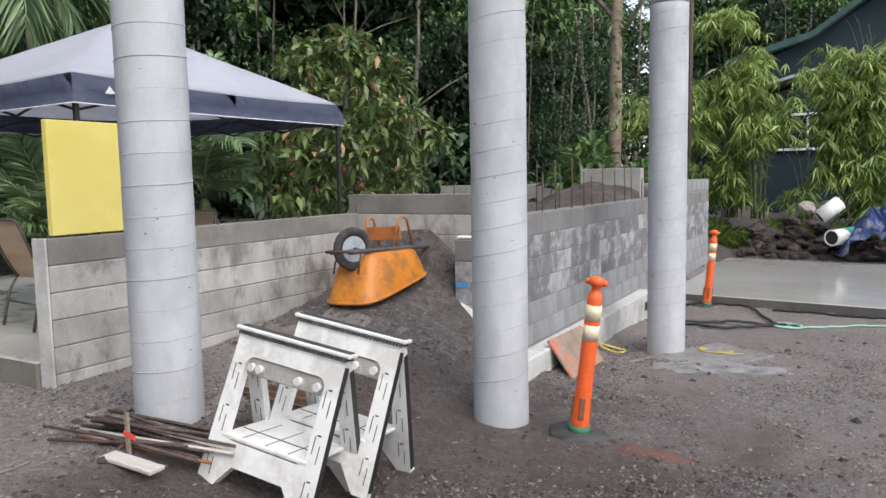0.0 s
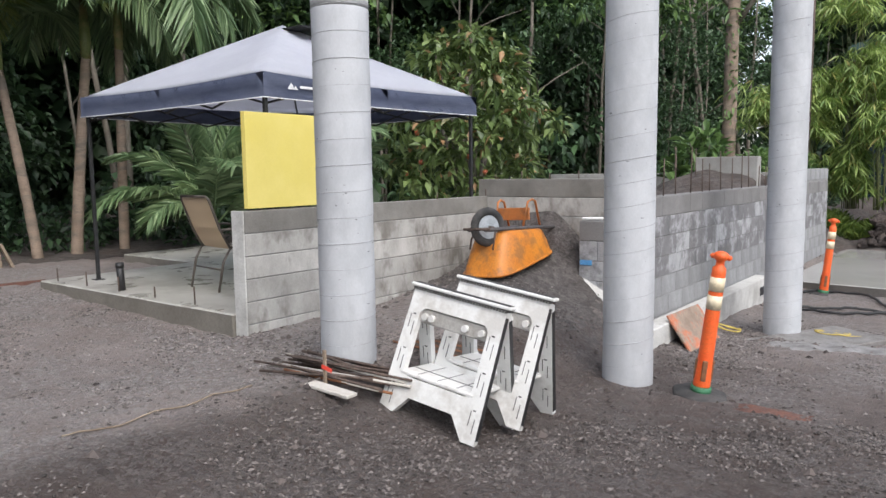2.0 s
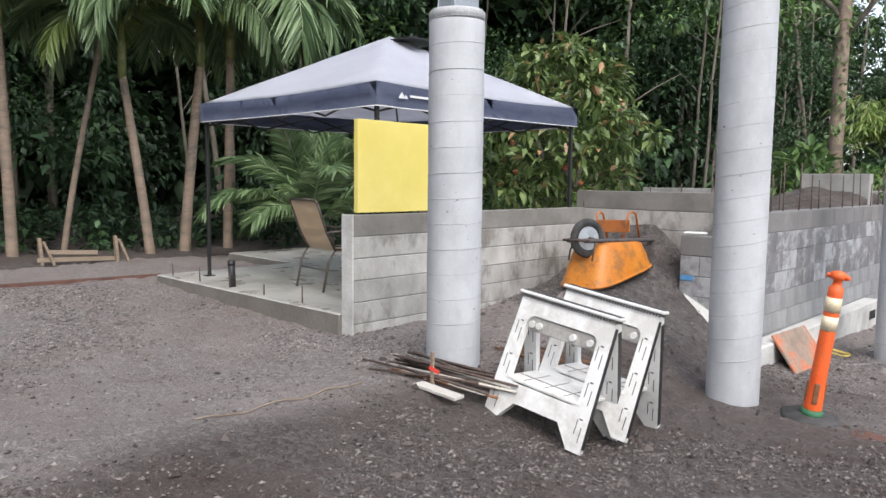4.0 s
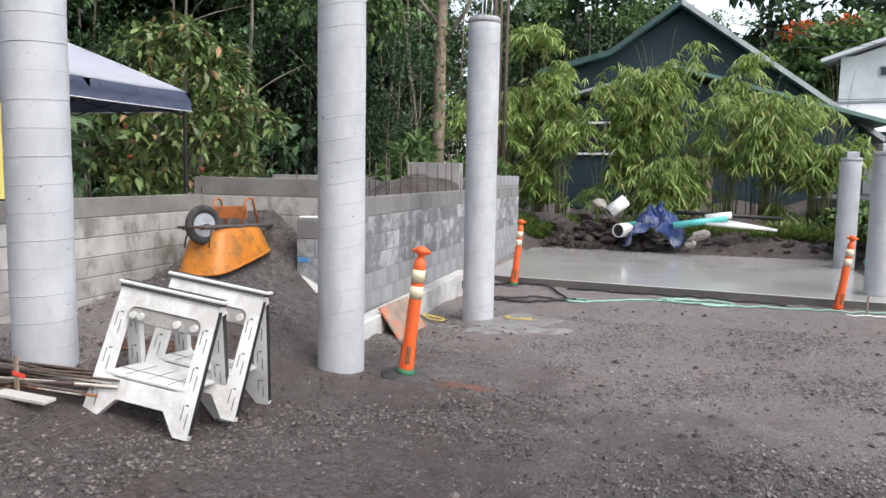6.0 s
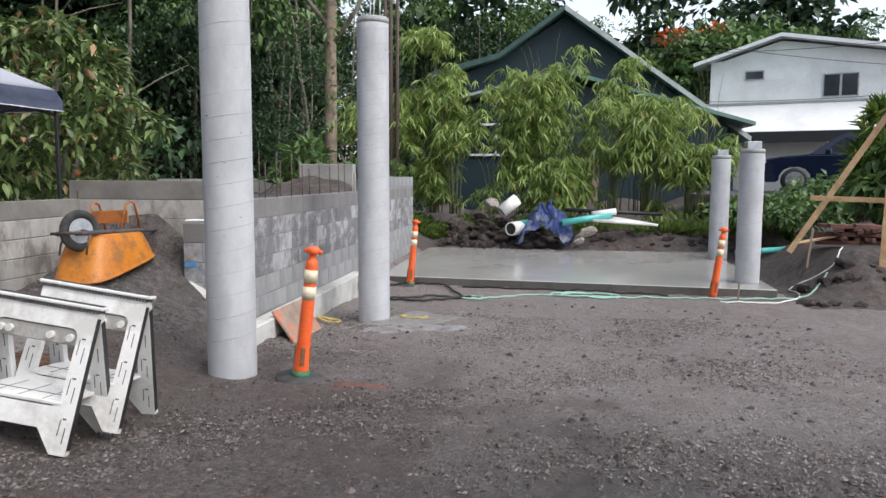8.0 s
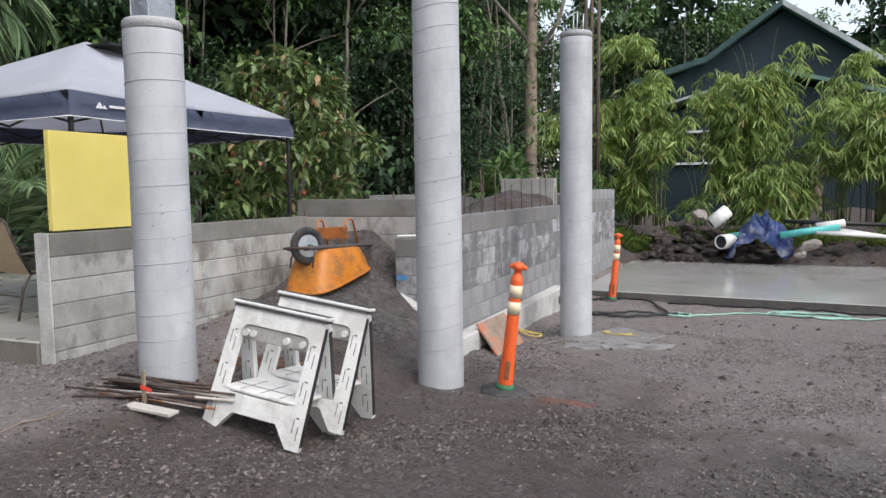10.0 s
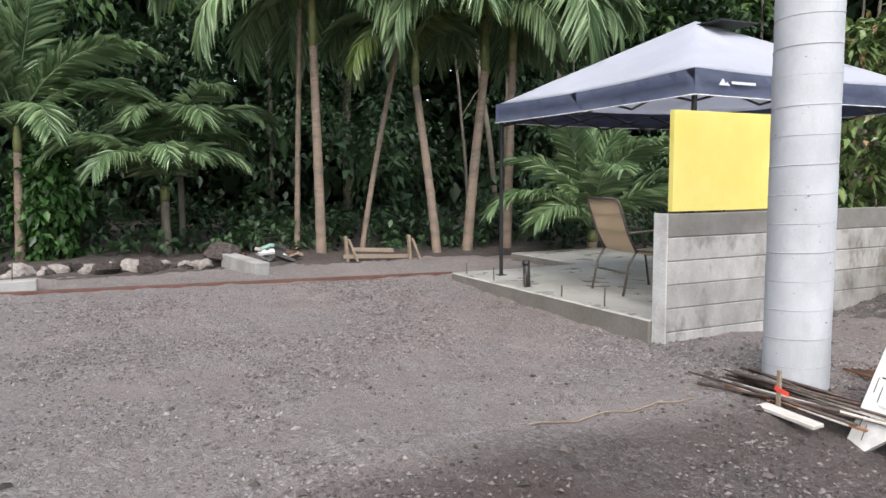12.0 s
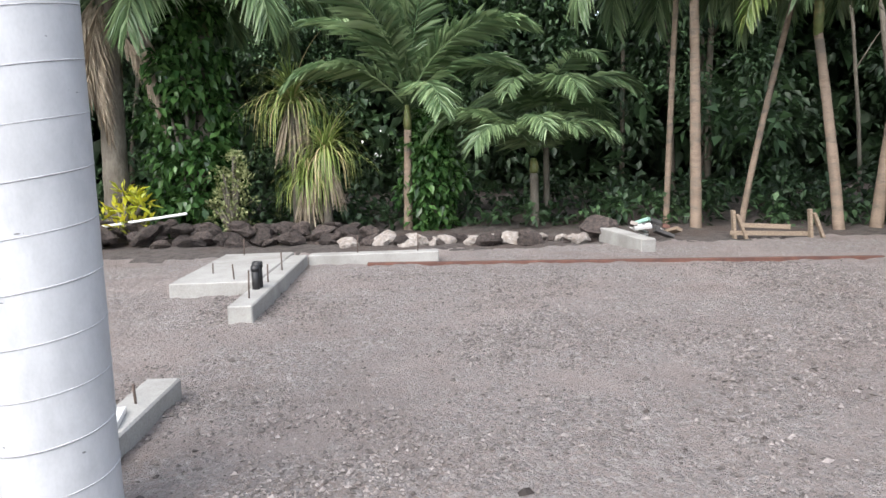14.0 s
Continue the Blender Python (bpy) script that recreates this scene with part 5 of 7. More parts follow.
def rock(me, x, y, z, s, r, label, group):
    ob = new("rock", me)
    ob.matrix_world = pose(x, y, z, r.uniform(-30, 30), r.uniform(-30, 30), r.uniform(0, 360)) @ Matrix.Diagonal((s * r.uniform(0.8, 1.5), s, s * r.uniform(0.7, 1.0), 1))
    tagged(ob, label, "rock", group)


rr = random.Random(31)
for k in range(95):
    f = rr.random()
    x, y = -12.15 + 0.85 * f + rr.uniform(-0.25, 0.25), -7.2 + 5.0 * f + rr.uniform(-0.1, 0.1)
    lvl = rr.random()
    rock(rr.choice(ROCKS), x - lvl * 0.25, y, 0.33 + 0.34 * lvl * (1 - 0.45 * f), rr.uniform(0.07, 0.19), rr, "dark brown lava rock in a loose stone wall", "lava rock wall")
for k in range(34):
    f = k / 33
    x, y = -11.25 + 0.5 * f + rr.uniform(-0.2, 0.2), -2.5 + 3.5 * f + rr.uniform(-0.1, 0.1)
    rock(rr.choice(PALE if rr.random() < 0.45 else ROCKS), x, y, 0.35, rr.uniform(0.08, 0.19), rr, "pale weathered rock edging the gravel", "edging rocks")
rock(ROCKS[2], -10.75, 0.85, 0.52, 0.25, rr, "dark upright rock beside the curb piece", "edging rocks")
for k in range(130):
    x, y = -2.0 + 2.4 * rr.random() ** 0.8, 16.6 + 1.2 * rr.random()
    rock(rr.choice(ROCKS), x, y, ground_height(x, y) + rr.uniform(-0.02, 0.34) * smooth01(y, 16.4, 17.2), rr.uniform(0.07, 0.18), rr, "dark lava rock on a rubble heap", "rubble heap")
for k in range(80):
    x, y = 0.4 + 4.6 * rr.random(), 16.6 + 1.2 * rr.random()
    rock(rr.choice(ROCKS), x, y, ground_height(x, y), rr.uniform(0.04, 0.13), rr, "small lava rock on dark soil", "rubble heap")
for x, y, z, s in ((-0.75, 16.9, 0.85, 0.16), (1.45, 16.25, 0.22, 0.17), (1.3, 16.1, 0.05, 0.12)):
    rock(PALE[1], x, y, z, s, rr, "tan rock on the rubble heap", "rubble heap")
for k in range(22):
    x, y = 4.2 + 2.0 * rr.random(), 10.0 + 1.6 * rr.random()
    rock(rr.choice(ROCKS), x, y, ground_height(x, y), rr.uniform(0.04, 0.15), rr, "dark clod of lava soil", "soil heap clods")


# ---- pipes and tarpaulin behind the pad ----
def open_pipe(a, b, r, material, label):
    m, l = between(a, b)
    ob = thing("drain_pipe", label, "pipe", m, "drain pipes")
    bm = lathe([(r * 0.86, 0.03), (r * 0.86, 0.0), (r, 0.0), (r, l), (r * 0.86, l), (r * 0.86, l - 0.03)], 24)
    bmesh.ops.rotate(bm, verts=bm.verts[:], cent=(0, 0, 0), matrix=Matrix.Rotation(radians(90), 3, "Y"))
    part("tube", bm, material, ob)
    # dark disc in the mouth, put there as the shade of the bore
    bb = lathe([(r * 0.85, 0.02), (r * 0.84, 0.025)], 24)
    bmesh.ops.rotate(bb, verts=bb.verts[:], cent=(0, 0, 0), matrix=Matrix.Rotation(radians(90), 3, "Y"))
    part("inside", bb, M_DARK, ob, "dark disc for the shade inside the pipe")
    return ob


open_pipe((-0.52, 16.77, 0.66), (-0.16, 16.92, 0.96), 0.15, M_PVC, "short white plastic pipe lying on rubble")
open_pipe((-0.28, 16.42, 0.28), (0.05, 16.92, 0.30), 0.16, M_PVC, "wide white pipe with an open end")
open_pipe((0.9, 16.42, 0.44), (2.05, 16.67, 0.62), 0.075, M_CYAN, "cyan plastic drain pipe lying on soil")
open_pipe((-0.1, 16.72, 0.38), (0.8, 16.82, 0.52), 0.08, M_CYAN, "cyan drain pipe half under the tarpaulin")
open_pipe((1.6, 16.62, 0.62), (2.15, 16.72, 0.70), 0.08, M_PVC, "white plastic pipe end")
for k in range(4):
    open_pipe((1.6 + 0.15 * k, 16.52 + 0.06 * k, 0.50 + 0.02 * k), (3.0 + 0.05 * k, 16.77 + 0.08 * k, 0.40 - 0.01 * k), 0.035, M_PVC, "thin white plastic pipe on soil")
open_pipe((1.0, 16.92, 0.72), (3.3, 17.32, 0.62), 0.045, M_BLACK, "black plastic pipe on soil")
open_pipe((4.25, 14.2, 0.03), (5.3, 14.4, 0.1), 0.06, M_CYAN, "cyan drain pipe beside the pad")


def tarp():
    bm = bmesh.new()
    n = 60
    g = {}
    for i in range(n + 1):
        for j in range(n + 1):
            u, v = i / n * 2 - 1, j / n * 2 - 1
            ridge = max(0, 1 - ((u * 1.0) ** 2 * 0.9 + (v * 0.9) ** 2 * 0.7))
            z = 0.10 + 0.78 * ridge ** 0.9
            fold = abs(noise.noise((u * 2.6 + v * 1.4, v * 1.6, 7.0))) * 0.34 + abs(noise.noise((u * 5.5 - v * 2, v * 4.5, 2.0))) * 0.2 + abs(noise.noise((u * 12, v * 10 + u * 4, 5.0))) * 0.08
            w = noise.noise((u * 2.6, v * 2.1, 4.0)) * 0.2 + fold - 0.12
            x = 0.55 + u * 0.62 + 0.12 * noise.noise((u * 3, v * 3, 11)) + 0.10 * v
            y = 16.72 + v * 0.42 + 0.10 * noise.noise((u * 3, v * 3, 15))
            g[i, j] = bm.verts.new((x, y, -0.10 + z + w * (0.5 + ridge) * 0.8))
    for i in range(n):
        for j in range(n):
            bm.faces.new((g[i, j], g[i + 1, j], g[i + 1, j + 1], g[i, j + 1])).smooth = True
    bmesh.ops.solidify(bm, geom=bm.faces[:], thickness=0.006)
    ob = thing("tarpaulin", "crumpled blue and grey tarpaulin heaped over pipes", "tarpaulin")
    part("sheet", bm, M_TARP, ob)


tarp()

# ---- timber brace and stacked timber on the soil heap ----
brace = thing("timber_brace", "fresh timber brace standing on the soil heap", "timber brace")
for nm, a, b, w in (("diagonal", (4.45, 11.7, 0.3), (5.9, 11.15, 2.95), 0.045), ("rail", (4.7, 11.6, 1.18), (6.4, 10.95, 1.14), 0.04), ("post", (5.62, 11.12, 0.1), (5.68, 11.1, 2.9), 0.045)):
    m, l = between(a, b)
    part(nm, bbox((0, -0.02, -w), (l, 0.02, w), 0.003, m), M_LUMBER, brace)
rt = random.Random(4)
for k in range(34):
    lay = k // 7
    simple("timber_offcut", (-0.32, -0.045, -0.03), (0.32, 0.045, 0.03), M_REDWOOD, "short red-brown timber in a rough stack", "timber", pose(5.75 + (k % 7 - 3) * 0.12 + rt.uniform(-0.05, 0.05), 12.35 + rt.uniform(-0.15, 0.15), 0.42 + lay * 0.068, rt.uniform(-5, 5), rt.uniform(-4, 4), rt.uniform(-30, 30) + 90 * (lay % 2)), "timber stack", "block")
simple("timber_board", (-0.4, -0.05, 0), (0.4, 0.05, 0.03), M_LUMBER, "pale board lying on the soil heap", "board", pose(5.0, 12.2, 0.45, 0, -8, 20))
simple("survey_stake", (-0.012, -0.012, 0), (0.012, 0.012, 0.35), M_WOOD, "thin grey stake at the edge of the yard", "stake", pose(3.35, 10.35, -0.37, 0, 2, 0), "", "stick")
simple("survey_stake", (-0.015, -0.012, 0), (0.015, 0.012, 0.62), M_WOOD, "thin grey stake on the soil heap", "stake", pose(4.6, 11.3, 0.1, 0, 6, 0), "", "stick")


# ---- plants ----
def frond_mesh(name, length, arch, pairs, leaflet, material, seed, hang=0.35, wide=0.115):
    """One feather frond: a curved rib rising from the origin along +x and bending down, with two rows of leaflets."""
    r = np.random.default_rng(seed)
    s = np.linspace(0, 1, 24)
    a0 = radians(arch[0])
    ang = a0 - (a0 - radians(arch[1])) * s ** 1.3
    dx = np.cumsum(np.cos(ang)) * length / 24
    dz = np.cumsum(np.sin(ang)) * length / 24
    rib = np.stack([dx, np.zeros(24), dz], axis=1)
    pos, tip, ln, wd = [], [], [], []
    for k in range(pairs):
        f = 0.12 + 0.87 * k / (pairs - 1)
        i = min(22, int(f * 23))
        t = rib[i + 1] - rib[i]
        t /= np.linalg.norm(t)
        p = rib[i] + (rib[i + 1] - rib[i]) * (f * 23 - i)
        for sg in (-1, 1):
            d = t * (0.55 + 0.5 * f) + np.array([0, sg * (1.0 - 0.35 * f), 0]) + np.array([0, 0, -hang + r.normal() * 0.12 + 0.15])
            pos.append(p)
            tip.append(d + r.normal(size=3) * 0.05)
            ln.append(leaflet * (0.45 + 0.75 * math.sin(math.pi * min(0.97, f * 0.85 + 0.12))) * r.uniform(0.85, 1.1))
            wd.append(leaflet * wide)
    me = leaves_mesh(name, pos, tip, np.array(ln), np.array(wd), material, 0.2, 0.22, seed)
    bm = bmesh.new()
    bm.from_mesh(me)
    tube(bm, [tuple(p) for p in rib[::3]] + [tuple(rib[-1])], [0.018 * (1 - 0.75 * k / 8) for k in range(9)], 5)
    bm.to_mesh(me)
    bm.free()
    return me


FR_KING = [frond_mesh("frond", 2.3, (62, -55), 70, 0.62, M_PALM, 1, 0.5, 0.075), frond_mesh("frond", 2.4, (48, -70), 70, 0.62, M_PALM, 2, 0.6, 0.075), frond_mesh("frond", 2.1, (35, -75), 66, 0.6, M_PALM, 3, 0.6, 0.075)]
FR_PALE = [frond_mesh("frond", 1.9, (40, -60), 44, 0.5, M_PALM_LIGHT, 4, 0.5)]
FR_YOUNG = [frond_mesh("frond", 2.5, (68, -25), 70, 0.56, M_PALM_BLUE, 5, 0.12, 0.085), frond_mesh("frond", 2.3, (48, -45), 66, 0.54, M_PALM_BLUE, 6, 0.18, 0.085), frond_mesh("frond", 1.9, (30, -60), 60, 0.5, M_PALM_BLUE, 7, 0.25, 0.085), frond_mesh("frond", 2.7, (82, 30), 72, 0.54, M_PALM_BLUE, 8, 0.05, 0.08)]
FR_SHADE = [frond_mesh("frond", 2.2, (58, -45), 60, 0.5, M_PALM, 15, 0.3, 0.075), frond_mesh("frond", 2.0, (40, -60), 60, 0.5, M_PALM, 16, 0.4, 0.075)]
FR_DRY = [frond_mesh("frond", 1.9, (-45, -88), 30, 0.4, M_DRY, 9, 0.8)]


def palm(x, y, z, lean, height, shaft, fronds, count, scale, radius, label, seed, elev=(-24, 14), skirt=0, bark=M_PALM_BARK):
    r = random.Random(seed)
    ob = thing("palm_tree", label, "palm tree", pose(x, y, z), "palms")
    top = Vector((lean[0], lean[1], height))
    n = max(6, int(height / 0.22))
    pts, rad = [], []
    for k in range(n + 1):
        f = k / n
        pts.append((lean[0] * f ** 1.2, lean[1] * f ** 1.2, -0.15 + (height + 0.15) * f))
        rad.append(radius * (1.25 - 0.3 * f) * (1.05 if k % 2 else 1.0) * (1.25 if k == 0 else 1))
    part("trunk", tube(bmesh.new(), pts, rad, 12), bark, ob)
    if shaft:
        part("crownshaft", tube(bmesh.new(), [top - Vector((0, 0, 0.05)), top + Vector((0, 0, shaft * 0.3)), top + Vector((0, 0, shaft))], [radius * 1.0, radius * 1.12, radius * 0.6], 12), M_SHAFT, ob, "green and brown crownshaft")
    for k in range(count):
        me = fronds[k % len(fronds)]
        fr = part("frond", me, None, ob)
        q = 360 * k / count * 1.0 + r.uniform(-18, 18) + seed * 37
        s = scale * r.uniform(0.82, 1.1)
        fr.matrix_local = Matrix.Translation(top + Vector((0, 0, shaft * r.uniform(0.8, 1.0)))) @ pose(0, 0, 0, r.uniform(-12, 12), -r.uniform(*elev), q) @ Matrix.Diagonal((s, s, s, 1))
    for k in range(skirt):
        fr = part("dry_frond", FR_DRY[0], None, ob, "hanging dry brown frond")
        fr.matrix_local = Matrix.Translation(top + Vector((0, 0, r.uniform(-0.5, 0.1)))) @ pose(0, 0, 0, r.uniform(-12, 12), r.uniform(0, 12), r.uniform(0, 360)) @ Matrix.Diagonal((1, 0.5, 1.0, 1))
    return ob


KING = "tall palm with a ringed pinkish trunk and drooping fronds"
palm(-11.3, 5.05, 0.25, (0.12, 0.30), 3.15, 0.95, FR_KING, 12, 1.2, 0.074, KING, 1)
palm(-11.05, 4.38, 0.25, (-0.3, -0.25), 2.85, 0.85, FR_KING[:2] + FR_PALE, 9, 0.9, 0.062, KING, 2)
palm(-11.2, 5.8, 0.25, (0.05, 0.08), 3.35, 0.9, FR_KING, 11, 1.2, 0.066, KING, 3)
palm(-12.0, 2.68, 0.25, (-0.05, -0.06), 3.5, 0.95, FR_KING, 12, 1.25, 0.07, KING, 4)
palm(-12.7, 2.45, 0.25, (0.1, 0.12), 4.2, 0.9, FR_KING, 8, 1.1, 0.042, "slender palm trunk among dark trees", 5)
palm(-12.2, 3.45, 0.25, (0.5, 0.75), 4.4, 0.9, FR_KING, 8, 1.0, 0.04, "slender leaning palm behind the pad", 6)
palm(-12.9, -1.75, 0.25, (0.0, 0.05), 1.75, 0.35, (FR_YOUNG[0], FR_YOUNG[3], FR_YOUNG[1], FR_YOUNG[0], FR_YOUNG[2], FR_YOUNG[3]), 14, 1.15, 0.06, "young palm with wide arching pale green fronds", 7, (0, 22))
palm(-13.0, 0.35, 0.2, (0.0, 0.0), 1.05, 0.2, FR_SHADE, 11, 0.9, 0.07, "low young palm with arching fronds", 8, (0, 25), 0, M_BARK)
palm(-13.8, 0.7, 0.2, (0.0, 0.0), 1.7, 0.2, FR_SHADE, 11, 1.0, 0.05, "young palm in the shade of trees", 9, (0, 25), 0, M_BARK)
palm(-9.7, 6.5, 0.3, (0.0, 0.0), 0.25, 0.15, FR_YOUNG, 13, 0.95, 0.08, "young feathery palm behind the patio", 10, (0, 22))
palm(-8.6, 8.2, 0.3, (0.0, 0.0), 0.9, 0.15, FR_YOUNG, 11, 0.85, 0.08, "young feathery palm behind the tent", 11, (0, 22))
palm(-12.75, -6.35, 0.3, (0.0, 0.1), 3.9, 0.4, FR_KING, 12, 1.25, 0.16, "old palm with a shaggy skirt of dry fronds", 12, (-10, 15), 22, M_BARK)
palm(-13.3, -5.15, 0.3, (0.05, 0.2), 3.3, 0.5, FR_KING, 13, 1.15, 0.10, "palm with long hanging fronds above the vine", 13, (-18, 8), 0, M_BARK)


def crown_mesh(name, clumps, per, leaf, wl, material, seed, down=0.3, spread=0.5, up=0.15):
    """Leaves gathered in clumps given as (centre, radius)."""
    r = np.random.default_rng(seed)
    P, T = [], []
    for c, rad in clumps:
        d = r.normal(size=(per, 3))
        d /= np.linalg.norm(d, axis=1, keepdims=True)
        k = r.uniform(0.25, 1.0, size=(per, 1)) ** 0.6
        P.append(np.array(c) + d * k * rad * np.array([1, 1, 0.75]))
        T.append(d * spread + r.normal(size=(per, 3)) * 0.45 + np.array([0, 0, up - down]))
    P, T = np.concatenate(P), np.concatenate(T)
    ln = leaf * r.uniform(0.6, 1.25, len(P))
    return leaves_mesh(name, P, T, ln, ln * wl, material, 0.18, 0.2, seed)


def branchy(ob, base, clumps, r0, material, step=6):
    bm = bmesh.new()
    b = Vector(base)
    for c, rad in clumps[::step]:
        c = Vector(c)
        mid = b.lerp(c, 0.5) + Vector((0, 0, 0.12 * (c - b).length))
        tube(bm, [b, mid, c], [r0, r0 * 0.6, r0 * 0.2], 6)
    part("branch_frame", bm, material, ob)


def shrub(name, x, y, z, rx, ry, h, n, per, leaf, wl, material, label, category, seed, down=0.3, lift=0.3, crad=0.28, trunk=0.05):
    r = random.Random(seed)
    ob = thing(name, label, category)
    cl = []
    for k in range(n):
        q, u = r.uniform(0, 6.28), r.random()
        zz = lift + (1 - lift) * u
        w = math.sin(math.pi * min(1.0, 0.18 + 0.78 * u)) ** 0.6 * r.uniform(0.55, 1.08)
        cl.append(((x + rx * w * math.cos(q), y + ry * w * math.sin(q), z + h * zz), crad * r.uniform(0.7, 1.3)))
    branchy(ob, (x, y, z - 0.1), cl, trunk, M_BARK, max(1, n // 14))
    part("crown", crown_mesh("crown", cl, per, leaf, wl, material, seed, down), None, ob)
    return ob


ftree = shrub("fruit_tree", -6.3, 8.75, 0.6, 1.3, 1.1, 2.95, 105, 44, 0.19, 0.42, M_BUSH, "broad fruit tree with drooping glossy olive leaves", "tree", 3, 0.42, 0.10, 0.25, 0.07)
rf = random.Random(12)
for k in range(6):
    q, u = rf.uniform(3.4, 6.2), rf.uniform(0.25, 0.8)
    bm = bmesh.new()
    bmesh.ops.create_icosphere(bm, subdivisions=2, radius=0.038, matrix=pose(-6.3 + 1.18 * math.cos(q), 8.75 + 0.95 * math.sin(q), 0.6 + 2.8 * u))
    for v in bm.verts:
        v.co += Vector((rf.gauss(0, 0.006), rf.gauss(0, 0.006), rf.gauss(0, 0.006)))
    part("fruit", bm, M_FRUIT, ftree, "dull red fruit")
shrub("vine_pillar", -13.1, -5.2, 0.2, 0.65, 0.6, 4.4, 170, 36, 0.17, 0.62, M_VINE, "tree trunk wrapped in glossy green vine", "vine", 5, 0.6, 0.02, 0.25)
shrub("vine_pillar", -13.15, -1.35, 0.2, 0.42, 0.42, 2.0, 95, 34, 0.15, 0.62, M_VINE, "stump covered in glossy green vine", "vine", 6, 0.6, 0.02, 0.2)
shrub("croton_bush", -12.25, -6.0, 0.55, 0.32, 0.32, 0.6, 14, 16, 0.2, 0.3, M_CROTON, "bright yellow croton bush on the rock wall", "bush", 7, -0.5, 0.1, 0.12)
shrub("variegated_bush", -12.45, -4.45, 0.4, 0.30, 0.33, 1.25, 40, 30, 0.08, 0.5, M_VARIEG, "upright pale variegated bush", "bush", 8, -0.5, 0.02, 0.13)
shrub("ti_plant", 6.85, 14.3, 0.6, 0.5, 0.5, 2.15, 34, 26, 0.42, 0.18, M_TI, "broad-leaved ti plant with yellow green leaves", "plant", 9, -0.2, 0.4, 0.15)
shrub("garden_bush", 7.3, 13.9, 0.4, 1.0, 1.0, 1.7, 60, 30, 0.26, 0.5, M_FOREST_LIGHT, "leafy green garden bush", "bush", 10)
shrub("garden_bush", 5.6, 16.6, 0.4, 1.4, 0.9, 0.55, 70, 30, 0.2, 0.5, M_FOREST_LIGHT, "low leafy hedge below the street", "bush", 11)
shrub("garden_bush", 7.6, 17.4, 0.5, 1.6, 0.9, 0.9, 60, 30, 0.22, 0.5, M_FOREST_LIGHT, "low leafy hedge below the street", "bush", 12)
shrub("flame_tree", 8.6, 42.0, 1.0, 2.2, 1.6, 8.6, 26, 22, 0.4, 0.5, M_FLAME, "tree with orange blossom behind the houses", "tree", 13, 0.2, 0.82, 0.6, 0.2)
shrub("garden_tree", 10.5, 41.0, 0.5, 5.0, 2.5, 8.5, 140, 40, 0.55, 0.5, M_FOREST_LIGHT, "spreading leafy tree behind the white house", "tree", 14, 0.2, 0.6, 0.9, 0.25)


def strap_plant(x, y, z, h, n, length, label, seed):
    """A crown of long narrow leaves that rise and fall over in an arc."""
    r = random.Random(seed)
    ob = thing("strap_leaf_plant", label, "plant")
    part("stem", tube(bmesh.new(), [(x, y, z - 0.1), (x + 0.05, y, z + h * 0.5), (x, y, z + h)], [0.09, 0.06, 0.05], 8), M_BARK, ob)
    bm = bmesh.new()
    for k in range(n):
        q = r.uniform(0, 6.28)
        e = r.uniform(0.1, 1.5)
        stiff = 0.45 if r.random() < 0.22 else 1.0
        l = length * r.uniform(0.7, 1.15)
        d = Vector((math.cos(q), math.sin(q), 0))
        sd = Vector((-d.y, d.x, 0)) * 0.014
        p, prev, ang = Vector((x, y, z + h)), None, e
        for s in range(8):
            w = sd * (1 - s / 8.5)
            a, b = bm.verts.new(p + w), bm.verts.new(p - w)
            if prev:
                bm.faces.new((prev[0], prev[1], b, a))
            prev = (a, b)
            p = p + (d * math.cos(ang) + Vector((0, 0, math.sin(ang)))) * l / 8
            ang = max(-1.45, ang - 0.34 * stiff * (1.2 if e < 1 else 0.85))
    part("leaves", bm, M_STRAP, ob)
    P, T = [], []
    for k in range(90):
        q = r.uniform(0, 6.28)
        P.append((x + 0.1 * math.cos(q), y + 0.1 * math.sin(q), z + h - r.uniform(0.05, 0.3)))
        T.append((0.35 * math.cos(q), 0.35 * math.sin(q), -1.0))
    part("dry_leaves", leaves_mesh("dry_leaves", P, T, length * 0.55, 0.03, M_DRY, 0.1, 0.1, seed), None, ob, "skirt of dry tan leaves")


STRAP = "clump of long arching strap leaves with dry tips"
strap_plant(-12.75, -3.5, 0.35, 2.05, 260, 1.3, STRAP, 3)
strap_plant(-12.6, -3.0, 0.35, 1.25, 260, 1.15, STRAP, 4)
strap_plant(-12.7, -3.3, 0.35, 0.85, 220, 1.0, STRAP, 5)


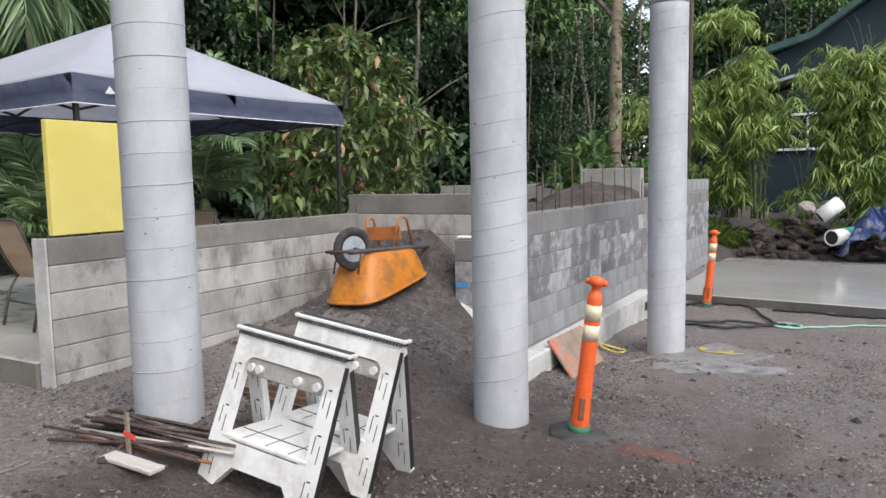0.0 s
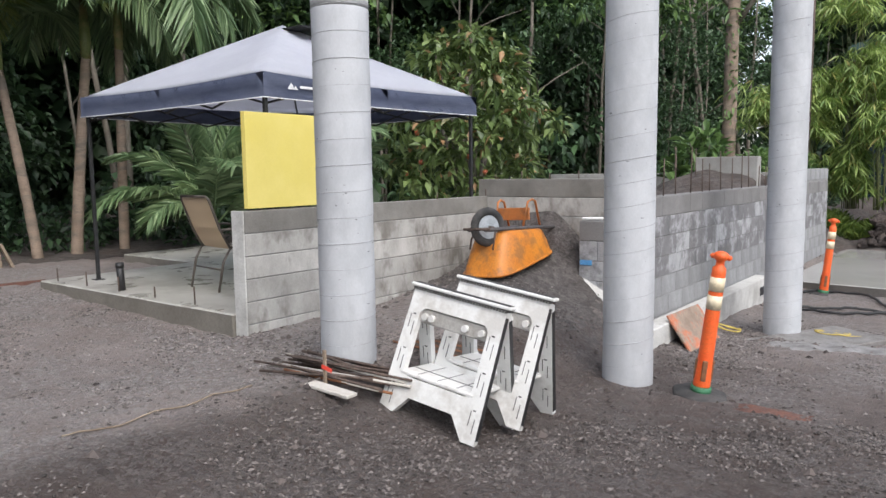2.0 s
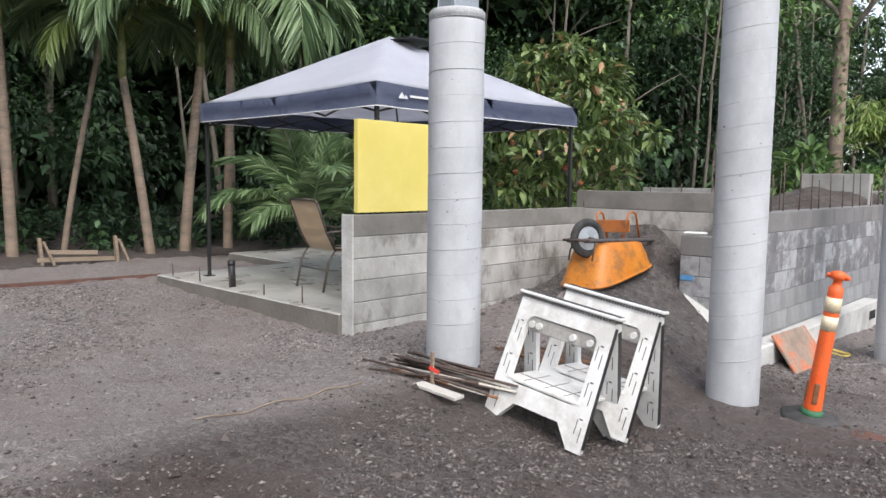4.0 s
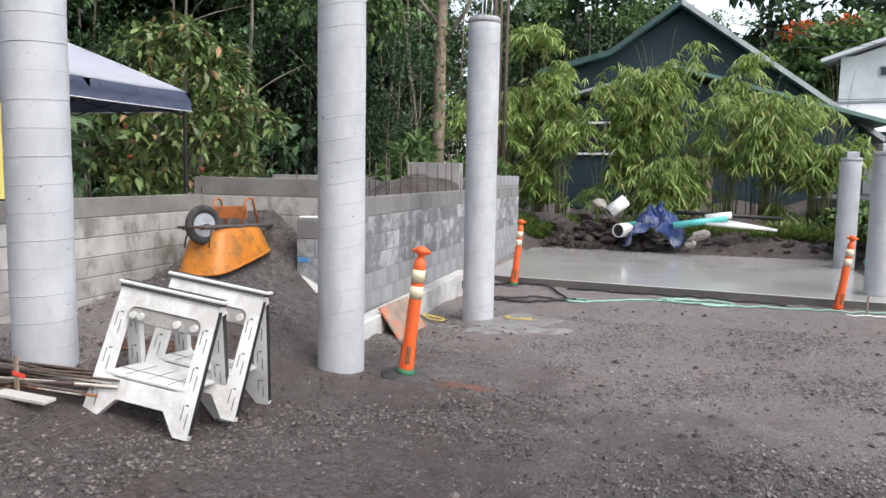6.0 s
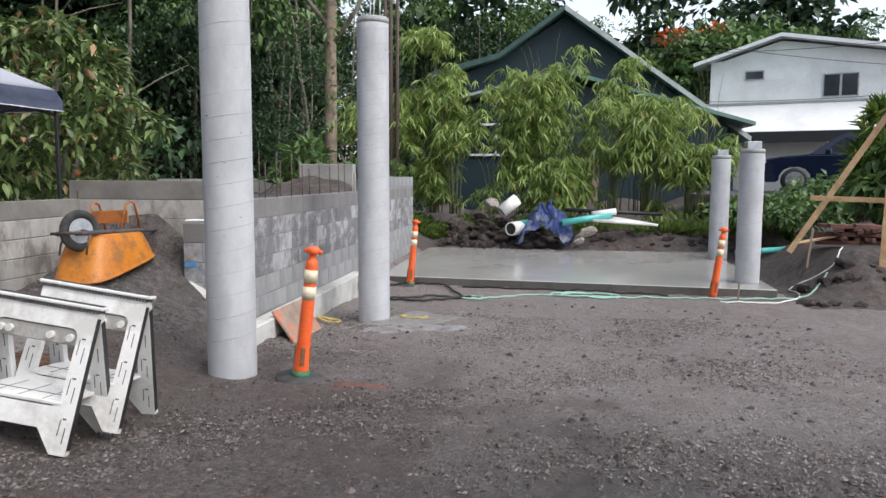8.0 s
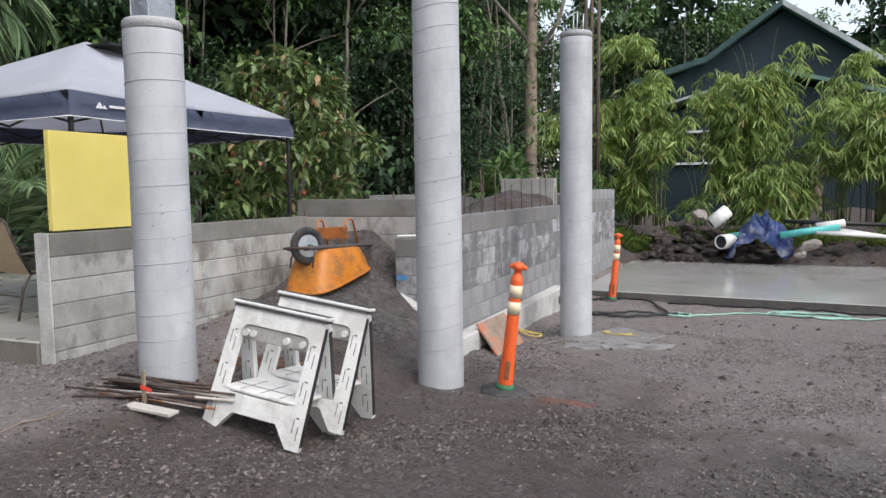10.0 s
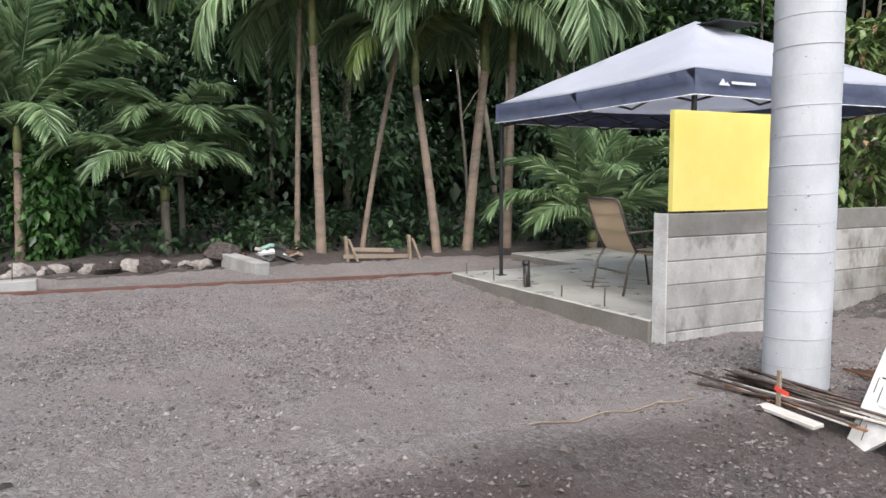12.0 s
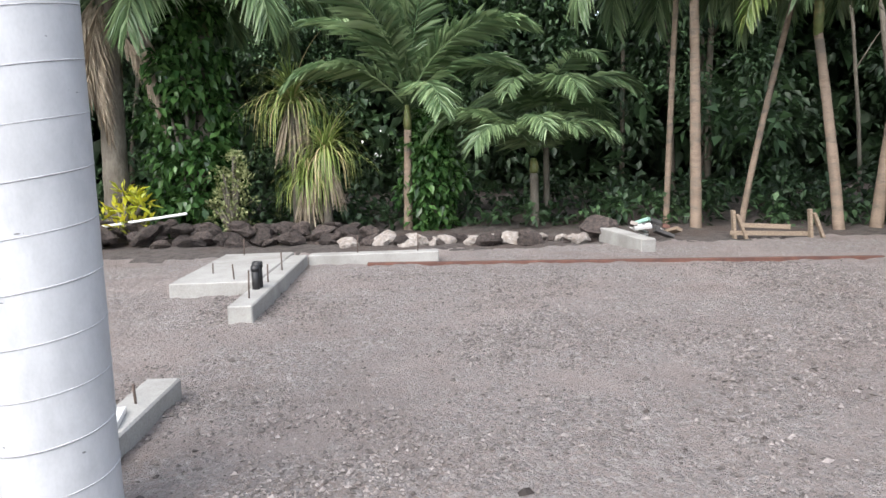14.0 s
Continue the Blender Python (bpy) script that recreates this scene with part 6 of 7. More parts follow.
def bamboo(x, y, z, h, n, w, low, label, seed):
    """Arching canes; leaves hang in fans from side twigs, gathered in loose drifts above the bare lower canes."""
    r = random.Random(seed)
    rn = np.random.default_rng(seed)
    ob = thing("bamboo_clump", label, "bamboo", group="bamboo hedge")
    P, T = [], []
    for k in range(n):
        q, d = r.uniform(0, 6.28), r.uniform(0.25, 1.0) * w
        hh = h * r.uniform(0.62, 1.04)
        bx, by = x + math.cos(q) * d * 0.3, y + math.sin(q) * d * 0.2
        pts = []
        for s in range(9):
            f = s / 8
            pts.append(Vector((bx + math.cos(q) * d * f ** 2.2, by + math.sin(q) * d * 0.7 * f ** 2.2, z + hh * (f - 0.20 * f ** 4))))
        part("cane", tube(bmesh.new(), pts, [0.013 * (1 - 0.8 * s / 8) for s in range(9)], 5), M_BAMBOO_CANE, ob, "thin green cane")
        for s in range(19):
            f = low + (1 - low) * r.random() ** 0.85
            i = min(7, int(f * 8))
            p = pts[i].lerp(pts[i + 1], f * 8 - i)
            if noise.noise((p.x * 1.1, p.z * 1.1, seed * 3.7)) < 0.02:
                continue
            a = r.uniform(0, 6.28)
            reach = r.uniform(0.2, 0.75)
            for u in range(5):
                g = (u + 1) / 5
                tw = p + Vector((math.cos(a) * reach * g + r.gauss(0, 0.05), math.sin(a) * reach * g + r.gauss(0, 0.05), 0.18 * g - 0.42 * g * g + r.gauss(0, 0.04)))
                b = r.uniform(0, 6.28)
                for m_ in range(4):
                    c = b + (m_ - 1.5) * 0.6
                    P.append(tw[:])
                    T.append((math.cos(c) * 0.75, math.sin(c) * 0.75, -0.62 + r.gauss(0, 0.22)))
    ln = rn.uniform(0.20, 0.40, len(P))
    part("crown", leaves_mesh("crown", P, T, ln, ln * 0.125, M_BAMBOO, 0.12, 0.2, seed), None, ob, "narrow drooping light green leaves")


M_BAMBOO_CANE = mat("bamboo_cane", (0.10, 0.12, 0.04), (0.19, 0.20, 0.08), 8, 0.5, 0.1, 50)
BAM = "weeping clump of light green bamboo behind the yard"
for k, (x, y, h, n, w, low) in enumerate((
        (-3.6, 19.0, 4.4, 24, 1.1, 0.06), (-2.6, 19.3, 6.4, 22, 1.0, 0.06), (-1.9, 18.9, 4.0, 16, 0.7, 0.08), (-0.2, 19.4, 5.2, 18, 1.0, 0.25), (0.5, 19.3, 5.9, 12, 0.8, 0.4), (1.2, 19.2, 4.6, 22, 1.0, 0.18),
        (2.2, 19.3, 4.1, 26, 1.1, 0.05), (3.3, 19.2, 3.9, 30, 1.1, 0.03), (4.3, 19.1, 3.5, 20, 0.8, 0.03), (3.0, 19.9, 6.2, 10, 0.9, 0.5), (5.0, 20.6, 5.6, 5, 0.7, 0.6), (-0.9, 19.0, 2.0, 9, 0.6, 0.1), (0.6, 18.9, 2.0, 10, 0.7, 0.1))):
    bamboo(x, y, 0.5, h, n, w, low, BAM, 40 + k)

# ---- woods round the place ----
EDGE = [(9, -22), (-4, -19), (-13.0, -14), (-14.6, -6), (-14.8, -2), (-14.4, 2), (-13.2, 6.2), (-11.6, 9.6), (-9.3, 13.2), (-6.6, 16.6), (-5.2, 19.8), (-5.5, 26), (-4, 37), (6, 44), (22, 45), (40, 38)]


def along(f):
    seg = [math.dist(a, b) for a, b in zip(EDGE, EDGE[1:])]
    d = f * sum(seg)
    for (a, b), s in zip(zip(EDGE, EDGE[1:]), seg):
        if d <= s:
            t = Vector(b) - Vector(a)
            p = Vector(a) + t * (d / s)
            t.normalize()
            return p, Vector((-t.y, t.x))
        d -= s
    return Vector(EDGE[-1]), Vector((0, 1))


def woods(name, n, per, off, zr, crad, leaf, wl, material, label, seed, f0=0.0, f1=1.0, down=0.35, gaps=-0.22):
    r = random.Random(seed)
    cl = []
    while len(cl) < n:
        p, nor = along(r.uniform(f0, f1))
        o = r.uniform(*off)
        z = zr[0] + (zr[1] - zr[0]) * r.random()
        if noise.noise((p.x * 0.35, p.y * 0.35, z * 0.45 + seed)) < gaps:
            continue
        # outward is to the left of the way for a clockwise edge
        cl.append(((p.x + nor.x * o * SIDE, p.y + nor.y * o * SIDE, z), crad * r.uniform(0.6, 1.35)))
    ob = new(name, crown_mesh(name, cl, per, leaf, wl, material, seed, down))
    return tagged(ob, label, "trees", kind="stuff")


SIDE = 1
woods("woods_undergrowth", 150, 20, (-0.2, 2.6), (0.4, 2.6), 0.42, 0.30, 0.62, M_FOREST_MID, "leafy green undergrowth at the edge of the woods", 1, 0.12, 0.62, 0.25)
woods("woods_shrubs", 240, 30, (-2.0, 0.6), (0.32, 0.75), 0.28, 0.18, 0.5, M_FOREST_MID, "low leafy plants along the edge of the woods", 9, 0.24, 0.6, 0.1, gaps=-0.5)
woods("woods_ferns", 420, 44, (-1.9, 1.6), (0.3, 0.95), 0.34, 0.20, 0.42, M_FOREST_SHADE, "dark shaded ferns and seedlings under the trees", 19, 0.2, 0.62, 0.15, gaps=-0.6)
woods("woods_saplings", 330, 110, (0.8, 4.0), (1.4, 6.5), 0.6, 0.14, 0.45, M_FOREST_MID, "leafy saplings in the woods", 2, 0.08, 0.7, 0.18, -0.05)
woods("woods_depth", 1300, 170, (3.0, 8.0), (0.0, 10.0), 1.0, 0.25, 0.5, M_FOREST_SHADE, "dark dense trees deep in the woods", 3, gaps=-0.45)
woods("woods_back", 2500, 100, (7.0, 15.0), (0.0, 11.0), 1.7, 0.74, 0.65, M_FOREST_SHADE, "dark wall of far trees", 4, gaps=-9)
woods("woods_tops", 420, 50, (6.0, 14.0), (9.0, 16.0), 1.5, 0.9, 0.6, M_FOREST_SHADE, "ragged tops of far trees", 6)
# mostly above the view, added to keep light out of the woods below
woods("woods_canopy", 620, 100, (2.2, 8.0), (5.5, 12.0), 0.9, 0.27, 0.5, M_FOREST_LIGHT, "high leafy canopy added over the woods to shade them", 5)


def woods_trunks():
    r = random.Random(77)
    for k in range(64):
        p, nor = along(r.uniform(0.16, 0.66))
        o = r.uniform(1.4, 6.5)
        x, y = p.x + nor.x * o * SIDE, p.y + nor.y * o * SIDE
        h, rad = r.uniform(6, 12), r.uniform(0.03, 0.09)
        # the garden palms leave no room for trunks here
        if x < -12 and -5.5 < y < 1.2:
            continue
        lx, ly = r.uniform(-1.2, 1.2), r.uniform(-1.2, 1.2)
        ob = thing("tree_trunk", "slim grey tree trunk in the shaded woods", "tree", pose(x, y, ground_height(x, y) - 0.2), "forest trunks")
        bm = bmesh.new()
        n = 9
        pts = [(lx * (s / n) ** 1.4 + 0.06 * noise.noise((s * 0.9, k, 0)), ly * (s / n) ** 1.4 + 0.06 * noise.noise((s * 0.9, k, 5)), h * s / n) for s in range(n + 1)]
        tube(bm, pts, [rad * (1.2 - 0.8 * s / n) for s in range(n + 1)], 7)
        part("trunk", bm, M_BARK, ob)
        for b in range(4):
            br = bmesh.new()
            s = r.randint(3, n - 1)
            q = r.uniform(0, 6.28)
            d = Vector((math.cos(q), math.sin(q), r.uniform(0.3, 1.0))) * r.uniform(0.6, 1.8)
            p0 = Vector(pts[s])
            tube(br, [p0, p0 + d * 0.5 + Vector((0, 0, 0.05)), p0 + d], [rad * 0.5, rad * 0.3, rad * 0.1], 5)
            part("branch", br, M_BARK, ob)


woods_trunks()
mast = thing("pale_trunk_tree", "tree with a pale yellowish trunk and ferns on it", "tree")
part("trunk", tube(bmesh.new(), [(-4.72, 16.64, 0.5), (-4.68, 16.64, 2.6), (-4.66, 16.62, 4.5), (-4.6, 16.6, 6.0), (-4.4, 16.6, 8.5)], [0.17, 0.15, 0.14, 0.12, 0.08], 10), M_PALM_BARK, mast)
part("branch_frame", tubes(([(-4.64, 16.6, 5.0), (-5.2, 16.5, 5.7), (-5.9, 16.4, 6.6)], [0.06, 0.05, 0.03]), ([(-4.62, 16.6, 4.6), (-4.0, 16.7, 5.5), (-3.7, 16.8, 6.6)], [0.06, 0.05, 0.03])), M_BARK, mast)
part("crown", crown_mesh("crown", [((-4.66, 16.6, 2.2 + 0.35 * k), 0.22) for k in range(11)], 20, 0.22, 0.3, M_FOREST_LIGHT, 5), None, mast, "small ferns on the trunk")
poles = thing("bare_trunk_cluster", "cluster of bare dark brown trunks", "tree")
for dx in (-0.12, 0.0, 0.14):
    part("trunk", tubes(([(-3.48 + dx, 17.97, 0.4), (-3.46 + dx * 1.3, 17.97, 7.5)], [0.06, 0.04])), M_STEEL, poles)
shrub("broad_leaf_plant", -4.6, 14.6, 1.0, 0.6, 0.5, 1.1, 22, 18, 0.34, 0.35, M_FOREST_LIGHT, "broad-leaved green plant behind the wall", "plant", 15, 0.0, 0.1, 0.2)
shrub("broad_leaf_plant", -3.6, 15.8, 0.8, 0.9, 0.5, 1.0, 30, 22, 0.26, 0.35, M_FOREST_LIGHT, "leafy green weeds behind the wall", "plant", 16, 0.1, 0.05, 0.2)


def weeds(name, x0, x1, y0, y1, n, h, seed):
    r = np.random.default_rng(seed)
    P = np.stack([r.uniform(x0, x1, n), r.uniform(y0, y1, n), np.zeros(n)], axis=1)
    P[:, 2] = [ground_height(float(a), float(b)) - 0.02 for a, b, _ in P]
    T = r.normal(size=(n, 3)) * 0.4 + np.array([0, 0, 1.0])
    ob = new(name, leaves_mesh(name, P, T, h * r.uniform(0.5, 1.3, n), 0.03, M_GRASS, 0.1, 0.3, seed))
    tagged(ob, "low green weeds and grass along the hedge", "weeds", kind="stuff")


weeds("weeds", -3.0, 6.5, 17.5, 19.5, 14000, 0.42, 3)


# ---- houses and car beyond the hedge ----
def poly(bm, pts):
    return bm.faces.new([bm.verts.new(p) for p in pts])


def slabbed(pts, t, direction=(0, 0, -1)):
    bm = bmesh.new()
    poly(bm, pts)
    r = bmesh.ops.extrude_face_region(bm, geom=bm.faces[:])
    bmesh.ops.translate(bm, verts=[v for v in r["geom"] if isinstance(v, bmesh.types.BMVert)], vec=Vector(direction) * t)
    bmesh.ops.recalc_face_normals(bm, faces=bm.faces[:])
    return bm


def green_house():
    ob = thing("green_house", "dark green house with a steep gable roof behind bamboo", "house")
    y = 28.6
    w = part("wall", slabbed([(-3.0, y, 0.3), (7.6, y, 0.3), (7.6, y, 3.0), (1.2, y, 7.75), (-1.2, y, 6.2), (-3.0, y, 5.5)], 6.0, (0, 1, 0)), M_HOUSE, ob, "dark green gable wall")
    for nm, p, q in (("right", (1.1, 7.95), (8.0, 3.0)), ("left", (1.1, 7.95), (-1.4, 6.2)), ("eave", (-1.4, 6.2), (-4.1, 5.5))):
        slope = part("roof", slabbed([(p[0], y - 0.7, p[1]), (q[0], y - 0.7, q[1]), (q[0], y + 7, q[1]), (p[0], y + 7, p[1])], 0.1), M_ROOF, ob, "green metal roof slope")
        part("fascia", slabbed([(p[0], y - 0.73, p[1] + 0.03), (q[0], y - 0.73, q[1] + 0.03), (q[0], y - 0.73, q[1] - 0.17), (p[0], y - 0.73, p[1] - 0.17)], 0.03, (0, -1, 0)), M_FASCIA if nm == "right" else M_DARK_ROOF, slope, "weathered pale fascia board")
        for k in range(1, 9):
            f = k / 9
            x, z = p[0] + (q[0] - p[0]) * f, p[1] + (q[1] - p[1]) * f
            part("roof_rib", bbox((x - 0.025, y - 0.7, z), (x + 0.025, y + 6.9, z + 0.05)), M_ROOF, slope)
    yp = 26.2
    part("porch_wall", slabbed([(-3.2, yp + 0.6, 0.3), (6.9, yp + 0.6, 0.3), (6.9, yp + 0.6, 3.3), (1.0, yp + 0.6, 5.05), (-3.2, yp + 0.6, 3.95)], 2.0, (0, 1, 0)), M_HOUSE, ob)
    part("porch_roof", slabbed([(1.0, yp, 5.38), (7.7, yp, 3.45), (7.7, yp + 2.6, 3.45), (1.0, yp + 2.6, 5.38)], 0.13), M_ROOF, ob, "pale green porch roof")
    part("porch_roof", slabbed([(1.0, yp, 5.38), (-3.6, yp, 4.2), (-3.6, yp + 2.6, 4.2), (1.0, yp + 2.6, 5.38)], 0.09), M_FASCIA, ob)
    win = part("window", bbox((-2.35, yp + 0.50, 2.35), (-0.5, yp + 0.62, 3.45)), M_GLASS_DARK, ob, "dark window pane")
    for lo, hi in (((-2.4, yp + 0.46, 3.4), (-0.45, yp + 0.5, 3.48)), ((-2.4, yp + 0.46, 2.28), (-0.45, yp + 0.5, 2.36)), ((-2.4, yp + 0.46, 2.28), (-2.33, yp + 0.5, 3.48)), ((-1.4, yp + 0.46, 2.28), (-1.33, yp + 0.5, 3.48)), ((-0.52, yp + 0.46, 2.28), (-0.45, yp + 0.5, 3.48))):
        part("window_frame", bbox(lo, hi), M_TRIM_WHITE, win, "white window frame")
    ch_ = part("brick_pillar", bbox((1.6, yp + 0.3, 0.3), (2.4, yp + 0.58, 2.2)), M_BRICK, ob, "tan masonry pillar")


M_BRICK = mat("tan_masonry", (0.24, 0.18, 0.12), (0.36, 0.29, 0.21), 5, 0.9, 0.3, 30)
green_house()


def white_house():
    ob = thing("white_house", "two-storey white house with a low gable roof", "house", pose(8.6, 36.7, 0.6, 0, 0, -20))
    part("wall", slabbed([(-0.3, 0, 2.6), (8.6, 0, 2.6), (8.6, 0, 6.2), (2.8, 0, 7.25), (-0.3, 0, 6.3)], 6.0, (0, 1, 0)), M_SIDING, ob, "white plank wall")
    for k in range(14):
        part("plank", bbox((-0.3, -0.012, 3.4 + 0.22 * k), (8.6, 0.0, 3.4 + 0.22 * k + 0.205)), M_SIDING, ob)
    part("roof", slabbed([(2.8, -0.7, 7.5), (9.6, -0.7, 6.2), (9.6, 6.5, 6.2), (2.8, 6.5, 7.5)], 0.14), M_GREY_TRIM, ob, "grey low gable roof")
    part("roof", slabbed([(2.8, -0.7, 7.5), (-1.0, -0.7, 6.35), (-1.0, 6.5, 6.35), (2.8, 6.5, 7.5)], 0.14), M_GREY_TRIM, ob)
    for sx, x1, z1 in ((1, 9.6, 6.2), (-1, -1.0, 6.35)):
        part("fascia", slabbed([(2.8, -0.72, 7.5), (x1, -0.72, z1), (x1, -0.72, z1 - 0.16), (2.8, -0.72, 7.34)], 0.03, (0, -1, 0)), M_TRIM_WHITE, ob, "white fascia board")
    part("skirt_roof", slabbed([(-1.4, -2.6, 2.95), (9.5, -2.6, 2.95), (9.5, -0.02, 4.35), (-0.6, -0.02, 4.35)], 0.12), M_SIDING, ob, "white skirt roof over the garage")
    part("skirt_edge", bbox((-1.4, -2.72, 2.45), (9.5, -2.6, 2.92)), M_DARK, ob, "dark gutter edge")
    part("garage_front", bbox((-1.2, -1.0, 0.2), (9.4, -0.1, 2.6)), M_SIDING, ob, "pale garage front in shade")
    part("ledge", bbox((-0.6, -0.08, 4.36), (8.7, -0.02, 4.46)), M_GREY_TRIM, ob)
    for x, z, w, h, n in ((1.3, 5.55, 0.75, 0.34, 1), (4.62, 4.62, 0.62, 0.95, 1), (5.34, 4.62, 0.62, 0.95, 1)):
        win = part("window", bbox((x, -0.05, z), (x + w, -0.02, z + h)), M_GLASS_DARK, ob, "dark window")
        for lo, hi in (((x - 0.05, -0.07, z - 0.05), (x + w + 0.05, -0.02, z)), ((x - 0.05, -0.07, z + h), (x + w + 0.05, -0.02, z + h + 0.05)), ((x - 0.05, -0.07, z), (x, -0.02, z + h)), ((x + w, -0.07, z), (x + w + 0.05, -0.02, z + h))):
            part("window_frame", bbox(lo, hi), M_GREY_TRIM, win)
    part("panel", bbox((2.15, -0.03, 5.5), (2.95, -0.014, 5.95)), M_TRIM_WHITE, ob, "white wall panel")


white_house()


def suv():
    ob = thing("parked_car", "dark navy sport utility car parked on the street", "car", pose(7.42, 24.2, 1.04, 0, 0, -16))
    # local: x from the nose backwards, y across
    low = [(0.06, 0.33), (0.0, 0.55), (0.03, 0.92), (0.14, 1.05), (0.55, 1.12), (1.30, 1.18), (4.85, 1.18), (4.97, 0.9), (4.98, 0.5), (4.9, 0.33), (4.36, 0.33), (4.32, 0.56), (4.2, 0.72), (4.02, 0.80), (3.76, 0.80), (3.58, 0.72), (3.46, 0.56), (3.42, 0.33), (1.41, 0.33), (1.37, 0.56), (1.25, 0.72), (1.07, 0.80), (0.81, 0.80), (0.63, 0.72), (0.51, 0.56), (0.47, 0.33)]
    bm = prism(low, 1.9)
    bmesh.ops.translate(bm, verts=bm.verts[:], vec=(0, -0.95, 0))
    bmesh.ops.dissolve_limit(bm, angle_limit=0.02, verts=bm.verts[:], edges=bm.edges[:])
    bmesh.ops.bevel(bm, geom=[e for e in bm.edges if e.calc_face_angle(0) > 1.2], offset=0.045, segments=3, affect="EDGES")
    body = part("body", bm, M_CAR, ob)
    cab = bmesh.new()
    for x, y, z in ((1.30, 0.88, 1.17), (4.88, 0.88, 1.17), (4.68, 0.74, 1.78), (4.3, 0.74, 1.84), (2.35, 0.74, 1.82), (2.1, 0.74, 1.75)):
        cab.verts.new((x, y, z))
        cab.verts.new((x, -y, z))
    bmesh.ops.convex_hull(cab, input=cab.verts[:])
    part("cabin", cab, M_CAR, ob)
    def side_y(z):
        return -0.88 + 0.14 * (z - 1.17) / 0.63 - 0.012
    for pts in ([(1.72, 1.24), (2.22, 1.68), (2.78, 1.70), (2.78, 1.24)], [(2.86, 1.24), (2.86, 1.70), (3.62, 1.70), (3.62, 1.24)], [(3.7, 1.24), (3.7, 1.70), (4.4, 1.68), (4.6, 1.24)]):
        g = bmesh.new()
        poly(g, [(x, side_y(z), z) for x, z in pts])
        bmesh.ops.solidify(g, geom=g.faces[:], thickness=0.006)
        part("window", g, M_GLASS_DARK, body, "dark side window")
    ws = bmesh.new()
    poly(ws, [(1.36, -0.80, 1.225), (1.36, 0.80, 1.225), (2.05, 0.69, 1.74), (2.05, -0.69, 1.74)])
    bmesh.ops.solidify(ws, geom=ws.faces[:], thickness=0.012)
    part("windscreen", ws, M_GLASS_DARK, body, "windscreen reflecting the bright sky")
    part("sill", bbox((1.42, -0.965, 0.30), (3.4, -0.93, 0.42), 0.01), M_BLACK, ob)
    for x in (2.82, 3.66):
        part("door_seam", bbox((x - 0.004, -0.953, 0.42), (x + 0.004, -0.949, 1.16)), M_BLACK, ob)
    for x in (2.6, 3.45):
        part("door_handle", bbox((x, -0.975, 1.0), (x + 0.16, -0.95, 1.03), 0.006), M_CAR, ob)
    part("fog_lamp", bbox((-0.06, -0.80, 0.44), (0.0, -0.66, 0.53), 0.01), M_LAMP, ob)
    part("headlight", bbox((-0.01, -0.93, 0.80), (0.22, -0.62, 0.98), 0.03), M_LAMP, ob, "clear headlight")
    part("headlight", bbox((-0.01, 0.62, 0.80), (0.22, 0.93, 0.98), 0.03), M_LAMP, ob, "clear headlight")
    part("grille", bbox((-0.02, -0.55, 0.62), (0.04, 0.55, 0.92), 0.01), M_BLACK, ob)
    part("bumper", bbox((-0.05, -0.92, 0.36), (0.12, 0.92, 0.60), 0.04), M_CAR, ob)
    part("mirror", bbox((1.75, -1.08, 1.18), (1.9, -0.92, 1.34), 0.03), M_CAR, ob)
    for x in (0.94, 3.89):
        for sy in (-1, 1):
            wh = part("wheel", lathe([(0.3, -0.10), (0.385, -0.09), (0.385, 0.09), (0.3, 0.10)], 28), M_BLACK, ob, "black tyre")
            wh.matrix_local = Matrix.Translation((x, sy * 0.86, 0.385)) @ Matrix.Rotation(radians(90), 4, "X")
            part("rim", lathe([(0.27, -0.112), (0.25, -0.106), (0.06, -0.09), (0.05, 0.10), (0.25, 0.106), (0.27, 0.112)], 28), M_CHROME, wh, "alloy rim")
            for k in range(6):
                b = bbox((0.05, -0.022, -0.118), (0.25, 0.022, 0.118), 0.004, Matrix.Rotation(radians(60 * k), 4, "Z"))
                part("spoke", b, M_CHROME, wh)
    return ob


suv()
tagged(obj("road", bbox((0, -4.2, -0.3), (34, 2.2, 0.0), 0.0, pose(5.6, 24.9, 1.03, 0, 0, -16)), M_ASPHALT), "grey asphalt street behind the hedge", "road", kind="structure")


for a, b, sag in (((3.0, 30.0, 7.45), (18.0, 30.0, 5.6), 0.35), ((4.5, 30.0, 4.55), (18.0, 30.0, 5.15), 0.25), ((2.0, 29.0, 6.4), (18.0, 29.0, 7.1), 0.4)):
    wire = thing("overhead_wire", "thin dark overhead wire crossing the street", "wire", group="overhead wires")
    part("strand", tube(bmesh.new(), [Vector(a).lerp(Vector(b), k / 16) - Vector((0, 0, sag * (1 - (k / 8 - 1) ** 2))) for k in range(17)], 0.012, 5), M_RUBBER, wire)

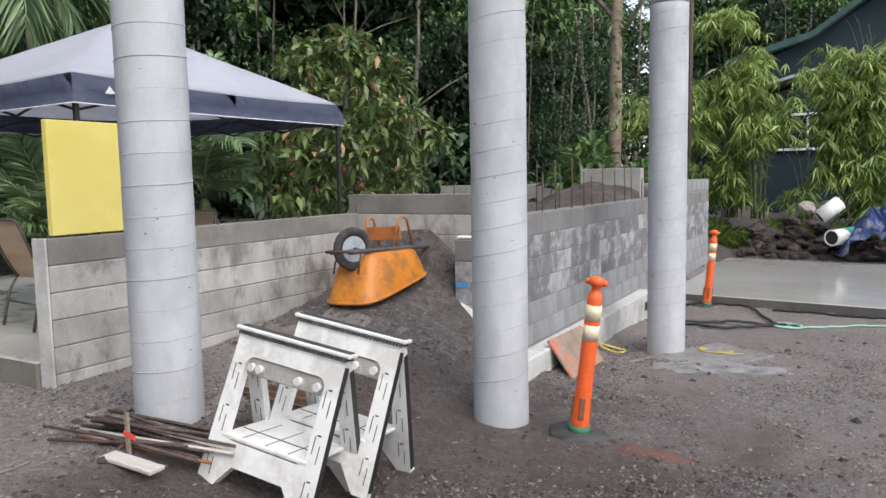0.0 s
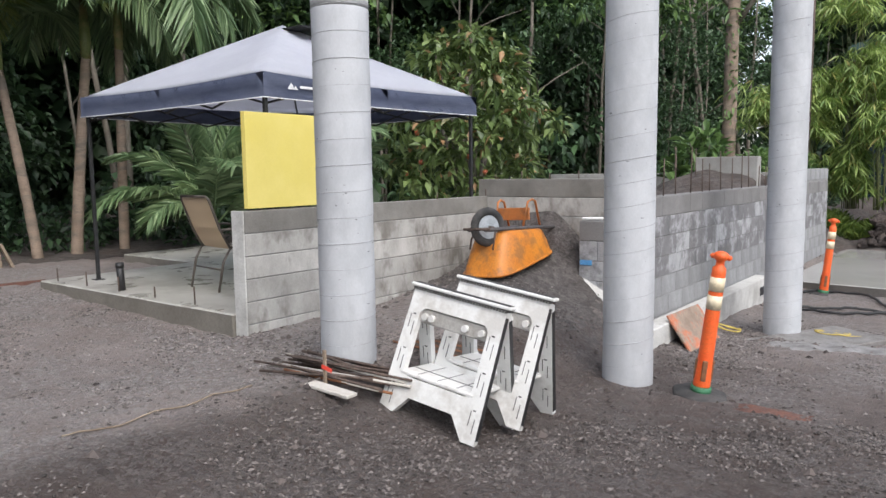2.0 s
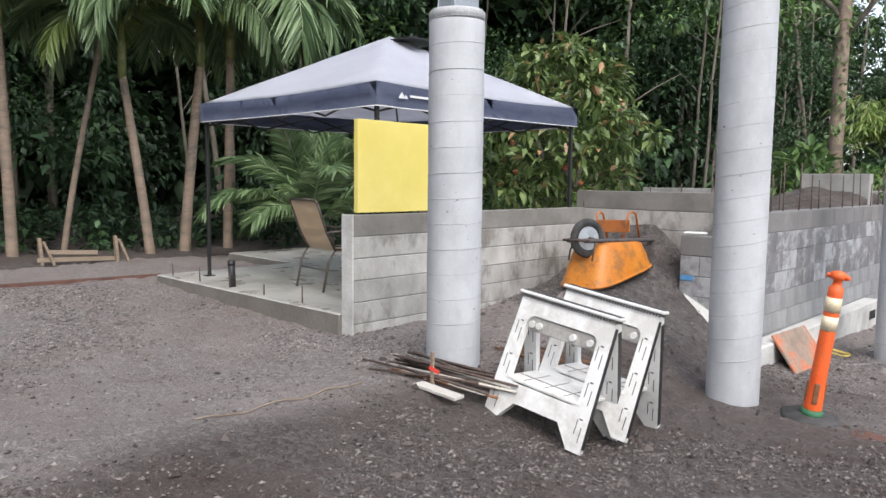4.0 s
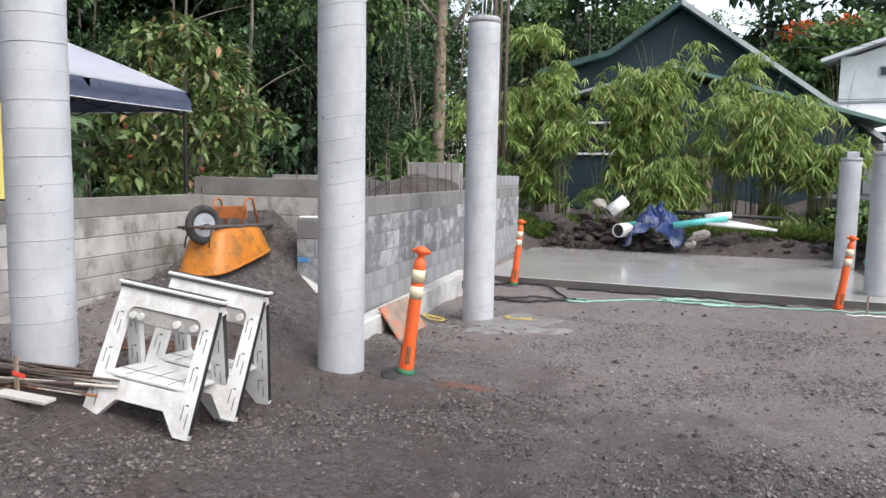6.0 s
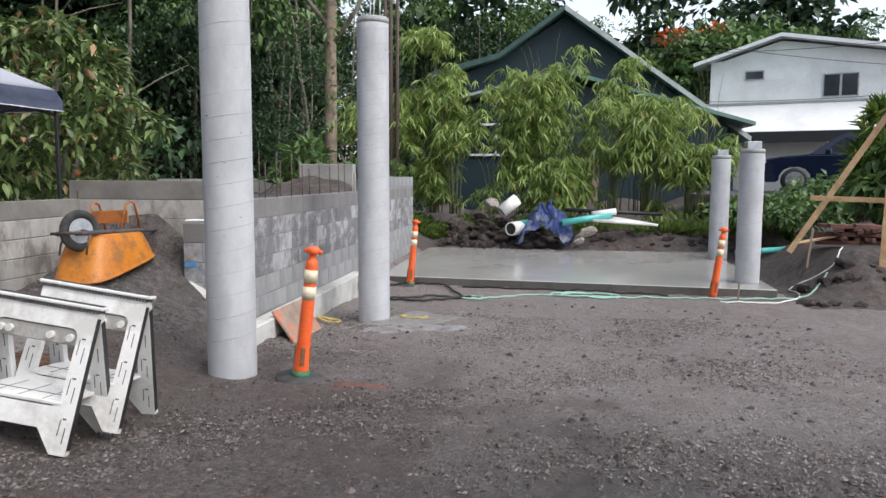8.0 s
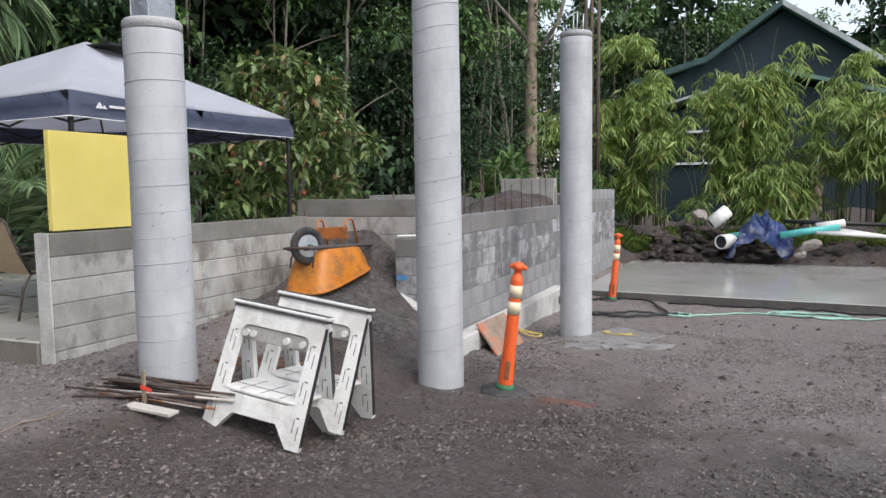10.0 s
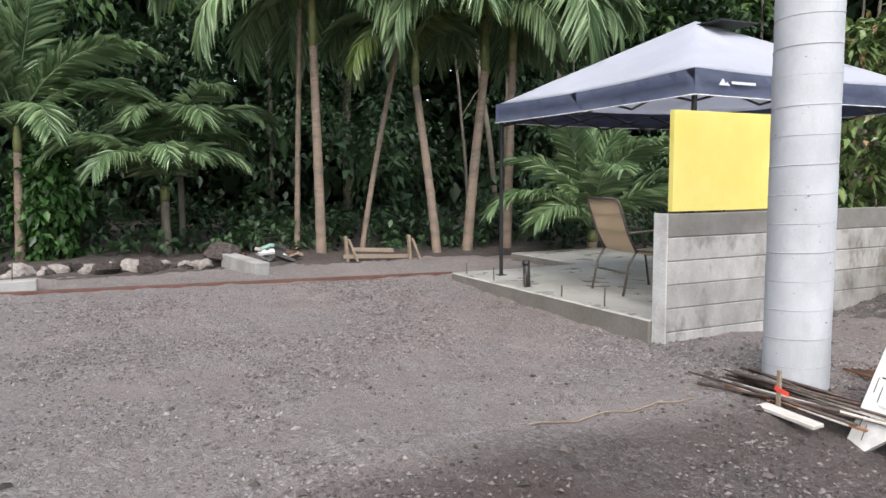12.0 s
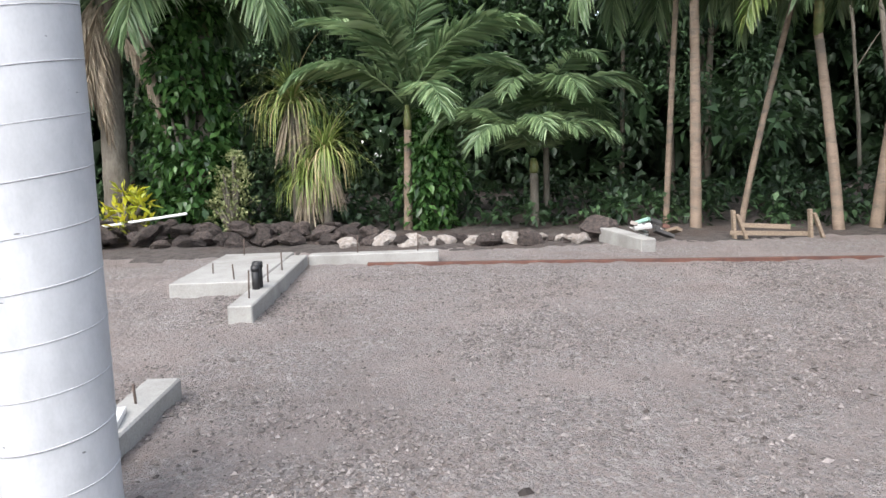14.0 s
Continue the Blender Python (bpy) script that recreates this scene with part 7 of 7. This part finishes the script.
# ---- masonry pieces ----
def block_run(parent, axis, a0, a1, z0, z1, fixed, depth, material_of, length=0.4, course=0.2, joint=0.007, stagger=True):
    """Courses of blocks on a core; axis is the run's direction, fixed the core's near face, depth how far blocks stand proud both ways."""
    meshes = {}
    row = 0
    z = z1 - course
    while z > z0 - course * 0.9:
        off = (length / 2 if (row % 2 and stagger) else 0.0)
        p = a0 - off
        while p < a1 - 0.02:
            lo, hi = max(p, a0), min(p + length, a1)
            if hi - lo > 0.03:
                mt = material_of(row, lo)
                key = (round(hi - lo, 3), mt.name)
                if key not in meshes:
                    l = hi - lo - joint
                    h = course - joint
                    d = depth
                    bm = bmesh.new()
                    dims = (d, l, h) if axis == "y" else (l, d, h)
                    box(bm, [-v / 2 for v in dims], [v / 2 for v in dims], 0.004)
                    me = bpy.data.meshes.new("block")
                    bm.to_mesh(me)
                    bm.free()
                    me.materials.append(mt)
                    meshes[key] = me
                ob = new("block", meshes[key])
                c = (lo + hi) / 2
                ob.location = (fixed, c, z + course / 2) if axis == "y" else (c, fixed, z + course / 2)
                ob.parent = parent
            p += length
        row += 1
        z -= course


rk = random.Random(21)


def patchy(row, lo):
    if row == 0:
        return M_BEAM
    if row in (1, 2, 3):
        return M_BLOCK_PALE if rk.random() < (0.0, 0.16, 0.30, 0.34)[row] else M_BLOCK
    return M_BLOCK_MID


block_run(wall_left, "y", 3.02, 6.39, 0.2, 1.25, -4.404, 0.132, lambda r, l: M_CAP if r == 0 else M_STUCCO, length=3.45, course=0.18, joint=0.008, stagger=False)
block_run(wall_cross, "x", -4.47, -2.57, 0.6, 1.44, 6.5, 0.2, lambda r, l: M_STUCCO if r else M_CAP, length=3.45, stagger=False)
block_run(wall_block, "y", 6.14, 15.02, -0.25, 1.26, -2.45, 0.2, patchy)
block_run(wall_block_high, "y", 11.8, 15.02, 1.28, 1.49, -2.45, 0.2, lambda r, l: M_BLOCK_MID)
block_run(wall_pier, "x", -3.06, -2.56, 0.3, 1.02, 6.24, 0.2, lambda r, l: M_BLOCK_PALE if r else M_BEAM)

simple("tape_strip", (-3.045, 6.133, 0.575), (-2.915, 6.137, 0.625), M_BLUE_MARK, "strip of blue tape stuck on the return wall", "tape", pose(0, 0, 0), "", "strip", 0.0)
simple("pvc_offcut", (-0.10, -0.03, 0.0), (0.12, 0.03, 0.03), M_PVC, "white plastic pipe offcut lying on the return wall", "offcut", pose(-2.96, 6.22, 1.025, 0, 0, 20), "", "piece", 0.012)
